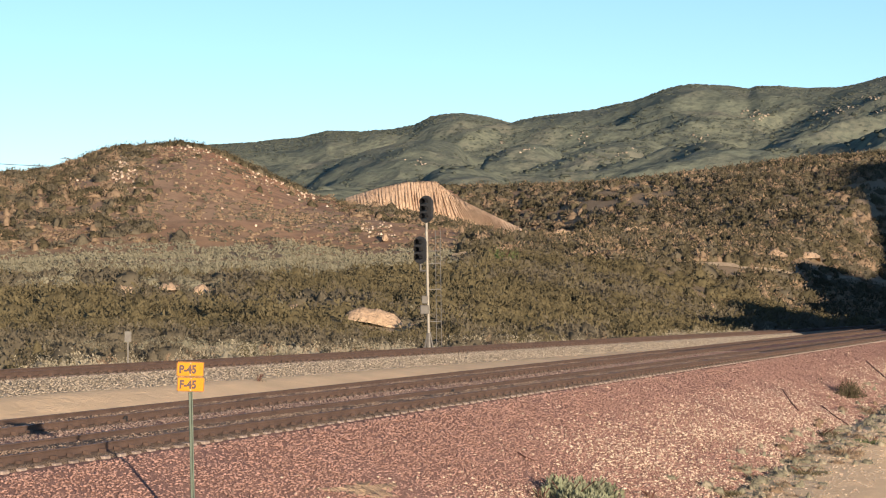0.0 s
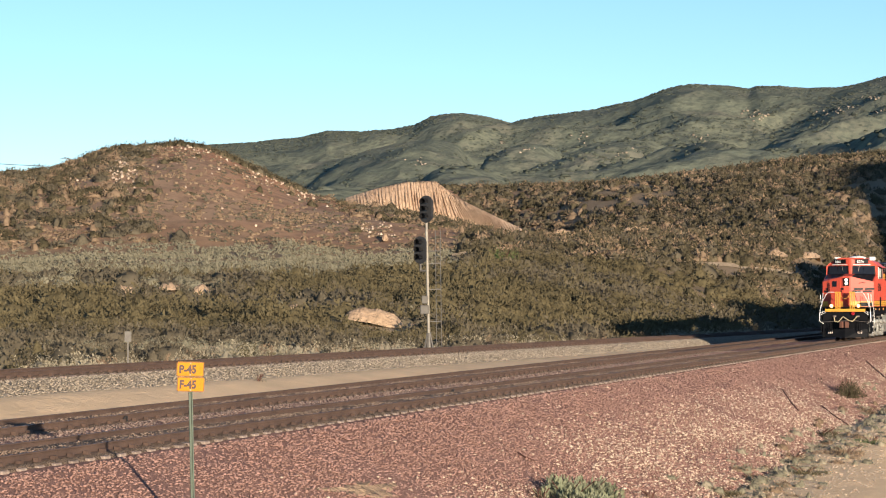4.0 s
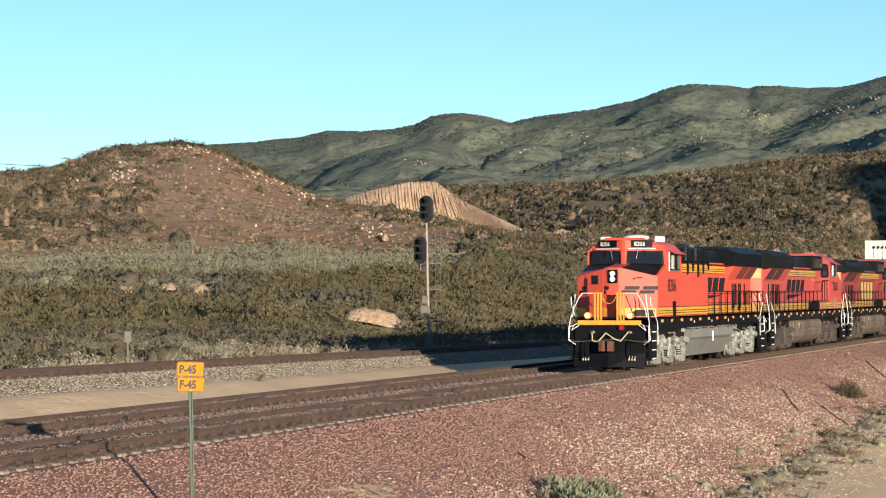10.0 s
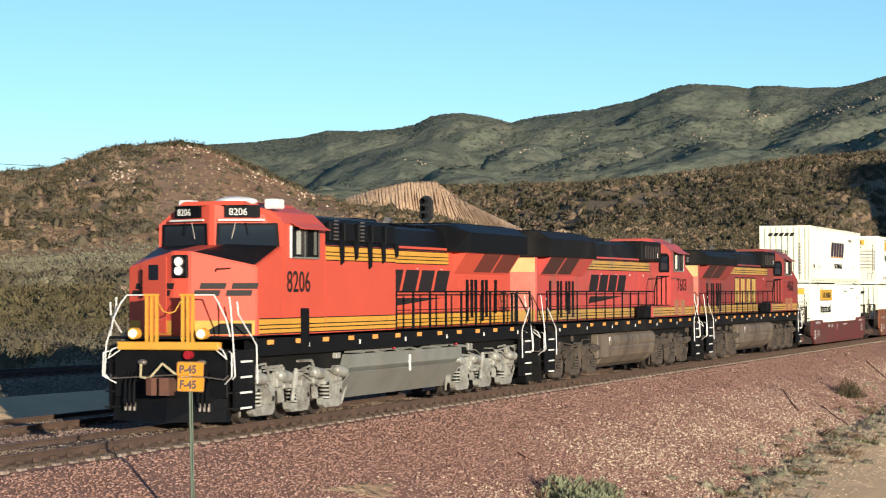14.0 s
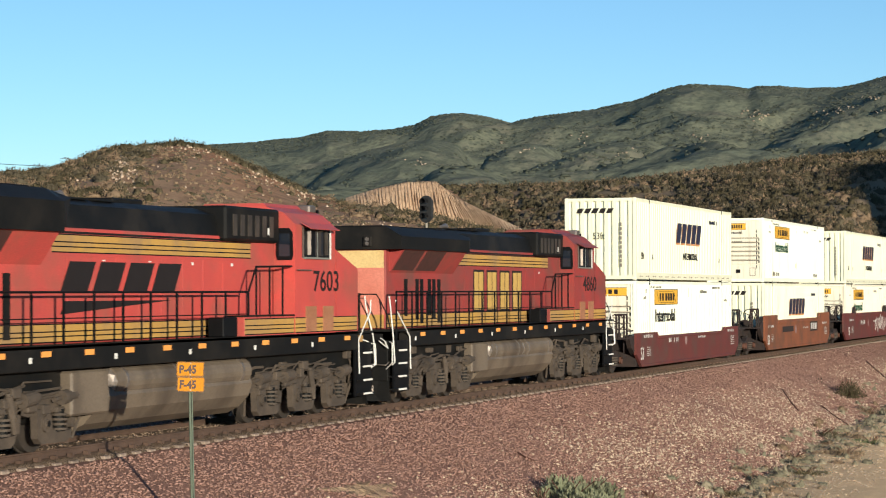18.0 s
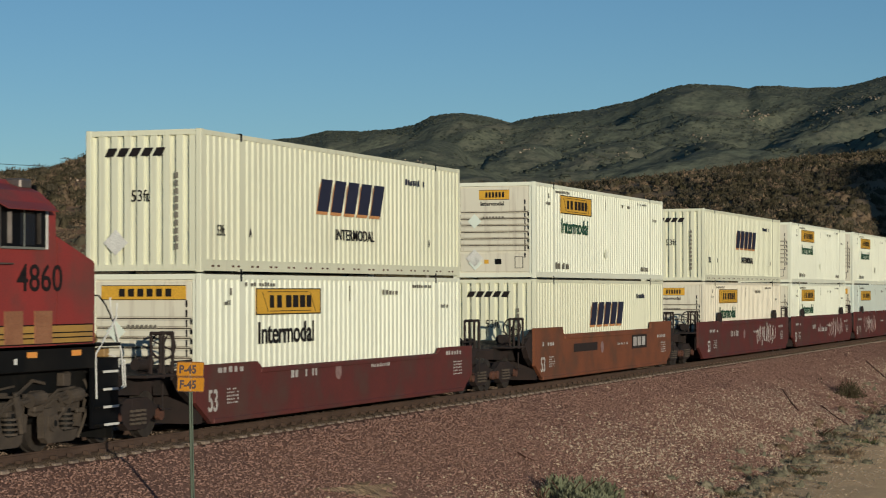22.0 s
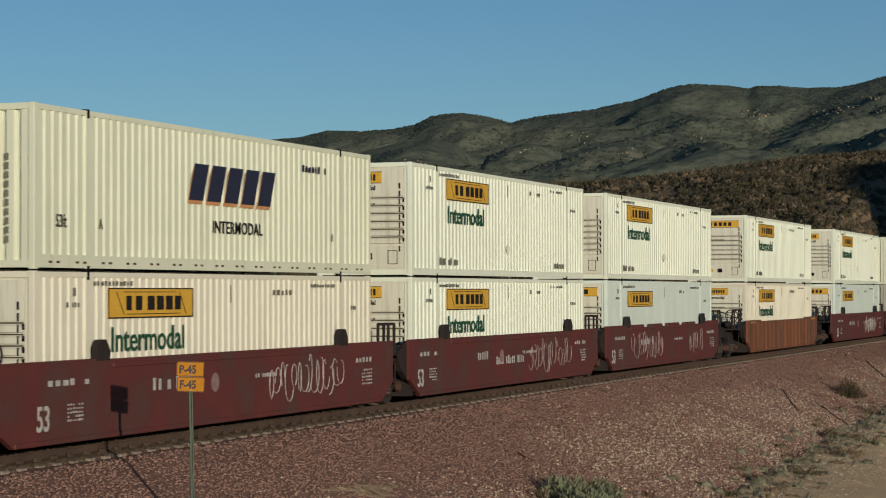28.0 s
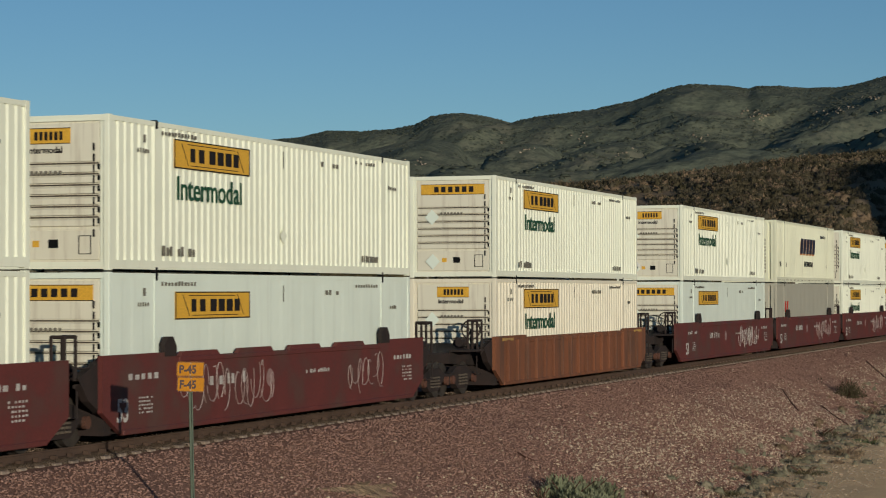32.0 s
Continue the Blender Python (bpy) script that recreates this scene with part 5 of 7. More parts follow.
        rear = part("rear_window", prism(B(), [(s * 1.09, 3.52), (s * 1.43, 3.52), (s * 1.46, 3.62), (s * 1.44, 4.12), (s * 1.36, 4.22), (s * 1.14, 4.22), (s * 1.07, 4.1), (s * 1.06, 3.62)], "x", -5.625, -5.59), M["black_paint"], cab)
        part("glass", prism(B(), [(s * 1.13, 3.6), (s * 1.39, 3.6), (s * 1.38, 4.1), (s * 1.14, 4.1)], "x", -5.592, -5.58), M["dark_glass"], rear)
        if not clean:
            for x in (-6.5, -7.5):
                vent = part("side_vent", box(B(), x - 0.3, x + 0.3, y, y + s * 0.02, 1.94, 2.5), M["vent_tan"], cab, "dusty louvred vent")
                for k in range(6):
                    part("vent_slat", box(B(), x - 0.28, x + 0.28, y + s * 0.02, y + s * 0.03, 1.98 + k * 0.085, 2.02 + k * 0.085), M["vent_tan"], vent)
            part("grab_iron", tube(B(), [(-5.7, y + s * 0.01, 3.3), (-5.7, y + s * 0.07, 3.3), (-6.4, y + s * 0.07, 3.3), (-6.4, y + s * 0.01, 3.3)], 0.014, 5), M["steel_worn"], cab)
        n = len(number)
        if s < 0:
            lettering(number, 0.66, M["ink"], cab, at_side(-7.83, y - 0.004, 2.82), wide=1.02, bold=0.004)
        else:
            lettering(number, 0.66, M["ink"], cab, pose(-6.62, y + 0.004, 2.84, 90, 0, 180), wide=1.2, bold=0.004)
        stripes(cab, -9.3, -5.62, y - s * 0.003, 1.92, 2.25, yellow, line)
    # hood: narrow long hood; full-width equipment cab behind the cab on one side
    aux = B()
    box(aux, -5.60, -1.05, -1.5, -0.9, 1.89, 3.88)
    aux_ob = part("equipment_cab", aux, om, L)
    stripes(aux_ob, -5.58, -1.07, -1.5, 1.92, 2.25, yellow, line)
    stripes(aux_ob, -5.58, -1.07, -1.5, 3.53, 3.86, yellow, line)
    part("equipment_roof", loft(B(), [[(-5.6, -1.5, 3.88), (-5.6, -1.3, 4.5), (-5.6, -0.6, 4.6), (-5.6, -0.6, 3.88)], [(-1.05, -1.5, 3.88), (-1.05, -1.3, 4.5), (-1.05, -0.6, 4.6), (-1.05, -0.6, 3.88)]]), bk, aux_ob)
    for k in range(5):
        x = -5.35 + k * 0.9
        part("intake_louver", box(B(), x, x + 0.62, -1.52, -1.40, 3.98, 4.42, 0.02), M["black_paint"], aux_ob)
        drop = (0.42, 0.30, 0.5, 0.36, 0.22)[k]
        part("hanging_cover", prism(B(), [(x + 0.55, 4.0), (x + 0.85, 4.0), (x + 0.83, 3.92 - drop), (x + 0.66, 3.86 - drop)], "y", -1.535, -1.5), M["black_paint"], aux_ob, "black hanging flap")
    for x in (-5.25, -3.6):
        bm = B()
        for j in range(6):
            cyl(bm, (x + 0.12, -1.54, 4.02 + j * 0.085), (x + 0.32, -1.54, 4.02 + j * 0.085), 0.022, 6)
        tagged(part("resistor_bars", bm, M["steel_worn"], aux_ob), kind="stuff")
    part("step_box", box(B(), -7.05, -6.62, -1.53, -1.5, 1.6, 2.46), M["black_paint"], L)
    hood = part("hood", box(B(), -5.6, 9.85, -HY, HY, 1.89, 4.0, 0.03), om, L)
    top = B()
    loft(top, [[(-5.58, -HY - .01, 3.88), (-5.58, -HY + .12, 4.42), (-5.58, -0.5, 4.56), (-5.58, 0.5, 4.56), (-5.58, HY - .12, 4.42), (-5.58, HY + .01, 3.88)],
               [(4.2, -HY - .01, 3.88), (4.2, -HY + .12, 4.42), (4.2, -0.5, 4.54), (4.2, 0.5, 4.54), (4.2, HY - .12, 4.42), (4.2, HY + .01, 3.88)]])
    part("hood_roof", top, bk, hood)
    if not clean:
        brake = part("brake_housing", box(B(), -5.56, -2.75, -1.16, 1.16, 3.89, 4.62, 0.05), bk, hood, "black louvred housing behind the cab")
        for s in (-1, 1):
            for k in range(6):
                x = -5.2 + k * 0.38
                part("housing_louver", box(B(), x, x + 0.2, s * 1.16, s * 1.175, 4.0, 4.45), M["wheel_steel"], brake)
            part("door_tag", box(B(), -4.95, -4.87, s * 1.176, s * 1.182, 4.05, 4.2), M["white_paint"], brake)
    part("exhaust", box(B(), -0.6, 0.7, -0.35, 0.35, 4.52, 4.66, 0.03), bk, hood)
    for k in range(3):
        part("roof_hatch", box(B(), 1.1 + k * 1.0, 1.9 + k * 1.0, -0.6, 0.6, 4.54, 4.58, 0.01), bk, hood)
    part("horn", cyl(B(), (2.2, -0.2, 4.66), (1.8, -0.2, 4.68), 0.04, 8, 0.09), M["steel_worn"], hood)
    for s in (-1, 1):
        x0 = -1.0 if s < 0 else -4.3
        stripes(hood, x0, 9.8, s * HY, 1.92, 2.25, yellow, line)
        stripes(hood, x0, 4.3, s * HY, 3.53, 3.86, yellow, line)
        # doors along the hood
        for k in range(8):
            x = x0 + 0.5 + k * 0.95
            if x < 5.2:
                part("hood_door", box(B(), x, x + 0.9, s * (HY + 0.004), s * HY, 2.30, 3.48, 0.004), om, hood)
        for k, x in enumerate((5.75, 6.15, 6.5, 7.1, 7.45, 8.3)):
            part("louver", box(B(), x, x + 0.24, s * (HY + 0.012), s * HY, 2.0 + 0.1 * (k % 3), 3.15), bk, hood)
        for k in range(4):
            part("door_tag", box(B(), x0 + 0.9 + k * 1.9, x0 + 1.0 + k * 1.9, s * (HY + 0.008), s * HY, 3.36, 3.42), M["white_paint"], hood)
        # emblem
        yy = s * (HY + 0.004)
        lx = -0.55 if s < 0 else (-0.6 if logo != "gold" else -1.5)
        base, hgt, wdt = (2.82, 0.56, 1.0) if logo != "gold" else (2.32, 1.05, 0.82)
        for i in range(4):
            k = i if s < 0 else i
            x = lx + k * 1.2
            lean = (0.34 if s < 0 else -0.34) if logo != "gold" else 0.0
            if logo == "gold":
                rim = slanted(B(), x - 0.06, base - 0.06, wdt + 0.12, hgt + 0.12, 0, yy, yy + s * 0.006)
                rim_ob = part("brand_rim", rim, M["ink"], hood)
                for xb, zb, wb, zh in ((0.02, 0, 0.36, hgt), (0.44, 0.0, 0.36, hgt)):
                    part("brand_mark", slanted(B(), x + xb, base + zb, wb, zh, 0, yy + s * 0.006, yy + s * 0.012), M["gold_logo"], rim_ob, "gold block mark")
            else:
                rim_ob = part("brand_rim", slanted(B(), x - 0.02, base - 0.015, wdt + 0.04, hgt + 0.03, lean, yy, yy + s * 0.006), om, hood)
                part("brand_mark", slanted(B(), x, base, wdt, hgt, lean, yy + s * 0.006, yy + s * 0.012), M["ink"], rim_ob, "dark slanted mark")
        if logo != "gold":
            wedge = [(lx - 0.1, 2.42), (lx + 0.1, 2.66), (lx + 4.4, 2.66)] if s < 0 else [(lx + 4.6, 2.42), (lx + 4.4, 2.66), (lx + 0.1, 2.66)]
            part("brand_wedge", prism(B(), wedge, "y", yy, yy + s * 0.008), M["ink"], hood)
        # sloping radiator intakes under the wings
        part("intake_housing", loft(B(), [[(4.7, s * HY, 3.3), (4.7, s * 1.42, 3.9), (4.7, s * HY, 3.95)], [(9.6, s * HY, 3.3), (9.6, s * 1.42, 3.9), (9.6, s * HY, 3.95)]]), om, hood)
        for x in (6.3, 8.0):
            part("intake_grille", slab(B(), [(x, s * (HY + 0.045), 3.36), (x + 1.5, s * (HY + 0.045), 3.36), (x + 1.5, s * 1.40, 3.86), (x, s * 1.40, 3.86)], 0.015 * s), M["grille_dark" if clean else "grille_dusty"], hood)
    wing = B()
    zw = 0.0 if logo != "gold" else -0.22
    loft(wing, [[(4.2, -1.2, 3.9), (4.2, -1.35, 4.5 + zw), (4.2, -1.0, 4.62 + zw), (4.2, 1.0, 4.62 + zw), (4.2, 1.35, 4.5 + zw), (4.2, 1.2, 3.9)],
                [(4.7, -1.5, 3.88), (4.7, -1.5, 4.42 + zw), (4.7, -1.1, 4.66 + zw), (4.7, 1.1, 4.66 + zw), (4.7, 1.5, 4.42 + zw), (4.7, 1.5, 3.88)],
                [(10.0, -1.5, 3.88), (10.0, -1.5, 4.42 + zw), (10.0, -1.1, 4.66 + zw), (10.0, 1.1, 4.66 + zw), (10.0, 1.5, 4.42 + zw), (10.0, 1.5, 3.88)]])
    part("radiator_wing", wing, bk, hood)
    for k in range(5):
        part("radiator_fan", box(B(), 4.9 + k * 1.0, 5.75 + k * 1.0, -0.9, 0.9, 4.66 + zw, 4.70 + zw, 0.01), M["black_paint"], hood)
    # rear face
    if not clean:
        part("rear_panel", box(B(), 9.848, 9.853, -HY + 0.04, HY - 0.04, 2.25, 3.42), M["faded_orange"], hood, "sun-bleached end panel")
    part("rear_stripe", box(B(), 9.851, 9.857, -HY + 0.05, HY - 0.05, 3.42, 3.85), M[yellow if clean else "faded_cream"], hood)
    part("rear_stripe", box(B(), 9.851, 9.857, -HY + 0.05, HY - 0.05, 1.92, 2.25), M[yellow], hood)
    part("rear_grab", tube(B(), [(9.87, -0.35, 2.3), (9.95, -0.35, 2.35), (9.95, -0.35, 3.2), (9.87, -0.35, 3.25)], 0.02, 6), bk, hood)
    lamp = part("headlight", box(B(), 10.0, 10.07, 0.5, 0.72, 3.95, 4.2, 0.02), bk, hood)
    for z in (4.02, 4.13):
        part("lens", cyl(B(), (10.07, 0.61, z), (10.08, 0.61, z), 0.05, 14), M["steel_worn"], lamp)
    lettering(number, 0.36, M["ink"], hood, pose(9.858, -0.55, 2.95, 90, 0, 90), wide=0.9)
    # brake wheel by the rear
    bm = B()
    tube(bm, [(8.9 + 0.3 * math.cos(a), -HY - 0.1, 2.55 + 0.3 * math.sin(a)) for a in np.linspace(0, 2 * math.pi, 17)], 0.02, 5)
    for k in range(3):
        cyl(bm, (8.9, -HY - 0.1, 2.55), (8.9 + 0.3 * math.cos(2.1 * k), -HY - 0.1, 2.55 + 0.3 * math.sin(2.1 * k)), 0.015, 5)
    part("hand_brake", bm, M["rust"], L)
    handrails(L, -0.95, 10.3, -1, 1.25, 0.055 if clean else 0.026)
    handrails(L, -3.2, 10.3, 1, 1.1, 0.026)
    # raised landing by the cab door on the other side
    part("landing_rail", tube(B(), [(-3.2, 1.47, 2.82), (-3.6, 1.47, 3.35), (-5.5, 1.47, 3.38)], 0.022, 6), M["black_paint"], L)
    for x in (-3.6, -4.3, -5.0):
        part("landing_post", tube(B(), [(x, 1.47, 1.9), (x, 1.47, 3.36)], 0.024, 6), M["black_paint"], L)
    landing = part("landing_box", box(B(), -5.6, -2.95, 1.06, 1.49, 1.89, 2.3, 0.01), om, L)
    stripes(landing, -5.58, -2.97, 1.49, 1.92, 2.25, yellow, line)
    part("landing_plate", box(B(), -5.6, -2.9, 1.06, 1.5, 2.3, 2.33), bk, landing)
    part("tool_box", box(B(), -2.6, -1.9, 1.15, 1.5, 1.9, 2.3, 0.02), M["black_paint"], L)
    # tank
    if clean:
        part("fuel_tank", loft(B(), [[(-4.3, -1.0, 0.62), (-4.0, -1.42, 1.05), (-3.8, -1.42, 1.36), (-3.8, 1.42, 1.36), (-4.0, 1.42, 1.05), (-4.3, 1.0, 0.62), (-4.3, 0.7, 0.32), (-4.3, -0.7, 0.32)],
                                     [(4.2, -1.0, 0.62), (4.2, -1.42, 1.05), (4.2, -1.42, 1.36), (4.2, 1.42, 1.36), (4.2, 1.42, 1.05), (4.2, 1.0, 0.62), (4.2, 0.7, 0.32), (4.2, -0.7, 0.32)]]), M[grey], L, "smooth pale grey fuel tank")
        part("tank_skirt", slab(B(), [(-3.9, -1.43, 0.95), (4.1, -1.43, 0.95), (4.2, -1.0, 0.33), (-4.3, -1.0, 0.33)], -0.02), M[grey], L)
        part("sight_glass", box(B(), 0.1, 0.16, -1.46, -1.42, 0.85, 1.25), M["white_paint"], L)
    else:
        part("fuel_tank", loft(B(), [[(x, y, z) for y, z in ((-0.85, 0.28), (-1.12, 0.42), (-1.34, 0.66), (-1.42, 0.92), (-1.36, 1.06), (1.36, 1.06), (1.42, 0.92), (1.34, 0.66), (1.12, 0.42), (0.85, 0.28))] for x in (-3.5, 3.3)]), M["tank_brown"], L, "dirt-brown fuel tank")
        for s in (-1, 1):
            part("tank_box", box(B(), 2.9, 4.3, s * 0.9, s * 1.43, 0.62, 1.42, 0.04), M["tank_brown"], L)
            for x0, x1 in ((-3.4, -0.5), (-0.35, 2.6)):
                part("air_reservoir", cyl(B(), (x0, s * 1.17, 1.17), (x1, s * 1.17, 1.17), 0.29, 20), M["tank_brown"], L)
                for xe in (x0, x1):
                    part("reservoir_cap", ball(B(), (xe, s * 1.17, 1.17), 0.28, (0.45, 1, 1)), M["steel_worn"], L)
                for x in (x0 + 0.4, x1 - 0.4):
                    part("reservoir_strap", cyl(B(), (x - 0.04, s * 1.17, 1.17), (x + 0.04, s * 1.17, 1.17), 0.305, 20), M["steel_worn"], L)
    for k in range(14):
        x = rnd.uniform(-4.2, 3.6)
        bm = tube(B(), [(x, -1.35, 1.42), (x + rnd.uniform(0.3, 1.2), -1.42, 1.40 + rnd.uniform(-0.06, 0.04)), (x + rnd.uniform(1.2, 1.6), -1.3, 1.45)], rnd.uniform(0.02, 0.04), 5)
        part("pipework", bm, M[grey], L)
    for x in (-1.1, 3.6):
        part("shutoff_valve", ball(B(), (x, -1.47, 1.44), 0.045), M["red_light"], L)
    for xc in (-6.6, 6.6):
        loco_truck(L, xc, grey, rnd)
        for a in (-1.95, 0.0, 1.95):
            wheelset(L, xc + a, 0.53, -1 if seed == 1 else 1)
    return L


FIRST = -27.05
RIDERS.append((locomotive("clean orange and black diesel locomotive with yellow stripes and lit headlights", "8206", "orange_new", "yellow_stripe", "silver_grey", "black", 0, 1), FIRST, 0.0, 0.0))
RIDERS.append((locomotive("faded orange diesel locomotive with dirt-brown trucks, running backwards", "7603", "orange_worn", "yellow_worn", "grime", "black", 1, 2), FIRST + 22.35, 0.0, 180.0))
RIDERS.append((locomotive("dull red-orange diesel locomotive with gold block marks and a grimy tank", "4860", "orange_old", "yellow_worn", "grime", "gold", 2, 3), FIRST + 44.7, 0.0, 180.0))


# ---- scrub and stones ----
def scrub_tone(name, a, b, scale, size=0.12):
    """Twiggy foliage: two tones from shrub to shrub, a fine twig pattern with relief."""
    m, nt, bs = shader(name, 0.9, 0, 0.02)
    c = mix(nt, noise_fac(nt, scale, 3, 0.35, 0.65), a, b)
    twig = noise_fac(nt, 1.0 / size, 5, 0.3, 0.7)
    c = mix(nt, twig, tuple(0.78 * k for k in a), c)
    nt.links.new(c, bs.inputs["Base Color"])
    return m


M["sage"] = scrub_tone("sage", (0.205, 0.188, 0.13), (0.15, 0.135, 0.092), 0.35, size=0.3)
M["sage_pale"] = scrub_tone("sage_pale", (0.29, 0.25, 0.175), (0.21, 0.185, 0.13), 0.5, size=0.14)
M["olive_scrub"] = scrub_tone("olive_scrub", (0.122, 0.10, 0.054), (0.045, 0.039, 0.024), 0.22, size=0.25)
M["grey_scrub"] = scrub_tone("grey_scrub", (0.125, 0.105, 0.071), (0.052, 0.045, 0.033), 0.25, size=0.3)
M["dark_scrub"] = scrub_tone("dark_scrub", (0.055, 0.048, 0.028), (0.145, 0.115, 0.072), 0.22, size=0.4)
M["dry_scrub"] = scrub_tone("dry_scrub", (0.24, 0.17, 0.11), (0.12, 0.085, 0.056), 0.25, size=0.35)
M["far_scrub"] = scrub_tone("far_scrub", (0.07, 0.078, 0.06), (0.092, 0.10, 0.075), 0.012, size=1.5)
M["green_scrub"] = scrub_tone("green_scrub", (0.085, 0.13, 0.045), (0.11, 0.14, 0.05), 0.6, size=0.08)
M["sage_green"] = scrub_tone("sage_green", (0.20, 0.215, 0.13), (0.27, 0.265, 0.175), 2.0, size=0.05)
M["stone_pink"] = surface("stone_pink", (0.335, 0.20, 0.16), (0.275, 0.165, 0.133), 3.0, 0.9, fine=60, island=0.24, spec=0.02)
M["stone_pale"] = surface("stone_pale", (0.54, 0.42, 0.31), (0.44, 0.33, 0.245), 3.0, 0.9, fine=60, island=0.25, spec=0.02)
M["stone_dull"] = surface("stone_dull", (0.27, 0.195, 0.155), (0.21, 0.15, 0.12), 3.0, 0.9, fine=60, island=0.3, spec=0.02)
M["stone_brown"] = surface("stone_brown", (0.26, 0.19, 0.14), (0.19, 0.135, 0.10), 3.0, 0.9, fine=60, island=0.3, spec=0.02)
M["stone_grey"] = surface("stone_grey", (0.33, 0.275, 0.21), (0.25, 0.21, 0.16), 3.0, 0.9, fine=60, island=0.35, spec=0.02)
M["bare_sand"] = surface("bare_sand", (0.47, 0.33, 0.215), (0.36, 0.25, 0.155), 0.25, 0.95, fine=3, relief=0.5, dist=0.2, spec=0.02)
M["road_dust"] = surface("road_dust", (0.33, 0.26, 0.18), (0.25, 0.19, 0.13), 0.3, 0.95, fine=3, relief=0.4, dist=0.1, spec=0.02)
M["cliff"] = surface("cliff", (0.56, 0.40, 0.27), (0.44, 0.30, 0.2), 0.16, 0.95, fine=1.5, relief=0.6, dist=0.4, stretch=(1, 1, 0.25), spec=0.02)


def polar(q, r):
    b = np.radians(HEAD - q)
    return EYE[0] + r * np.cos(b), EYE[1] + r * np.sin(b)


def bearing(px):
    return math.degrees(math.atan((px - 784) / 3950))


def rise(py):
    return (518 - py) / 3950


def edge(*pts):
    return [(bearing(a), rise(b)) for a, b in pts]


def meet(q, t):
    """Where a line of sight first meets the land."""
    r = np.geomspace(60, 640, 700)
    x, y = polar(np.full_like(r, q), r)
    hit = np.nonzero(land(x, y) > EYE[2] + r * t)[0]
    return float(r[hit[0]]) if len(hit) else 300.0


BARE = [(660, 560, 110, 30), (732, 579, 34, 14), (222, 511, 44, 14), (300, 506, 40, 12), (362, 512, 44, 16), (522, 543, 26, 10), (1375, 451, 38, 12), (1432, 454, 40, 10),
                                    (998, 412, 38, 10), (1130, 408, 60, 10), (1262, 548, 16, 22), (682, 419, 12, 14), (925, 594, 50, 10), (890, 443, 80, 9), (1215, 418, 44, 9), (1068, 508, 20, 8)]
BANKS = [(bearing(px), meet(bearing(px), rise(py + h * 0.5)), w / 140) for px, py, w, h in BARE]
CUT_FRONT = [(bearing(px), r, 0.42) for px, r in ((650, 499), (710, 499), (770, 499), (825, 499), (875, 498), (925, 496))]


def road_line(px, py, n):
    xs = np.linspace(px[0], px[-1], n)
    return [(bearing(a), meet(bearing(a), rise(b))) for a, b in zip(xs, np.interp(xs, px, py))]


ROADS = [road_line([1060, 1180, 1330, 1450, 1568, 1640], [463, 467, 479, 494, 503, 508], 40), road_line([800, 850, 900, 925, 938], [455, 447, 437, 430, 424], 14)]


def scatter(n, r0, r1, q0, q1, rng, keep=None):
    r = np.sqrt(rng.uniform(r0 * r0, r1 * r1, n))
    q = rng.uniform(q0, q1, n)
    x, y = polar(q, r)
    if keep is not None:
        ok = rng.uniform(0, 1, n) < keep(x, y, r, q)
        x, y, r, q = x[ok], y[ok], r[ok], q[ok]
    clear = np.ones(len(x), bool)
    for q0, r0, w in BANKS + CUT_FRONT:
        clear &= ~((abs(q - q0) < w) & (r > r0 - (48 if r0 > 190 and q0 < -2 else 12)) & (r < r0 + 1))
    for line in ROADS:
        rq = np.interp(q, [p[0] for p in line], [p[1] for p in line], left=-99, right=-99)
        clear &= ~((r > rq - 5) & (r < rq + 2))
    return x[clear], y[clear]


def foliage(x, y, z, rad, hgt, leaves, leaf, rng, upright=0.35, slim=0.42):
    """Triangles of many leafy sprays: each shrub is an uneven dome of small tilted leaves."""
    s = len(x)
    u = rng.normal(size=(s, leaves, 3))
    u[..., 2] = np.abs(u[..., 2])
    u /= np.linalg.norm(u, axis=-1, keepdims=True)
    lump = 0.75 + 0.35 * np.sin(u[..., 0] * 4 + rng.uniform(0, 6, (s, 1))) * np.cos(u[..., 1] * 4 + rng.uniform(0, 6, (s, 1)))
    k = (rng.uniform(0.7, 1.0, (s, leaves)) ** 0.5) * lump
    c = np.empty((s, leaves, 3))
    c[..., 0] = x[:, None] + u[..., 0] * k * rad[:, None]
    c[..., 1] = y[:, None] + u[..., 1] * k * rad[:, None]
    c[..., 2] = z[:, None] + u[..., 2] * k * hgt[:, None]
    a = u * 0.7 + 0.45 * rng.normal(size=(s, leaves, 3))
    a[..., 2] += upright
    a /= np.linalg.norm(a, axis=-1, keepdims=True) + 1e-9
    b = np.cross(a, rng.normal(size=(s, leaves, 3)) + 0.5 * np.cross(a, u))
    b /= np.linalg.norm(b, axis=-1, keepdims=True) + 1e-9
    w = (leaf * rad[:, None] * rng.uniform(0.6, 1.3, (s, leaves)))[..., None]
    v = np.stack([c - a * w * 0.6 - b * w * slim, c - a * w * 0.6 + b * w * slim, c + a * w * 0.75], axis=2)
    return v.reshape(-1, 3)


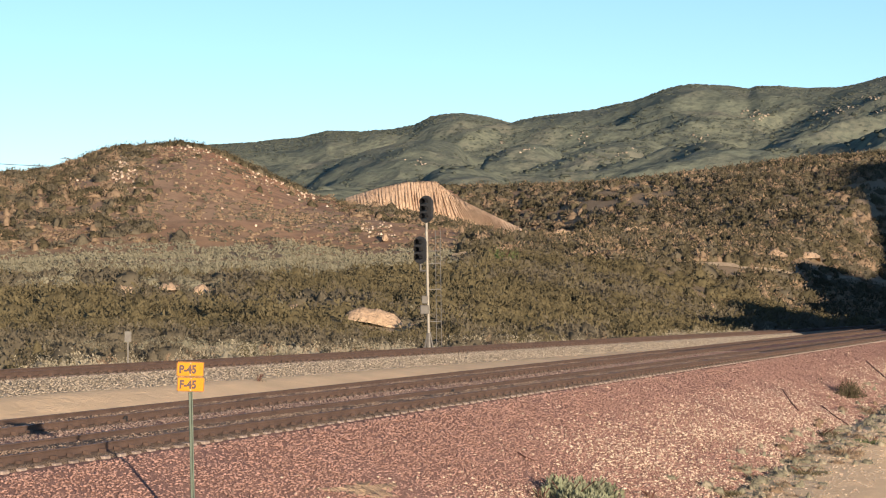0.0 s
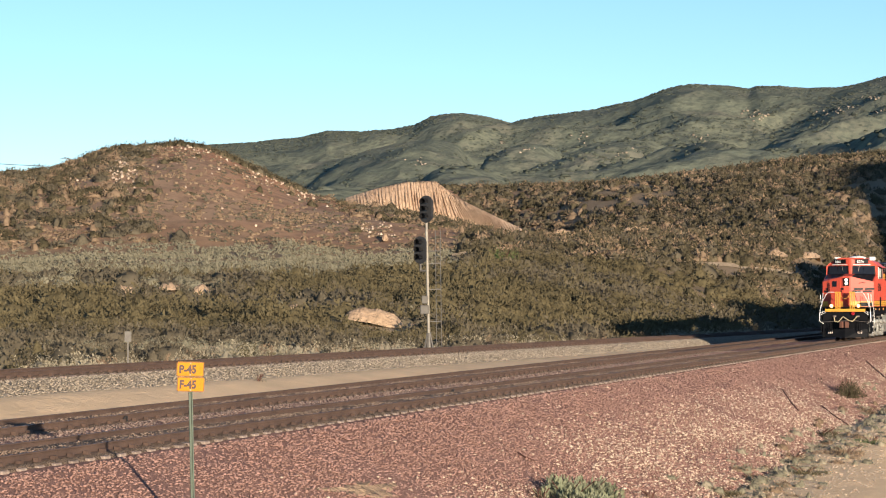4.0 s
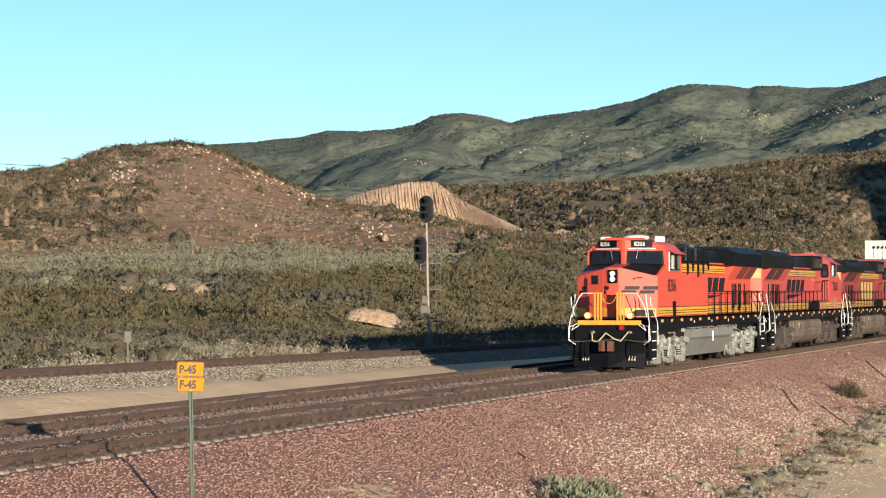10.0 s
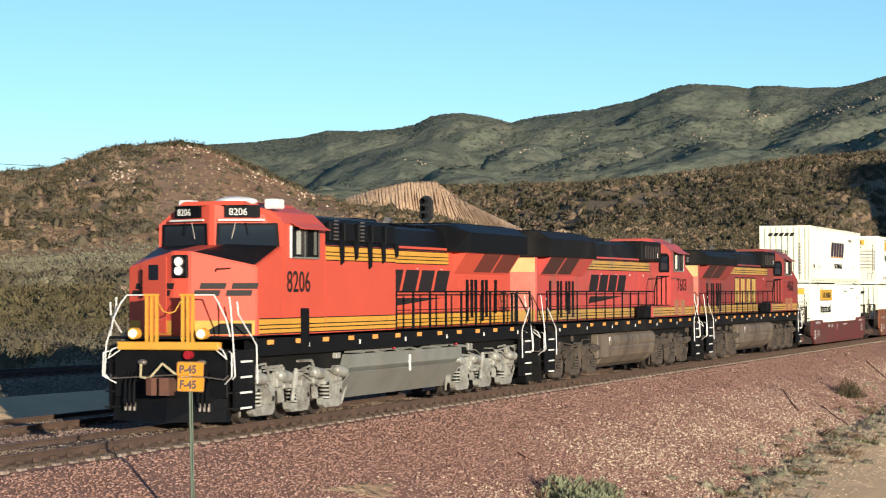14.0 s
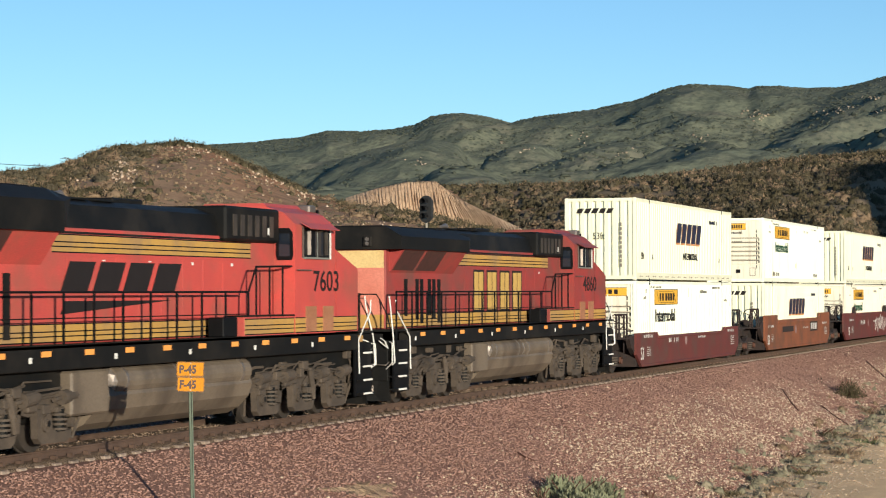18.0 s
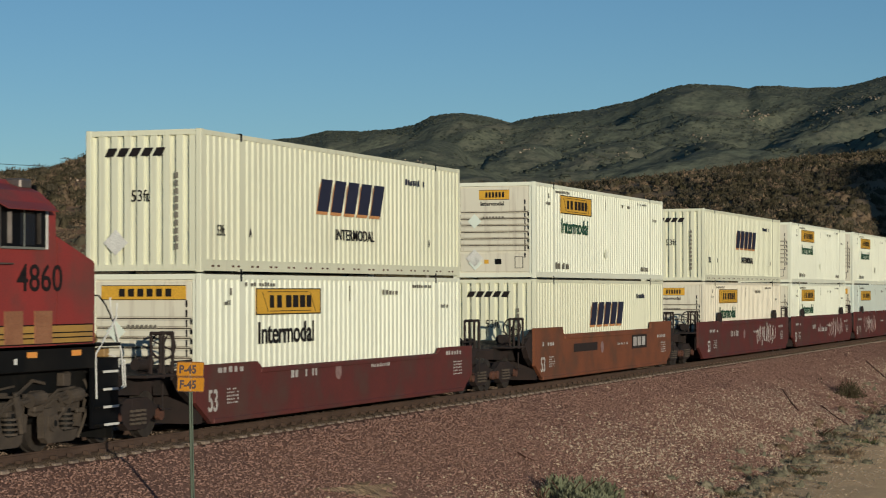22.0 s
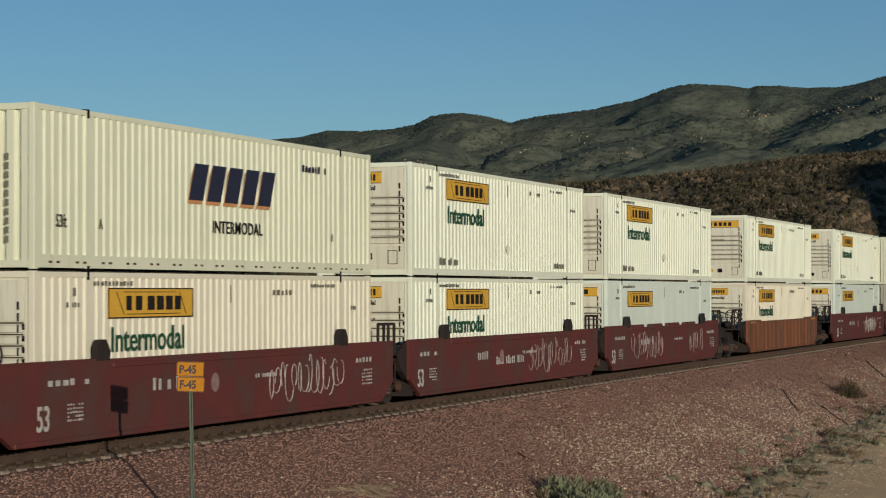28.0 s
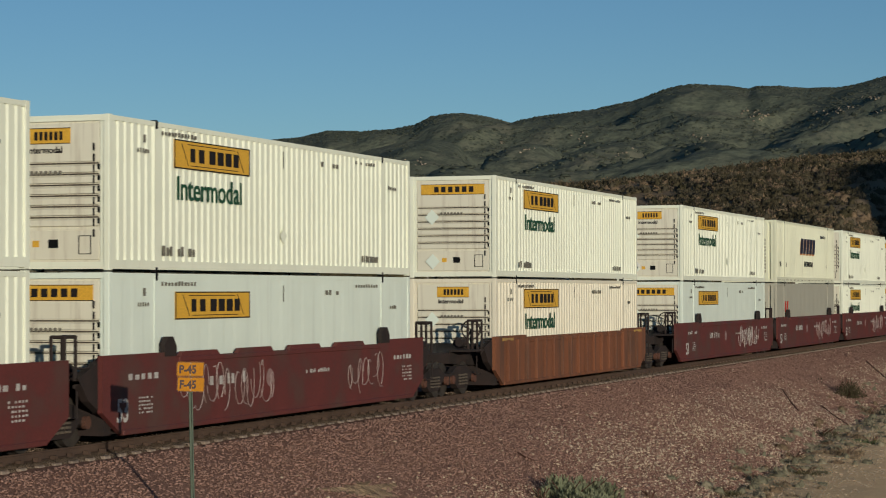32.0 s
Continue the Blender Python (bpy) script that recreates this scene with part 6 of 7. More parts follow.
def domes(x, y, z, rad, hgt, rng, rings, segs):
    """Lumpy solid hearts of shrubs: the dense twigs behind the outer leaves."""
    s = len(x)
    el = np.repeat(np.linspace(-0.12, 0.92, rings) * np.pi / 2, segs)
    az = np.tile(np.arange(segs) * 2 * np.pi / segs, rings)
    u = np.stack([np.cos(el) * np.cos(az), np.cos(el) * np.sin(az), np.sin(el)], -1)
    u = np.vstack([u, [[0, 0, 1.0]]])[None]
    p1, p2 = rng.uniform(0, 6.28, (s, 1)), rng.uniform(0, 6.28, (s, 1))
    k = 0.86 + 0.17 * np.sin(u[..., 0] * 3.2 + p1) * np.cos(u[..., 1] * 3.2 + p2) + 0.10 * np.sin(u[..., 2] * 5 + u[..., 0] * 5 + p2) + rng.normal(0, 0.07, (s, u.shape[1]))
    v = np.stack([x[:, None] + u[..., 0] * k * rad[:, None], y[:, None] + u[..., 1] * k * rad[:, None], z[:, None] + u[..., 2] * k * hgt[:, None]], -1)
    i = np.arange(rings * segs).reshape(rings, segs)
    a, b = i[:-1], i[1:]
    a2, b2 = np.roll(a, -1, 1), np.roll(b, -1, 1)
    f = np.concatenate([np.stack([a, a2, b2], -1).reshape(-1, 3), np.stack([a, b2, b], -1).reshape(-1, 3),
                        np.stack([i[-1], np.roll(i[-1], -1), np.full(segs, rings * segs)], -1)])
    faces = (f[None] + (np.arange(s) * u.shape[1])[:, None, None]).reshape(-1, 3)
    return v.reshape(-1, 3), faces


def shrub_field(name, label, x, y, rad, hgt, leaves, leaf, material, rng, z=None, fine=(4, 7), core=0.72):
    z = land(x, y) - 0.1 * hgt if z is None else z
    v, f = domes(x, y, z, rad * core, hgt * core, rng, *fine)
    n = len(f)
    if leaves:
        w = foliage(x, y, z, rad * 1.08, hgt * 1.1, leaves, leaf, rng)
        f = np.concatenate([f, len(v) + np.arange(len(w)).reshape(-1, 3)])
        v = np.concatenate([v, w])
    me = fast_mesh(name, v, f, M[material])
    me.polygons.foreach_set("use_smooth", np.arange(len(f)) < n)
    ob = new(name, me)
    return tagged(ob, label, "shrubs", kind="stuff")


def vary(rng, n, a, b, power=1.0):
    return a + (b - a) * rng.uniform(0, 1, n) ** power


def scrub():
    rng = np.random.default_rng(7)
    beyond = lambda x, y: y > track3(x) + 2.9

    def tuft_zone(x, y, r, q):
        return np.where(beyond(x, y), 1, 0) * (1 - smooth(6, 14, y - track3(x))) * np.clip((fbm(x, y, 9.0, 2, seed=4.0) - 0.3) * 4, 0.15, 1)
    x, y = scatter(8200, 64, 210, -12, 12, rng, tuft_zone)
    m = rng.uniform(0, 1, len(x))
    for lo, hi, name, mat, label in ((0, .7, "sagebrush", "sage_pale", "pale cream-grey sagebrush beside the far track"), (.7, .85, "dry_brush", "dry_scrub", "dry tan brush beside the far track"), (.85, 1, "green_brush", "olive_scrub", "olive brush beside the far track")):
        k = (m >= lo) & (m < hi)
        n = k.sum()
        shrub_field(name, label, x[k], y[k], vary(rng, n, .35, .85), vary(rng, n, .5, 1.05), 200, .085, mat, rng, fine=(4, 7), core=0.68)
    # brush plain
    def plain(x, y, r, q):
        patch = fbm(x, y, 26.0, 3, seed=2.0)
        return smooth(4, 9, y - track3(x)) * np.clip((patch - 0.34) * 6, 0.25, 1) * (1 - smooth(226, 240, r) * smooth(2.0, 0.0, q))
    x, y = scatter(10500, 76, 262, -12, 12, rng, plain)
    pale = fbm(x, y, 20.0, 3, seed=6.0) + rng.normal(0, 0.07, len(x))
    for lo, hi, name, mat, label, ra, rb in ((-1, .50, "olive_brush", "olive_scrub", "dense olive-green brush on the valley floor", .8, 2.3), (.50, .62, "grey_brush", "grey_scrub", "dark grey-brown brush on the valley floor", .8, 2.6),
                                             (.62, 2, "dry_sage", "sage", "grey-green sage on the valley floor", .5, 1.2)):
        far = np.hypot(x, y - EYE[1]) > 140
        for k, leaves, leaf, size in (((pale >= lo) & (pale < hi) & ~far, 300, .075, 0.72), ((pale >= lo) & (pale < hi) & far, 130, .10, 1.05)):
            n = k.sum()
            shrub_field(name, label, x[k], y[k], vary(rng, n, ra, rb, 1.4) * size, vary(rng, n, ra, rb * .85, 1.3) * size, leaves, leaf, mat, rng)
    # terrace of sage under the hill
    x, y = scatter(9000, 226, 312, -12, 3.0, rng, lambda x, y, r, q: np.clip((fbm(x, y, 30.0, 3, seed=8.0) - .2) * 3, 0.2, 1) * (1 - smooth(272, 290, r)) * smooth(218, 234, r))
    shrub_field("terrace_sage", "pale sage on the terrace under the hill", x, y, vary(rng, len(x), .4, .95), vary(rng, len(x), .35, .8), 34, .2, "sage", rng, core=0.5, fine=(3, 6))
    # hill
    def hill(x, y, r, q):
        left = smooth(-6.5, -8.6, q)
        return np.clip((fbm(x, y, 40.0, 4, seed=11.0) - 0.50 + 0.30 * left) * 5, 0.05, 1)
    x, y = scatter(20000, 285, 425, -12.3, 3.0, rng, lambda x, y, r, q: np.clip((fbm(x, y, 50.0, 4, seed=12.0) - 0.36) * 5, 0.1, 1) * (1 - 0.85 * smooth(318, 345, r) * smooth(-8.6, -7.2, q)))
    dark = rng.uniform(0, 1, len(x)) < 0.4
    for k, name, mat, label in ((~dark, "hill_heath", "dry_scrub", "low brown heath covering the hill"), (dark, "hill_dark_heath", "grey_scrub", "low grey-brown heath covering the hill")):
        shrub_field(name, label, x[k], y[k], vary(rng, k.sum(), .3, .85), vary(rng, k.sum(), .25, .6), 8, .3, mat, rng, core=0.7)
    x, y = scatter(2200, 285, 425, -12.3, 3.0, rng, hill)
    m = rng.uniform(0, 1, len(x))
    for lo, hi, name, mat, label in ((0, .45, "hill_scrub", "dark_scrub", "dark olive scrub dotted over the red hill"), (.45, .8, "hill_grey_scrub", "grey_scrub", "grey scrub dotted over the red hill"), (.8, 1, "hill_dry_scrub", "dry_scrub", "dry tan scrub dotted over the red hill")):
        k = (m >= lo) & (m < hi)
        n = k.sum()
        shrub_field(name, label, x[k], y[k], vary(rng, n, .8, 2.8, 1.8), vary(rng, n, .7, 2.1, 1.6), 150, .10, mat, rng)
    x, y = scatter(260, 388, 400, -11, -3.5, rng)
    shrub_field("crest_scrub", "dark bushes along the crest of the hill", x, y, vary(rng, len(x), .8, 2.2), vary(rng, len(x), .8, 1.8), 90, .1, "dark_scrub", rng)
    # ridge on the other side and the valley in front of it
    def ridge(x, y, r, q):
        return np.clip((fbm(x, y, 30.0, 4, seed=13.0) - 0.25) * 4, 0.35, 1) * np.where(beyond(x, y) & (y > track3(x) + 6), 1, 0)
    x, y = scatter(11000, 262, 575, 0.5, 12.3, rng, ridge)
    m = rng.uniform(0, 1, len(x))
    for lo, hi, name, mat, label in ((0, .55, "ridge_scrub", "dark_scrub", "dense olive scrub covering the ridge"), (.55, .8, "ridge_grey_scrub", "grey_scrub", "grey scrub covering the ridge"), (.8, 1, "ridge_dry_scrub", "dry_scrub", "dry tan scrub on the ridge")):
        k = (m >= lo) & (m < hi)
        n = k.sum()
        shrub_field(name, label, x[k], y[k], vary(rng, n, .8, 2.5, 1.4), vary(rng, n, .8, 2.2, 1.3), 50, .15, mat, rng)
    x, y = scatter(1500, 430, 600, -6, 1.5, rng, ridge)
    shrub_field("saddle_scrub", "scrub on the saddle behind the cut", x, y, vary(rng, len(x), .7, 2.2), vary(rng, len(x), .7, 1.8), 20, .15, "dark_scrub", rng)
    # chaparral on the mountains
    x, y = scatter(22000, 850, 2720, -7.5, 12.3, rng, lambda x, y, r, q: np.clip((fbm(x, y, 140.0, 5, seed=17.0) - 0.34) * 4, 0.1, 1))
    n = len(x)
    shrub_field("chaparral", "far chaparral on the mountain slopes", x, y, vary(rng, n, 1.0, 2.6, 1.5), vary(rng, n, 0.6, 1.2), 0, .5, "far_scrub", rng, core=1.0)


scrub()


def stones(name, label, n, x0, x1, y0, y1, height, size, material, rng, keep):
    """Crushed stones as small uneven octahedra lying on a bed."""
    x, y = rng.uniform(x0, x1, n), rng.uniform(y0, y1, n)
    q = HEAD - np.degrees(np.arctan2(y - EYE[1], x - EYE[0]))
    ok = (abs(q) < 11.9) & (rng.uniform(0, 1, n) < keep(x, y, q))
    x, y = x[ok], y[ok]
    n = len(x)
    s = vary(rng, n, size[0], size[1], 1.6)
    base = np.array([(1, 0, 0), (0, 1, 0), (-1, 0, 0), (0, -1, 0), (0, 0, 1), (0, 0, -1)], float)
    v = base[None] * s[:, None, None] * rng.uniform(0.6, 1.25, (n, 6, 3)) + rng.normal(0, 0.18, (n, 6, 3)) * s[:, None, None]
    a = rng.uniform(0, 6.28, n)
    ca, sa = np.cos(a)[:, None], np.sin(a)[:, None]
    vx, vy = v[..., 0] * ca - v[..., 1] * sa, v[..., 0] * sa + v[..., 1] * ca
    v = np.stack([vx + x[:, None], vy + y[:, None], v[..., 2] * 0.65 + (height(x, y) + s * 0.3)[:, None]], -1)
    f = np.array([(0, 1, 4), (1, 2, 4), (2, 3, 4), (3, 0, 4), (1, 0, 5), (2, 1, 5), (3, 2, 5), (0, 3, 5)])
    faces = (f[None] + (np.arange(n) * 6)[:, None, None]).reshape(-1, 3)
    return tagged(new(name, fast_mesh(name, v.reshape(-1, 3), faces, M[material])), label, "stones", kind="stuff")


def bed_height(x, y):
    return np.interp(y, [-8.4, -7.6, -4.3, -1.75, -1.36, 1.36, 1.7, 2.1, 2.86, 3.2, 5.5, 6.2, 8.6], [-2.85, -2.5, -1.22, -0.3, -0.235, -0.235, -0.2, -0.165, -0.165, -0.2, -0.2, -0.32, -1.1])


def gravel():
    rng = np.random.default_rng(21)
    low = lambda x, y, q: np.clip(1.25 - (x - 28) / 95, 0.22, 1)
    stones("ballast_stones", "crushed pinkish red stones on the slope", 180000, 28, 150, -8.0, -1.45, bed_height, (0.015, 0.048), "stone_pink", rng, low)

    def pale(x, y, q):
        return np.clip((-y - 2.8) / 2.6, 0.02, 1) * (0.10 + 0.90 * smooth(-2, 4, q)) * np.clip(1.5 - (x - 28) / 100, 0.2, 1) * np.clip((fbm(x, y, 5.0, 3, seed=2.5) - 0.25) * 3, 0.15, 1)
    stones("pale_stones", "pale tan stones strewn low on the slope", 60000, 28, 135, -8.4, -1.6, bed_height, (0.02, 0.06), "stone_pale", rng, pale)
    stones("bed_stones", "crushed stones between the tracks", 17000, 32, 110, 1.35, 3.0, bed_height, (0.018, 0.04), "stone_dull", rng, low)
    for label, y0, y1 in (("brown stones between the rails of the near track", -0.5, 0.5), ("brown stones between the rails of the middle track", 3.65, 4.65)):
        stones("fill_stones", label, 11000, 30, 105, y0, y1, lambda x, y: np.full_like(x, -0.10), (0.018, 0.042), "stone_brown", rng, low)
    stones("toe_stones", "loose stones in the sand below the slope", 9000, 40, 110, -11, -6.8, land, (0.015, 0.05), "stone_pale", rng, lambda x, y, q: np.full_like(x, 0.6))
    t3 = lambda x, y: np.interp(y - track3(x), [-3.0, -2.5, -1.75, -1.36, 1.36], [-0.85, -0.6, -0.3, -0.235, -0.235]) + grade3(x)
    rng2 = np.random.default_rng(5)
    stones("grey_stones", "pale grey crushed stones beside the far track", 42000, 46, 200, 9.7, 11.25, t3, (0.025, 0.06), "stone_grey", rng2,
           lambda x, y, q: np.full_like(x, 0.9))


gravel()


# ---- bare banks and the eroded cut ----
def scarp(name, label, lower, upper, r0, r1, material, flutes, depth, seed, rows=14, cols=160):
    """A steep bare face between two edges, (bearing, slope from the eye) each, furrowed by rain."""
    rng = np.random.default_rng(seed)
    s = np.linspace(0, 1, cols)
    ql = np.interp(s, np.linspace(0, 1, len(lower)), [p[0] for p in lower])
    tl = np.interp(s, np.linspace(0, 1, len(lower)), [p[1] for p in lower])
    qu = np.interp(s, np.linspace(0, 1, len(upper)), [p[0] for p in upper])
    tu = np.interp(s, np.linspace(0, 1, len(upper)), [p[1] for p in upper])
    ph = np.cumsum(0.4 + 1.6 * fbm(s * flutes * 0.7, np.full(cols, float(seed)), 1.0, 2)) / cols * flutes
    if isinstance(r0, list):
        r0, r1 = np.interp(s, np.linspace(0, 1, len(r0)), r0), np.interp(s, np.linspace(0, 1, len(r1)), r1)
    verts = []
    for k in range(rows):
        f = k / (rows - 1)
        lean = 0.9 * f
        furrow = 0.36 * np.abs(((ph + lean) % 1.0) - 0.5) * 2 + 0.30 * fbm((s * flutes + lean) * 1.3, np.full(cols, 0.4 * f + seed), 1.0, 3, True) + 0.34 * fbm(s * flutes * 3.1 + f * 1.5, np.full(cols, 2.0 * f + seed), 1.0, 4, True)
        q, t = ql + (qu - ql) * f, tl + (tu - tl) * f
        d = r0 + (r1 - r0) * f - depth * furrow * (0.35 + 0.65 * math.sin(math.pi * min(1, 0.12 + f * 0.85))) + rng.normal(0, depth * 0.06, cols)
        x, y = polar(q, d)
        verts.append(np.stack([x, y, EYE[2] + d * t], -1))
    back = verts[-1].copy()
    bx, by = polar(qu, np.zeros(cols) + r1 + 9.0)
    back = np.stack([bx, by, verts[-1][:, 2] - 3.0], -1)
    verts.append(back)
    v = np.concatenate(verts)
    n = rows + 1
    idx = np.arange(n * cols).reshape(n, cols)
    f = np.stack([idx[:-1, :-1], idx[:-1, 1:], idx[1:, 1:], idx[1:, :-1]], -1).reshape(-1, 4)
    return tagged(new(name, fast_mesh(name, v, f, M[material])), label, "bank", kind="structure")


scarp("eroded_cut", "tan eroded cut face with upright rain furrows", edge((612, 362), (665, 372), (720, 379), (780, 388), (840, 398), (890, 410), (945, 424)),
      edge((612, 350), (665, 334), (720, 322), (772, 321), (812, 352), (872, 381), (948, 417)), [498, 498, 498, 498, 497, 494, 490], [506, 506, 506, 506, 505, 501, 495], "cliff", 44, 2.6, 3, 16, 400)


for n, (px, py, w, h) in enumerate(BARE):
    q0 = bearing(px)
    r = BANKS[n][1] - 2.0
    lo = edge((px - w / 2, py + h * .35), (px - w * .2, py + h * .55), (px + w * .2, py + h * .6), (px + w / 2, py + h * .5))
    jag = random.Random(n)
    up = edge(*[(px - w / 2 + w * k / 10, py + h * (0.3 - 0.8 * math.sin(math.pi * min(1, (k / 10) ** 0.8)) ** 0.7 + jag.uniform(-0.16, 0.16))) for k in range(11)])
    if n == 0:
        lo = edge((606, 566), (650, 571), (690, 580), (716, 582))
        up = edge((606, 562), (616, 552), (630, 546), (644, 543), (656, 547), (670, 546), (684, 552), (698, 556), (708, 566), (716, 578))
    scarp("sand_bank", "bare pale sandy bank among the brush", lo, up, r, r + 1.2, "bare_sand", 3 + w / 14, 0.45, 40 + n, 6, 40)


# pale rocks strewn down the hill, and a dirt road across the valley
def hill_rocks():
    rng = np.random.default_rng(31)
    xs, ys = [], []
    for n, q0, q1, w, ra, rb in ((380, -8.35, -8.05, 0.18, 318, 392), (120, -9.0, -5.0, 0.5, 380, 396), (60, -5.2, -3.2, 0.25, 372, 392), (50, -2.0, -1.4, 0.2, 300, 318), (90, -11, -2, 1.0, 300, 380)):
        f = rng.uniform(0, 1, n)
        q, r = q0 + (q1 - q0) * f + rng.normal(0, w, n), ra + (rb - ra) * rng.uniform(0, 1, n)
        x, y = polar(q, r)
        xs.append(x), ys.append(y)
    x, y = np.concatenate(xs), np.concatenate(ys)
    n = len(x)
    s = vary(rng, n, 0.12, 0.36, 1.6)
    base = np.array([(1, 0, 0), (0, 1, 0), (-1, 0, 0), (0, -1, 0), (0, 0, 1), (0, 0, -1)], float)
    v = base[None] * s[:, None, None] * rng.uniform(0.6, 1.3, (n, 6, 3)) + np.stack([x, y, land(x, y) + s * 0.2], -1)[:, None, :]
    f = np.array([(0, 1, 4), (1, 2, 4), (2, 3, 4), (3, 0, 4), (1, 0, 5), (2, 1, 5), (3, 2, 5), (0, 3, 5)])
    faces = (f[None] + (np.arange(n) * 6)[:, None, None]).reshape(-1, 3)
    tagged(new("hill_rocks", fast_mesh("hill_rocks", v.reshape(-1, 3), faces, M["stone_pale"])), "pale rocks strewn down the red hill", "rocks", kind="stuff")


hill_rocks()


def outcrops():
    """Pale granite outcrops on the far mountain slopes."""
    rng = np.random.default_rng(52)
    v, n = [], 0
    for px, py, k, w, h in ((1340, 206, 26, 26, 9), (1352, 214, 10, 8, 5), (1490, 196, 18, 22, 6), (1545, 178, 10, 14, 4), (1562, 200, 8, 8, 4), (890, 254, 5, 6, 3), (742, 288, 10, 14, 7), (930, 268, 9, 14, 6), (1030, 250, 12, 12, 9), (1412, 281, 10, 14, 3), (1110, 275, 12, 30, 14), (1240, 250, 8, 16, 10), (1460, 205, 8, 20, 5)):
        for a, b in zip(px + rng.normal(0, w * 0.6, k), py + rng.normal(0, h * 0.6, k)):
            q = bearing(a)
            r = np.geomspace(800, 2650, 500)
            x, y = polar(np.full_like(r, q), r)
            hit = np.nonzero(land(x, y) > EYE[2] + r * rise(b) * math.cos(radians(q)))[0]
            if not len(hit):
                continue
            x, y = x[hit[0]], y[hit[0]]
            size = rng.uniform(0.5, 1.5) * r[hit[0]] / 2000
            base = np.array([(1, 0, 0), (0, 1, 0), (-1, 0, 0), (0, -1, 0), (0, 0, 1), (0, 0, -1)], float)
            z = float(land(np.array([x]), np.array([y]))[0])
            v.append(base * size * rng.uniform(0.6, 1.5, (6, 3)) * (1, 1, 0.8) + (x, y, z + size * 0.3))
            n += 1
    f = np.array([(0, 1, 4), (1, 2, 4), (2, 3, 4), (3, 0, 4), (1, 0, 5), (2, 1, 5), (3, 2, 5), (0, 3, 5)])
    faces = (f[None] + (np.arange(n) * 6)[:, None, None]).reshape(-1, 3)
    tagged(new("mountain_rocks", fast_mesh("mountain_rocks", np.concatenate(v), faces, M["stone_grey"])), "pale granite outcrops on the mountain slopes", "rocks", kind="stuff")


outcrops()


def dirt_road(name, label, places):
    v = []
    for q, r in places:
        for d in (-0.55, 0.0, 0.55):
            x, y = polar(q, r + d)
            v.append((float(x), float(y), float(land(np.array([x]), np.array([y]))[0]) + 0.2 + 0.2 * d))
    f = [(i * 3 + j, (i + 1) * 3 + j, (i + 1) * 3 + j + 1, i * 3 + j + 1) for i in range(len(places) - 1) for j in range(2)]
    tagged(mesh_object(name, v, f, M["road_dust"]), label, "road", kind="structure")


dirt_road("dirt_road", "narrow pale dirt road across the brush", ROADS[0])
dirt_road("dirt_track", "pale dirt track climbing to the eroded cut", ROADS[1])


# ---- signs and signal ----
M["galvanised"] = surface("galvanised", (0.26, 0.26, 0.24), (0.2, 0.2, 0.19), 6.0, 0.5, 0.5, fine=60)
M["green_post"] = surface("green_post", (0.11, 0.14, 0.10), (0.085, 0.105, 0.08), 6.0, 0.7, fine=60)
M["sign_yellow"] = surface("sign_yellow", (0.52, 0.21, 0.006), (0.47, 0.19, 0.006), 4.0, 0.55, spec=0.1, fine=60)
M["sign_brown"] = surface("sign_brown", (0.04, 0.014, 0.012), None, 4.0, 0.5, fine=0)
M["mast_silver"] = surface("mast_silver", (0.31, 0.28, 0.22), (0.24, 0.21, 0.17), 3.0, 0.5, 0.2, fine=40)
M["ladder_grey"] = surface("ladder_grey", (0.13, 0.12, 0.10), (0.10, 0.09, 0.08), 6.0, 0.6, 0.3, fine=60)
M["signal_black"] = surface("signal_black", (0.02, 0.02, 0.022), (0.03, 0.03, 0.03), 3.0, 0.6, fine=40)


def rounded(w, h, r, n=4):
    pts = []
    for cx, cz, a0 in ((w / 2 - r, -h / 2 + r, -90), (w / 2 - r, h / 2 - r, 0), (-w / 2 + r, h / 2 - r, 90), (-w / 2 + r, -h / 2 + r, 180)):
        for k in range(n + 1):
            a = radians(a0 + 90 * k / n)
            pts.append((cx + r * math.cos(a), cz + r * math.sin(a)))
    return pts


def speed_sign(x, y, turn):
    base = float(bed_height(0, np.array(y)))
    s = thing("speed_sign", "two small orange speed plates on a thin green steel post", "sign")
    s.matrix_basis = pose(x, y, base, 0, -2.6, 0)
    post = B()
    h = 1.68 - base
    prism(post, [(-0.035, 0.0), (-0.03, -0.018), (-0.012, -0.018), (-0.008, 0.012), (0.008, 0.012), (0.012, -0.018), (0.03, -0.018), (0.035, 0.0), (0.012, 0.028), (-0.012, 0.028)], "z", -0.4, h - 0.05)
    p = part("post", post, M["green_post"], s)
    p.matrix_basis = pose(0, 0, 0, 0, 0, turn)
    for k, text in enumerate(("P-45", "F-45")):
        z = h - 0.13 - k * 0.252
        pl = part("plate", prism(B(), rounded(0.46, 0.243, 0.03), "y", -0.026, -0.019), M["sign_yellow"], s, "orange plate with brown figures")
        pl.matrix_basis = pose(0, 0, z, 0, 3.0 if k == 0 else 4.0, turn)
        rim = B()
        o, i = rounded(0.452, 0.235, 0.028), rounded(0.436, 0.219, 0.022)
        for a in range(len(o)):
            b = (a + 1) % len(o)
            vs = [rim.verts.new((q[0], -0.0285, q[1])) for q in (o[a], o[b], i[b], i[a])]
            rim.faces.new(vs)
        part("border", rim, M["sign_brown"], pl)
        lettering(text, 0.185, M["sign_brown"], pl, at_side(-0.19, -0.028, -0.066), wide=0.86, bold=0.0075, depth=0.002)
        for zz in (-0.095, 0.095):
            part("bolt", cyl(B(), (0, -0.034, zz), (0, -0.026, zz), 0.010, 8), M["galvanised"], pl)


speed_sign(33.56, -4.56, -52)


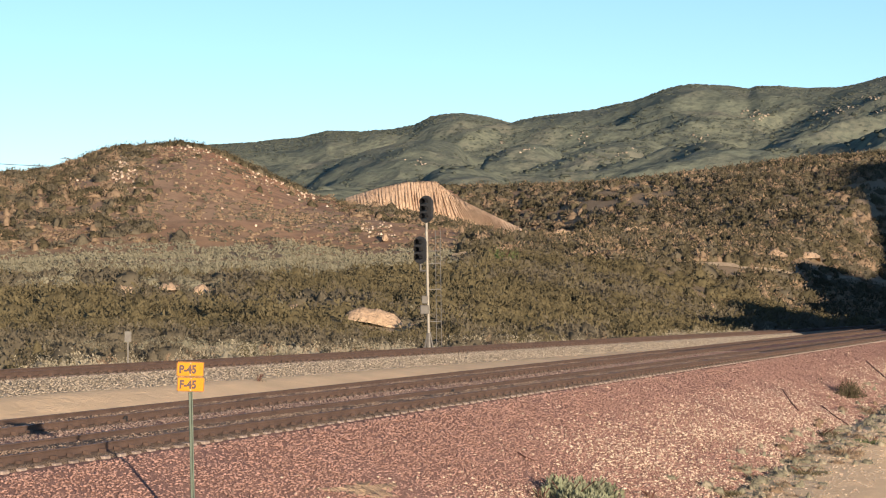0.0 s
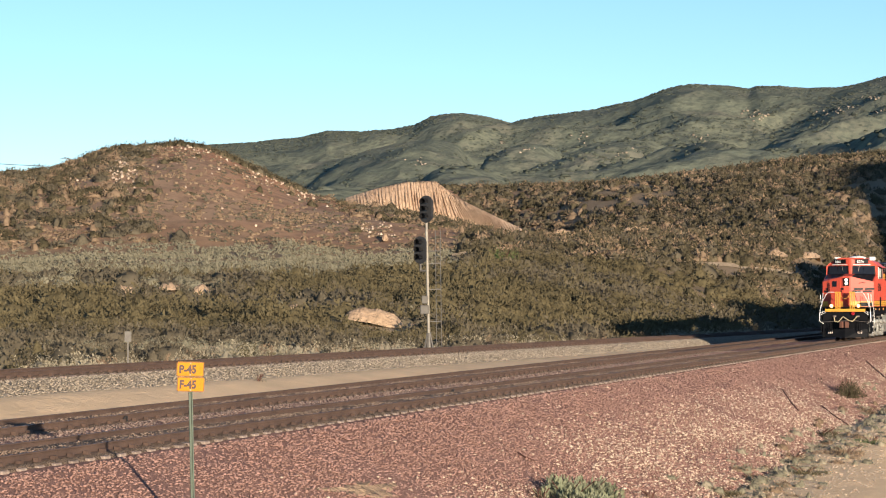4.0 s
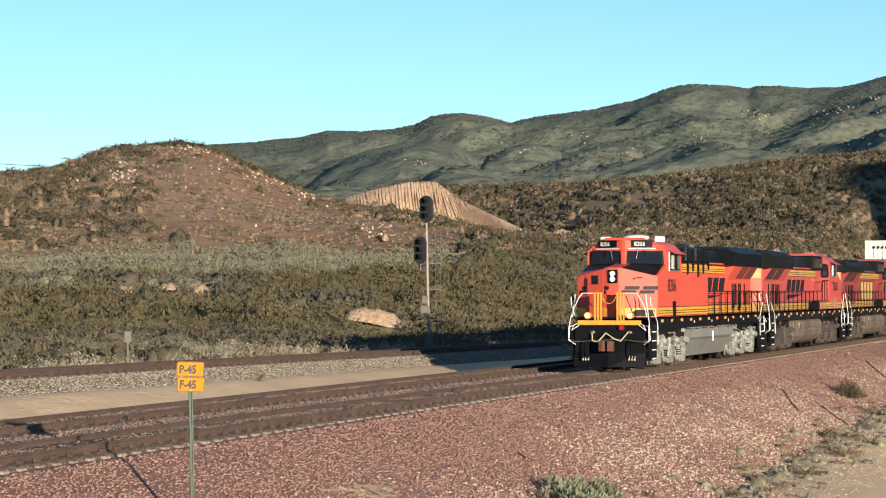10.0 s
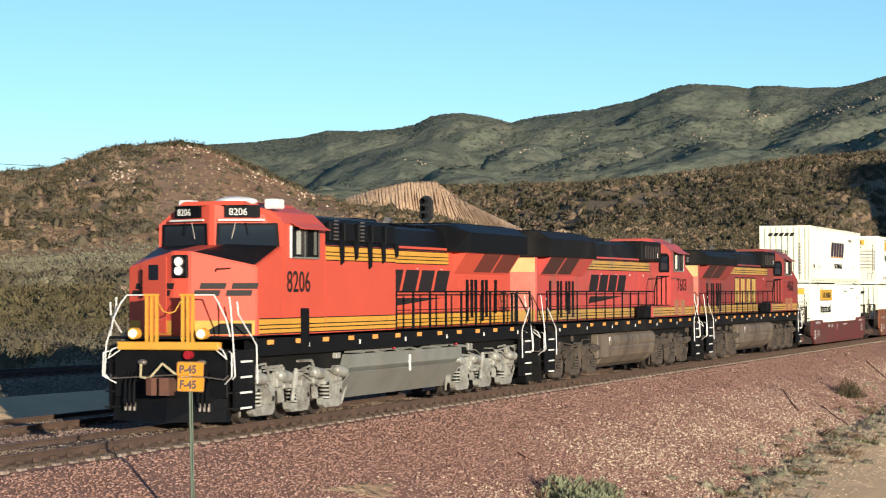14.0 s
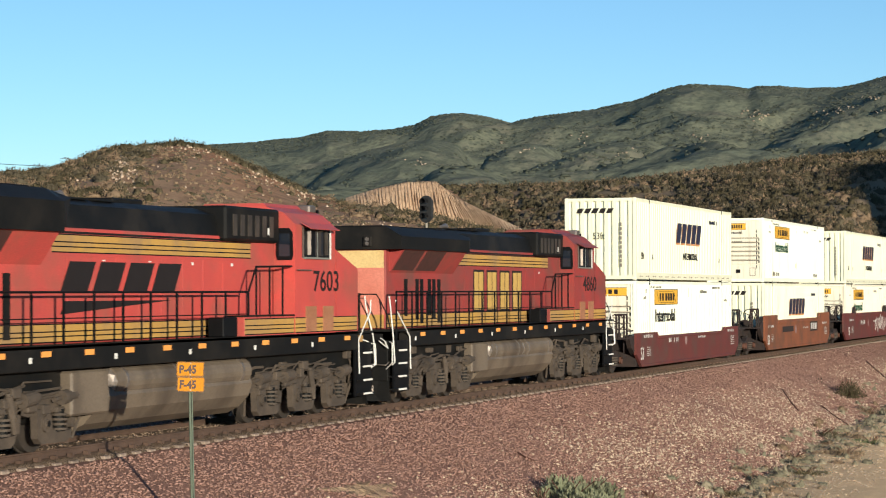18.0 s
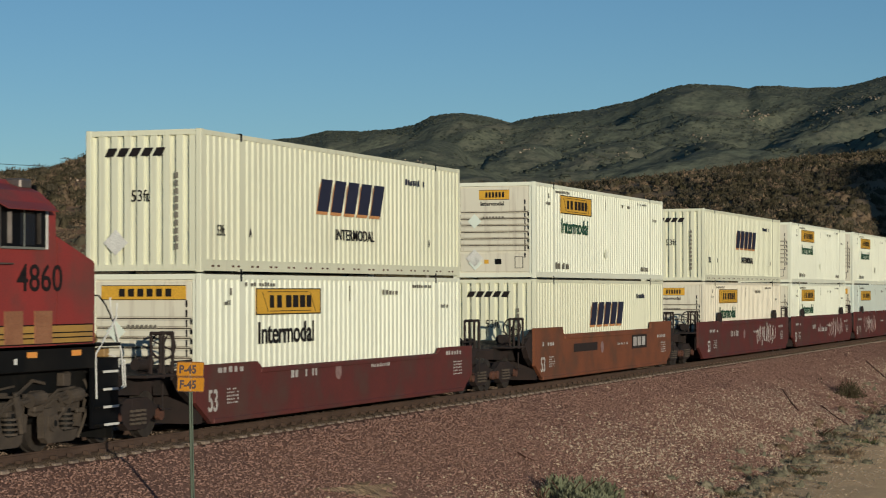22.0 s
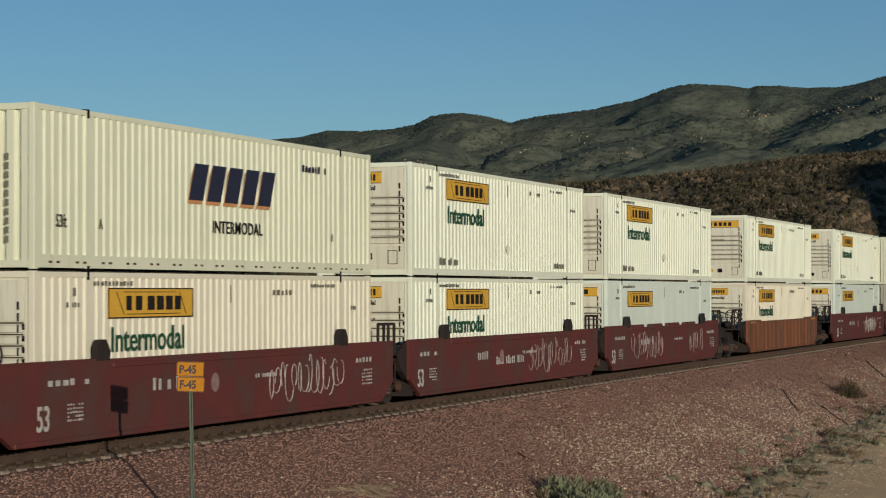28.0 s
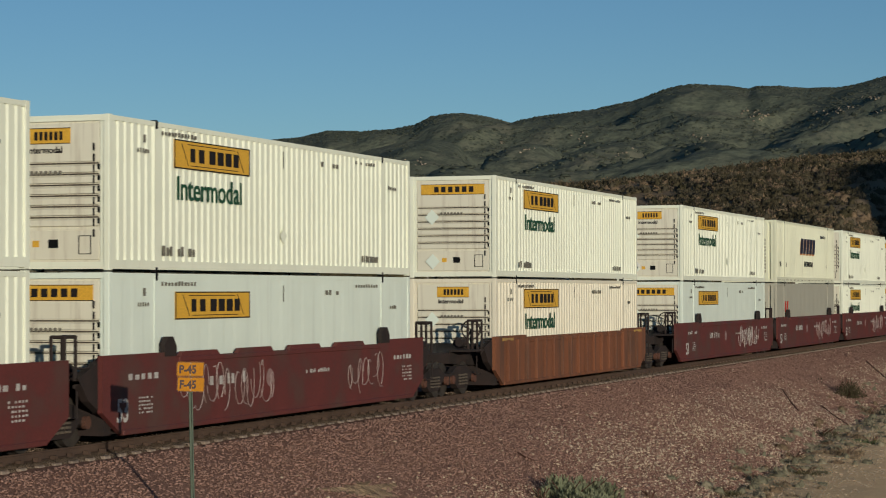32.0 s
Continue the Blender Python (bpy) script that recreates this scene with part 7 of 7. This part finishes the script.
def marker_post(x, y):
    z = float(land(np.array([x]), np.array([y]))[0])
    s = thing("track_marker", "small pale square sign on a thin whitish post", "sign")
    s.matrix_basis = pose(x, y, z, 0, 0, -62)
    part("post", box(B(), -0.03, 0.03, -0.02, 0.02, -0.3, 1.5 - z, 0.006), M["ladder_grey"], s)
    plate = part("plate", prism(B(), rounded(0.23, 0.36, 0.03), "y", -0.06, -0.04), M["ladder_grey"], s)
    plate.matrix_basis = pose(0, 0, 1.3 - z)


marker_post(69.2, 15.0)


def signal_mast(x, y):
    z0 = -0.1
    s = thing("railway_signal", "silver signal mast with two black hooded heads and a ladder", "signal")
    s.matrix_basis = pose(x, y, z0, 0, 0, 19 - 90)      # local x to the right as seen from the eye
    part("mast", cyl(B(), (0, 0, 0.5), (-0.12, 0, 7.0), 0.07, 14), M["mast_silver"], s)
    part("mast_base", cyl(B(), (0, 0, 0.0), (0, 0, 0.95), 0.22, 14, 0.11), M["ladder_grey"], s)
    for k in range(4):
        a = radians(45 + 90 * k)
        part("base_leg", tube(B(), [(0.08 * math.cos(a), 0.08 * math.sin(a), 0.95), (0.42 * math.cos(a), 0.42 * math.sin(a), -0.3)], 0.045, 6), M["ladder_grey"], s)
    part("foundation", box(B(), -0.5, 0.5, -0.5, 0.5, -0.6, 0.02, 0.03), M["tie"], s)
    part("relay_box", box(B(), -0.42, 0.0, -0.25, 0.1, 1.85, 2.3, 0.03), M["ladder_grey"], s, "small grey box")
    part("relay_box", box(B(), -0.34, -0.05, -0.2, 0.1, 2.35, 2.75, 0.03), M["ladder_grey"], s)
    # ladder
    for xx in (0.38, 0.62):
        part("ladder_rail", cyl(B(), (xx, 0.1, -0.1), (xx - 0.06, 0.1, 5.9), 0.018, 6), M["ladder_grey"], s)
    for k in range(18):
        part("ladder_rung", cyl(B(), (0.38 - 0.003 * k, 0.1, 0.2 + k * 0.32), (0.62 - 0.003 * k, 0.1, 0.2 + k * 0.32), 0.012, 5), M["ladder_grey"], s)
    for z in (1.5, 3.05, 4.3, 4.9):
        part("ladder_bracket", tube(B(), [(0, 0, z), (0.6, 0.1, z)], 0.024, 6), M["ladder_grey"], s)
    for cx, zc in ((-0.12, 6.92), (-0.40, 4.95)):
        head = part("signal_head", prism(B(), rounded(0.66, 1.32, 0.32, 7), "y", -0.05, 0.05), M["signal_black"], s, "black oval signal head with hoods")
        head.matrix_basis = pose(cx, -0.1, zc, 0, 0, -32)
        part("head_housing", prism(B(), rounded(0.40, 1.05, 0.18, 5), "y", 0.05, 0.34), M["signal_black"], head)
        for k in range(3):
            zl = 0.36 - 0.36 * k
            hood = B()
            for j in range(9):
                a0, a1 = radians(-20 + 220 * j / 9), radians(-20 + 220 * (j + 1) / 9)
                ring = [(0.17 * math.cos(a0), -0.05, zl + 0.17 * math.sin(a0)), (0.17 * math.cos(a1), -0.05, zl + 0.17 * math.sin(a1)), (0.165 * math.cos(a1), -0.36, zl + 0.16 * math.sin(a1)), (0.165 * math.cos(a0), -0.36, zl + 0.16 * math.sin(a0))]
                hood.faces.new([hood.verts.new(p) for p in ring])
            bmesh.ops.solidify(hood, geom=hood.faces[:], thickness=0.012)
            part("hood", hood, M["signal_black"], head)
            part("lens", cyl(B(), (0, -0.056, zl), (0, -0.05, zl), 0.12, 16), M["dark_glass"], head)
    part("head_bracket", tube(B(), [(-0.40, 0.15, 4.4), (-0.40, 0.1, 3.95), (-0.05, 0, 3.95)], 0.05, 8), M["ladder_grey"], s)
    part("head_bracket", tube(B(), [(-0.40, 0.1, 5.4), (-0.08, 0, 5.4)], 0.04, 8), M["ladder_grey"], s)


signal_mast(101.6, 15.5)


# ---- near plants, cables and sticks ----
def plant(name, label, x, y, z, rad, hgt, leaves, material, seed, leaf=0.12):
    rng = np.random.default_rng(seed)
    t = thing(name, label, "shrub")
    t.matrix_basis = pose(x, y, z)
    n = 9
    cx, cy = rng.normal(0, rad * 0.45, n), rng.normal(0, rad * 0.45, n)
    v = foliage(cx, cy, np.full(n, -0.05), np.full(n, rad * 0.6), hgt * rng.uniform(0.6, 1.0, n), leaves // n, leaf, rng, 0.6, 0.28)
    ob = new("leaves", fast_mesh("leaves", v, np.arange(len(v)).reshape(-1, 3), M[material]))
    ob.parent = t
    for k in range(7):
        a = rng.uniform(0, 6.28)
        part("stem", tube(B(), [(0, 0, -0.2), (rad * 0.3 * math.cos(a), rad * 0.3 * math.sin(a), hgt * 0.45), (rad * 0.6 * math.cos(a + .3), rad * 0.6 * math.sin(a + .3), hgt * 0.85)], 0.012, 5), M["rust"], t)
    return t


def on_bed(px, py):
    """A place on the near slope along a line of sight."""
    q, t = bearing(px), rise(py)
    r = np.geomspace(25, 200, 4000)
    x, y = polar(np.full_like(r, q), r)
    g = np.where(y > -8.2, bed_height(x, y), land(x, y))
    i = np.nonzero(g > EYE[2] + r * t)[0][0]
    return float(x[i]), float(y[i]), float(g[i])


for name, label, px, py, rad, hgt, leaves, mat, sd in (
        ("sage_bush", "grey-green sage bush growing on the stone slope", 1018, 893, 1.45, 0.72, 9000, "sage_green", 1),
        ("weed", "small green weed among the stones", 955, 884, 0.35, 0.3, 500, "dark_scrub", 2),
        ("dry_bush", "dry dark bush on the stone slope", 1500, 700, 0.9, 0.95, 2200, "dark_scrub", 3),
        ("dry_weed", "dry tan weed at the foot of the slope", 1150, 882, 0.4, 0.25, 500, "dry_scrub", 4),
        ("green_weed", "low green weed at the foot of the slope", 1275, 872, 0.55, 0.22, 700, "olive_scrub", 5),
        ("dry_weed", "dry tan weed at the foot of the slope", 1400, 812, 0.8, 0.3, 900, "dry_scrub", 6),
        ("green_weed", "low green weed at the foot of the slope", 1420, 836, 0.7, 0.26, 900, "olive_scrub", 7),
        ("dry_weed", "dry tan weed beside the sandy path", 1495, 800, 0.9, 0.3, 1000, "dry_scrub", 8),
        ("green_weed", "low green weed beside the sandy path", 1540, 782, 0.5, 0.3, 700, "green_scrub", 9),
        ("dry_weed", "dry tan weed at the foot of the slope", 1455, 770, 0.7, 0.35, 700, "dark_scrub", 10),
        ("dry_weed", "dry tan weed at the foot of the slope", 1535, 730, 0.8, 0.4, 700, "dry_scrub", 11),
        ("dry_weed", "dry tan weed at the foot of the slope", 1330, 850, 0.5, 0.22, 500, "dry_scrub", 12),
        ("weed", "small dry weed by the ditch", 457, 690, 0.3, 0.25, 300, "dark_scrub", 13)):
    if name == "weed" and sd == 13:
        x, y = polar(bearing(px), 74.0)
        x, y, z = float(x), float(y), float(land(np.array([x]), np.array([y]))[0])
    else:
        x, y, z = on_bed(px, py)
    plant(name, label, x, y, z, rad, hgt, leaves, mat, sd)


r = meet(bearing(893), rise(466))
x, y = polar(bearing(893), r)
plant("green_bush", "small bright green bush on the valley floor", float(x), float(y), float(land(np.array([x]), np.array([y]))[0]), 1.3, 2.4, 1600, "green_scrub", 21)


def toe_weeds():
    """Ragged weeds where the stone slope meets the sand."""
    rng = np.random.default_rng(77)
    xs, ys, zs = [], [], []
    yy = np.linspace(-3.6, -8.2, 120)
    for x in np.sort(rng.uniform(36, 125, 520)):
        gap = land(np.full_like(yy, x), yy) - bed_height(0, yy)
        hit = np.nonzero(gap > 0)[0]
        if len(hit):
            y = yy[hit[0]] + rng.normal(-0.5, 0.8)
            xs.append(x), ys.append(y)
            zs.append(max(float(land(np.array([x]), np.array([y]))[0]), float(bed_height(0, np.array(y)))))
    x, y, z = np.array(xs), np.array(ys), np.array(zs)
    m = rng.uniform(0, 1, len(x))
    for lo, hi, name, mat, label in ((0, .4, "toe_weeds", "sage_pale", "dry tan weeds along the foot of the slope"), (.4, .75, "toe_grass", "sage", "olive weeds along the foot of the slope"), (.75, 1, "toe_brush", "dry_scrub", "dry brown twiggy weeds along the foot of the slope")):
        k = (m >= lo) & (m < hi)
        shrub_field(name, label, x[k], y[k], vary(rng, k.sum(), .12, .42, 1.5), vary(rng, k.sum(), .08, .34, 1.4), 150, .10, mat, rng, z=z[k] - 0.03)


toe_weeds()


def stick(name, label, points, r, material="signal_black"):
    t = thing(name, label, "cable" if name == "cable" else "stick")
    o = Vector(points[0])
    t.matrix_basis = Matrix.Translation(o)
    part("strand" if name == "cable" else "wood", tube(B(), [Vector(p) - o for p in points], r, 6), M[material], t)


def lying(pts, lift=0.03):
    out = []
    for a, b in pts:
        x, y, z = on_bed(a, b)
        out.append((x, y, z + lift))
    return out


stick("branch", "dead dark branch on the stone slope", lying([(1383, 690), (1398, 712), (1412, 728)]), 0.03, "rust")
stick("branch", "dead dark branch on the stone slope", lying([(1532, 640), (1550, 656), (1575, 676)]), 0.03, "rust")
stick("branch", "dead dark branch at the foot of the slope", lying([(1452, 718), (1478, 738), (1500, 752)]), 0.03, "rust")
stick("branch", "short dead branch on the stone slope", lying([(915, 803), (930, 812), (945, 818)]), 0.025, "rust")

# pale bare patch on the slope
def bare_patch():
    x, y, z = on_bed(645, 866)
    rng = np.random.default_rng(3)
    bm = B()
    ring = []
    for k in range(22):
        a = 2 * math.pi * k / 22
        rr = 1 + 0.35 * rng.normal()
        px, py = x + 1.15 * rr * math.cos(a) * 1.0, y + 0.42 * rr * math.sin(a)
        ring.append((px, py, float(bed_height(0, np.array(py))) + 0.01))
    c = bm.verts.new((x, y, z + 0.07))
    vs = [bm.verts.new(p) for p in ring]
    for k in range(22):
        bm.faces.new((c, vs[k], vs[(k + 1) % 22]))
    me = bpy.data.meshes.new("sand_patch")
    bm.to_mesh(me)
    bm.free()
    me.materials.append(M["bare_sand"])
    tagged(new("sand_patch", me), "pale bare sand showing through the stones", "sand", kind="structure")


bare_patch()


def power_line():
    t = thing("power_line", "thin dark overhead wire sagging towards the hill", "wire")
    pts = []
    for k in range(13):
        f = k / 12
        q = -16.0 + f * 6.6
        r = 330 + 95 * f
        x, y = polar(q, r)
        pts.append(Vector((float(x), float(y), EYE[2] + r * (0.0705 - 0.0145 * f - 0.004 * math.sin(math.pi * f)))))
    t.matrix_basis = Matrix.Translation(pts[0])
    part("wire", tube(B(), [p - pts[0] for p in pts], 0.055, 5), M["signal_black"], t)
    for p in (pts[0],):
        g = float(land(np.array([p.x]), np.array([p.y]))[0])
        part("pole", cyl(B(), (0, 0, g - p.z - 1), (0, 0, 0.6), 0.16, 10, 0.12), M["rust"], t)


power_line()


# ---- ties and clips ----
def ties(parent, path, x0, x1, step, lift=flat, clip=True):
    bm = box(B(), -0.13, 0.13, -1.30, 1.30, -0.40, -0.185, 0.02)
    me = bpy.data.meshes.new("tie")
    bm.to_mesh(me)
    bm.free()
    me.materials.append(M["tie"])
    clips = B()
    rnd = random.Random(int(x0 * 10 + x1))
    x = x0
    while x < x1:
        slope = path(x + 0.5) - path(x - 0.5)
        ob = new("tie", me)
        ob.parent = parent
        ob.matrix_basis = pose(x, path(x), lift(x), 0, 0, math.degrees(math.atan(slope)) + rnd.uniform(-0.4, 0.4))
        if clip:
            h = math.hypot(1, slope)
            for o in (-0.86, -0.65, 0.65, 0.86):
                cx, cy = x - slope / h * o, path(x) + o / h
                box(clips, cx - 0.055, cx + 0.055, cy - 0.05, cy + 0.05, lift(x) - 0.19, lift(x) - 0.105)
        x += step
    if clip:
        c = part("rail_clips", clips, M["rail"], parent)
        tagged(c, kind="stuff")


ties(near_track, lambda x: 0.0, 27.0, 190.0, 0.61)
ties(middle_track, lambda x: 4.15, 34.0, 180.0, 0.61)
ties(far_track, lambda x: float(track3(x)), 48.0, 190.0, 0.61, lambda x: float(grade3(x)))

# bond wires looped at the rail joints
for y, xs in ((0.755, (62.0,)), (3.395, (46.4,))):
    for x in xs:
        part("bond_wire", tube(B(), [(x - 0.1, y - 0.05, -0.16), (x - 0.06, y - 0.09, -0.06), (x + 0.05, y - 0.09, -0.05), (x + 0.1, y - 0.06, -0.17)], 0.02, 5), M["signal_black"], near_track if y < 2 else middle_track)


def motions():
    """Everything that moves: the train's vehicles and loads, and their wheels."""
    for ob, u, z, turn in RIDERS:
        ride(ob, u, 0.0, z, turn)
    steps = 480
    for ob, x, r, sense in ROLLERS:
        per = math.degrees(SPEED * SECONDS / steps / r)
        walk(ob, [(SECONDS * k / steps, pose(x, 0, r, 0, sense * per * k, 0)) for k in range(steps + 1)])


motions()
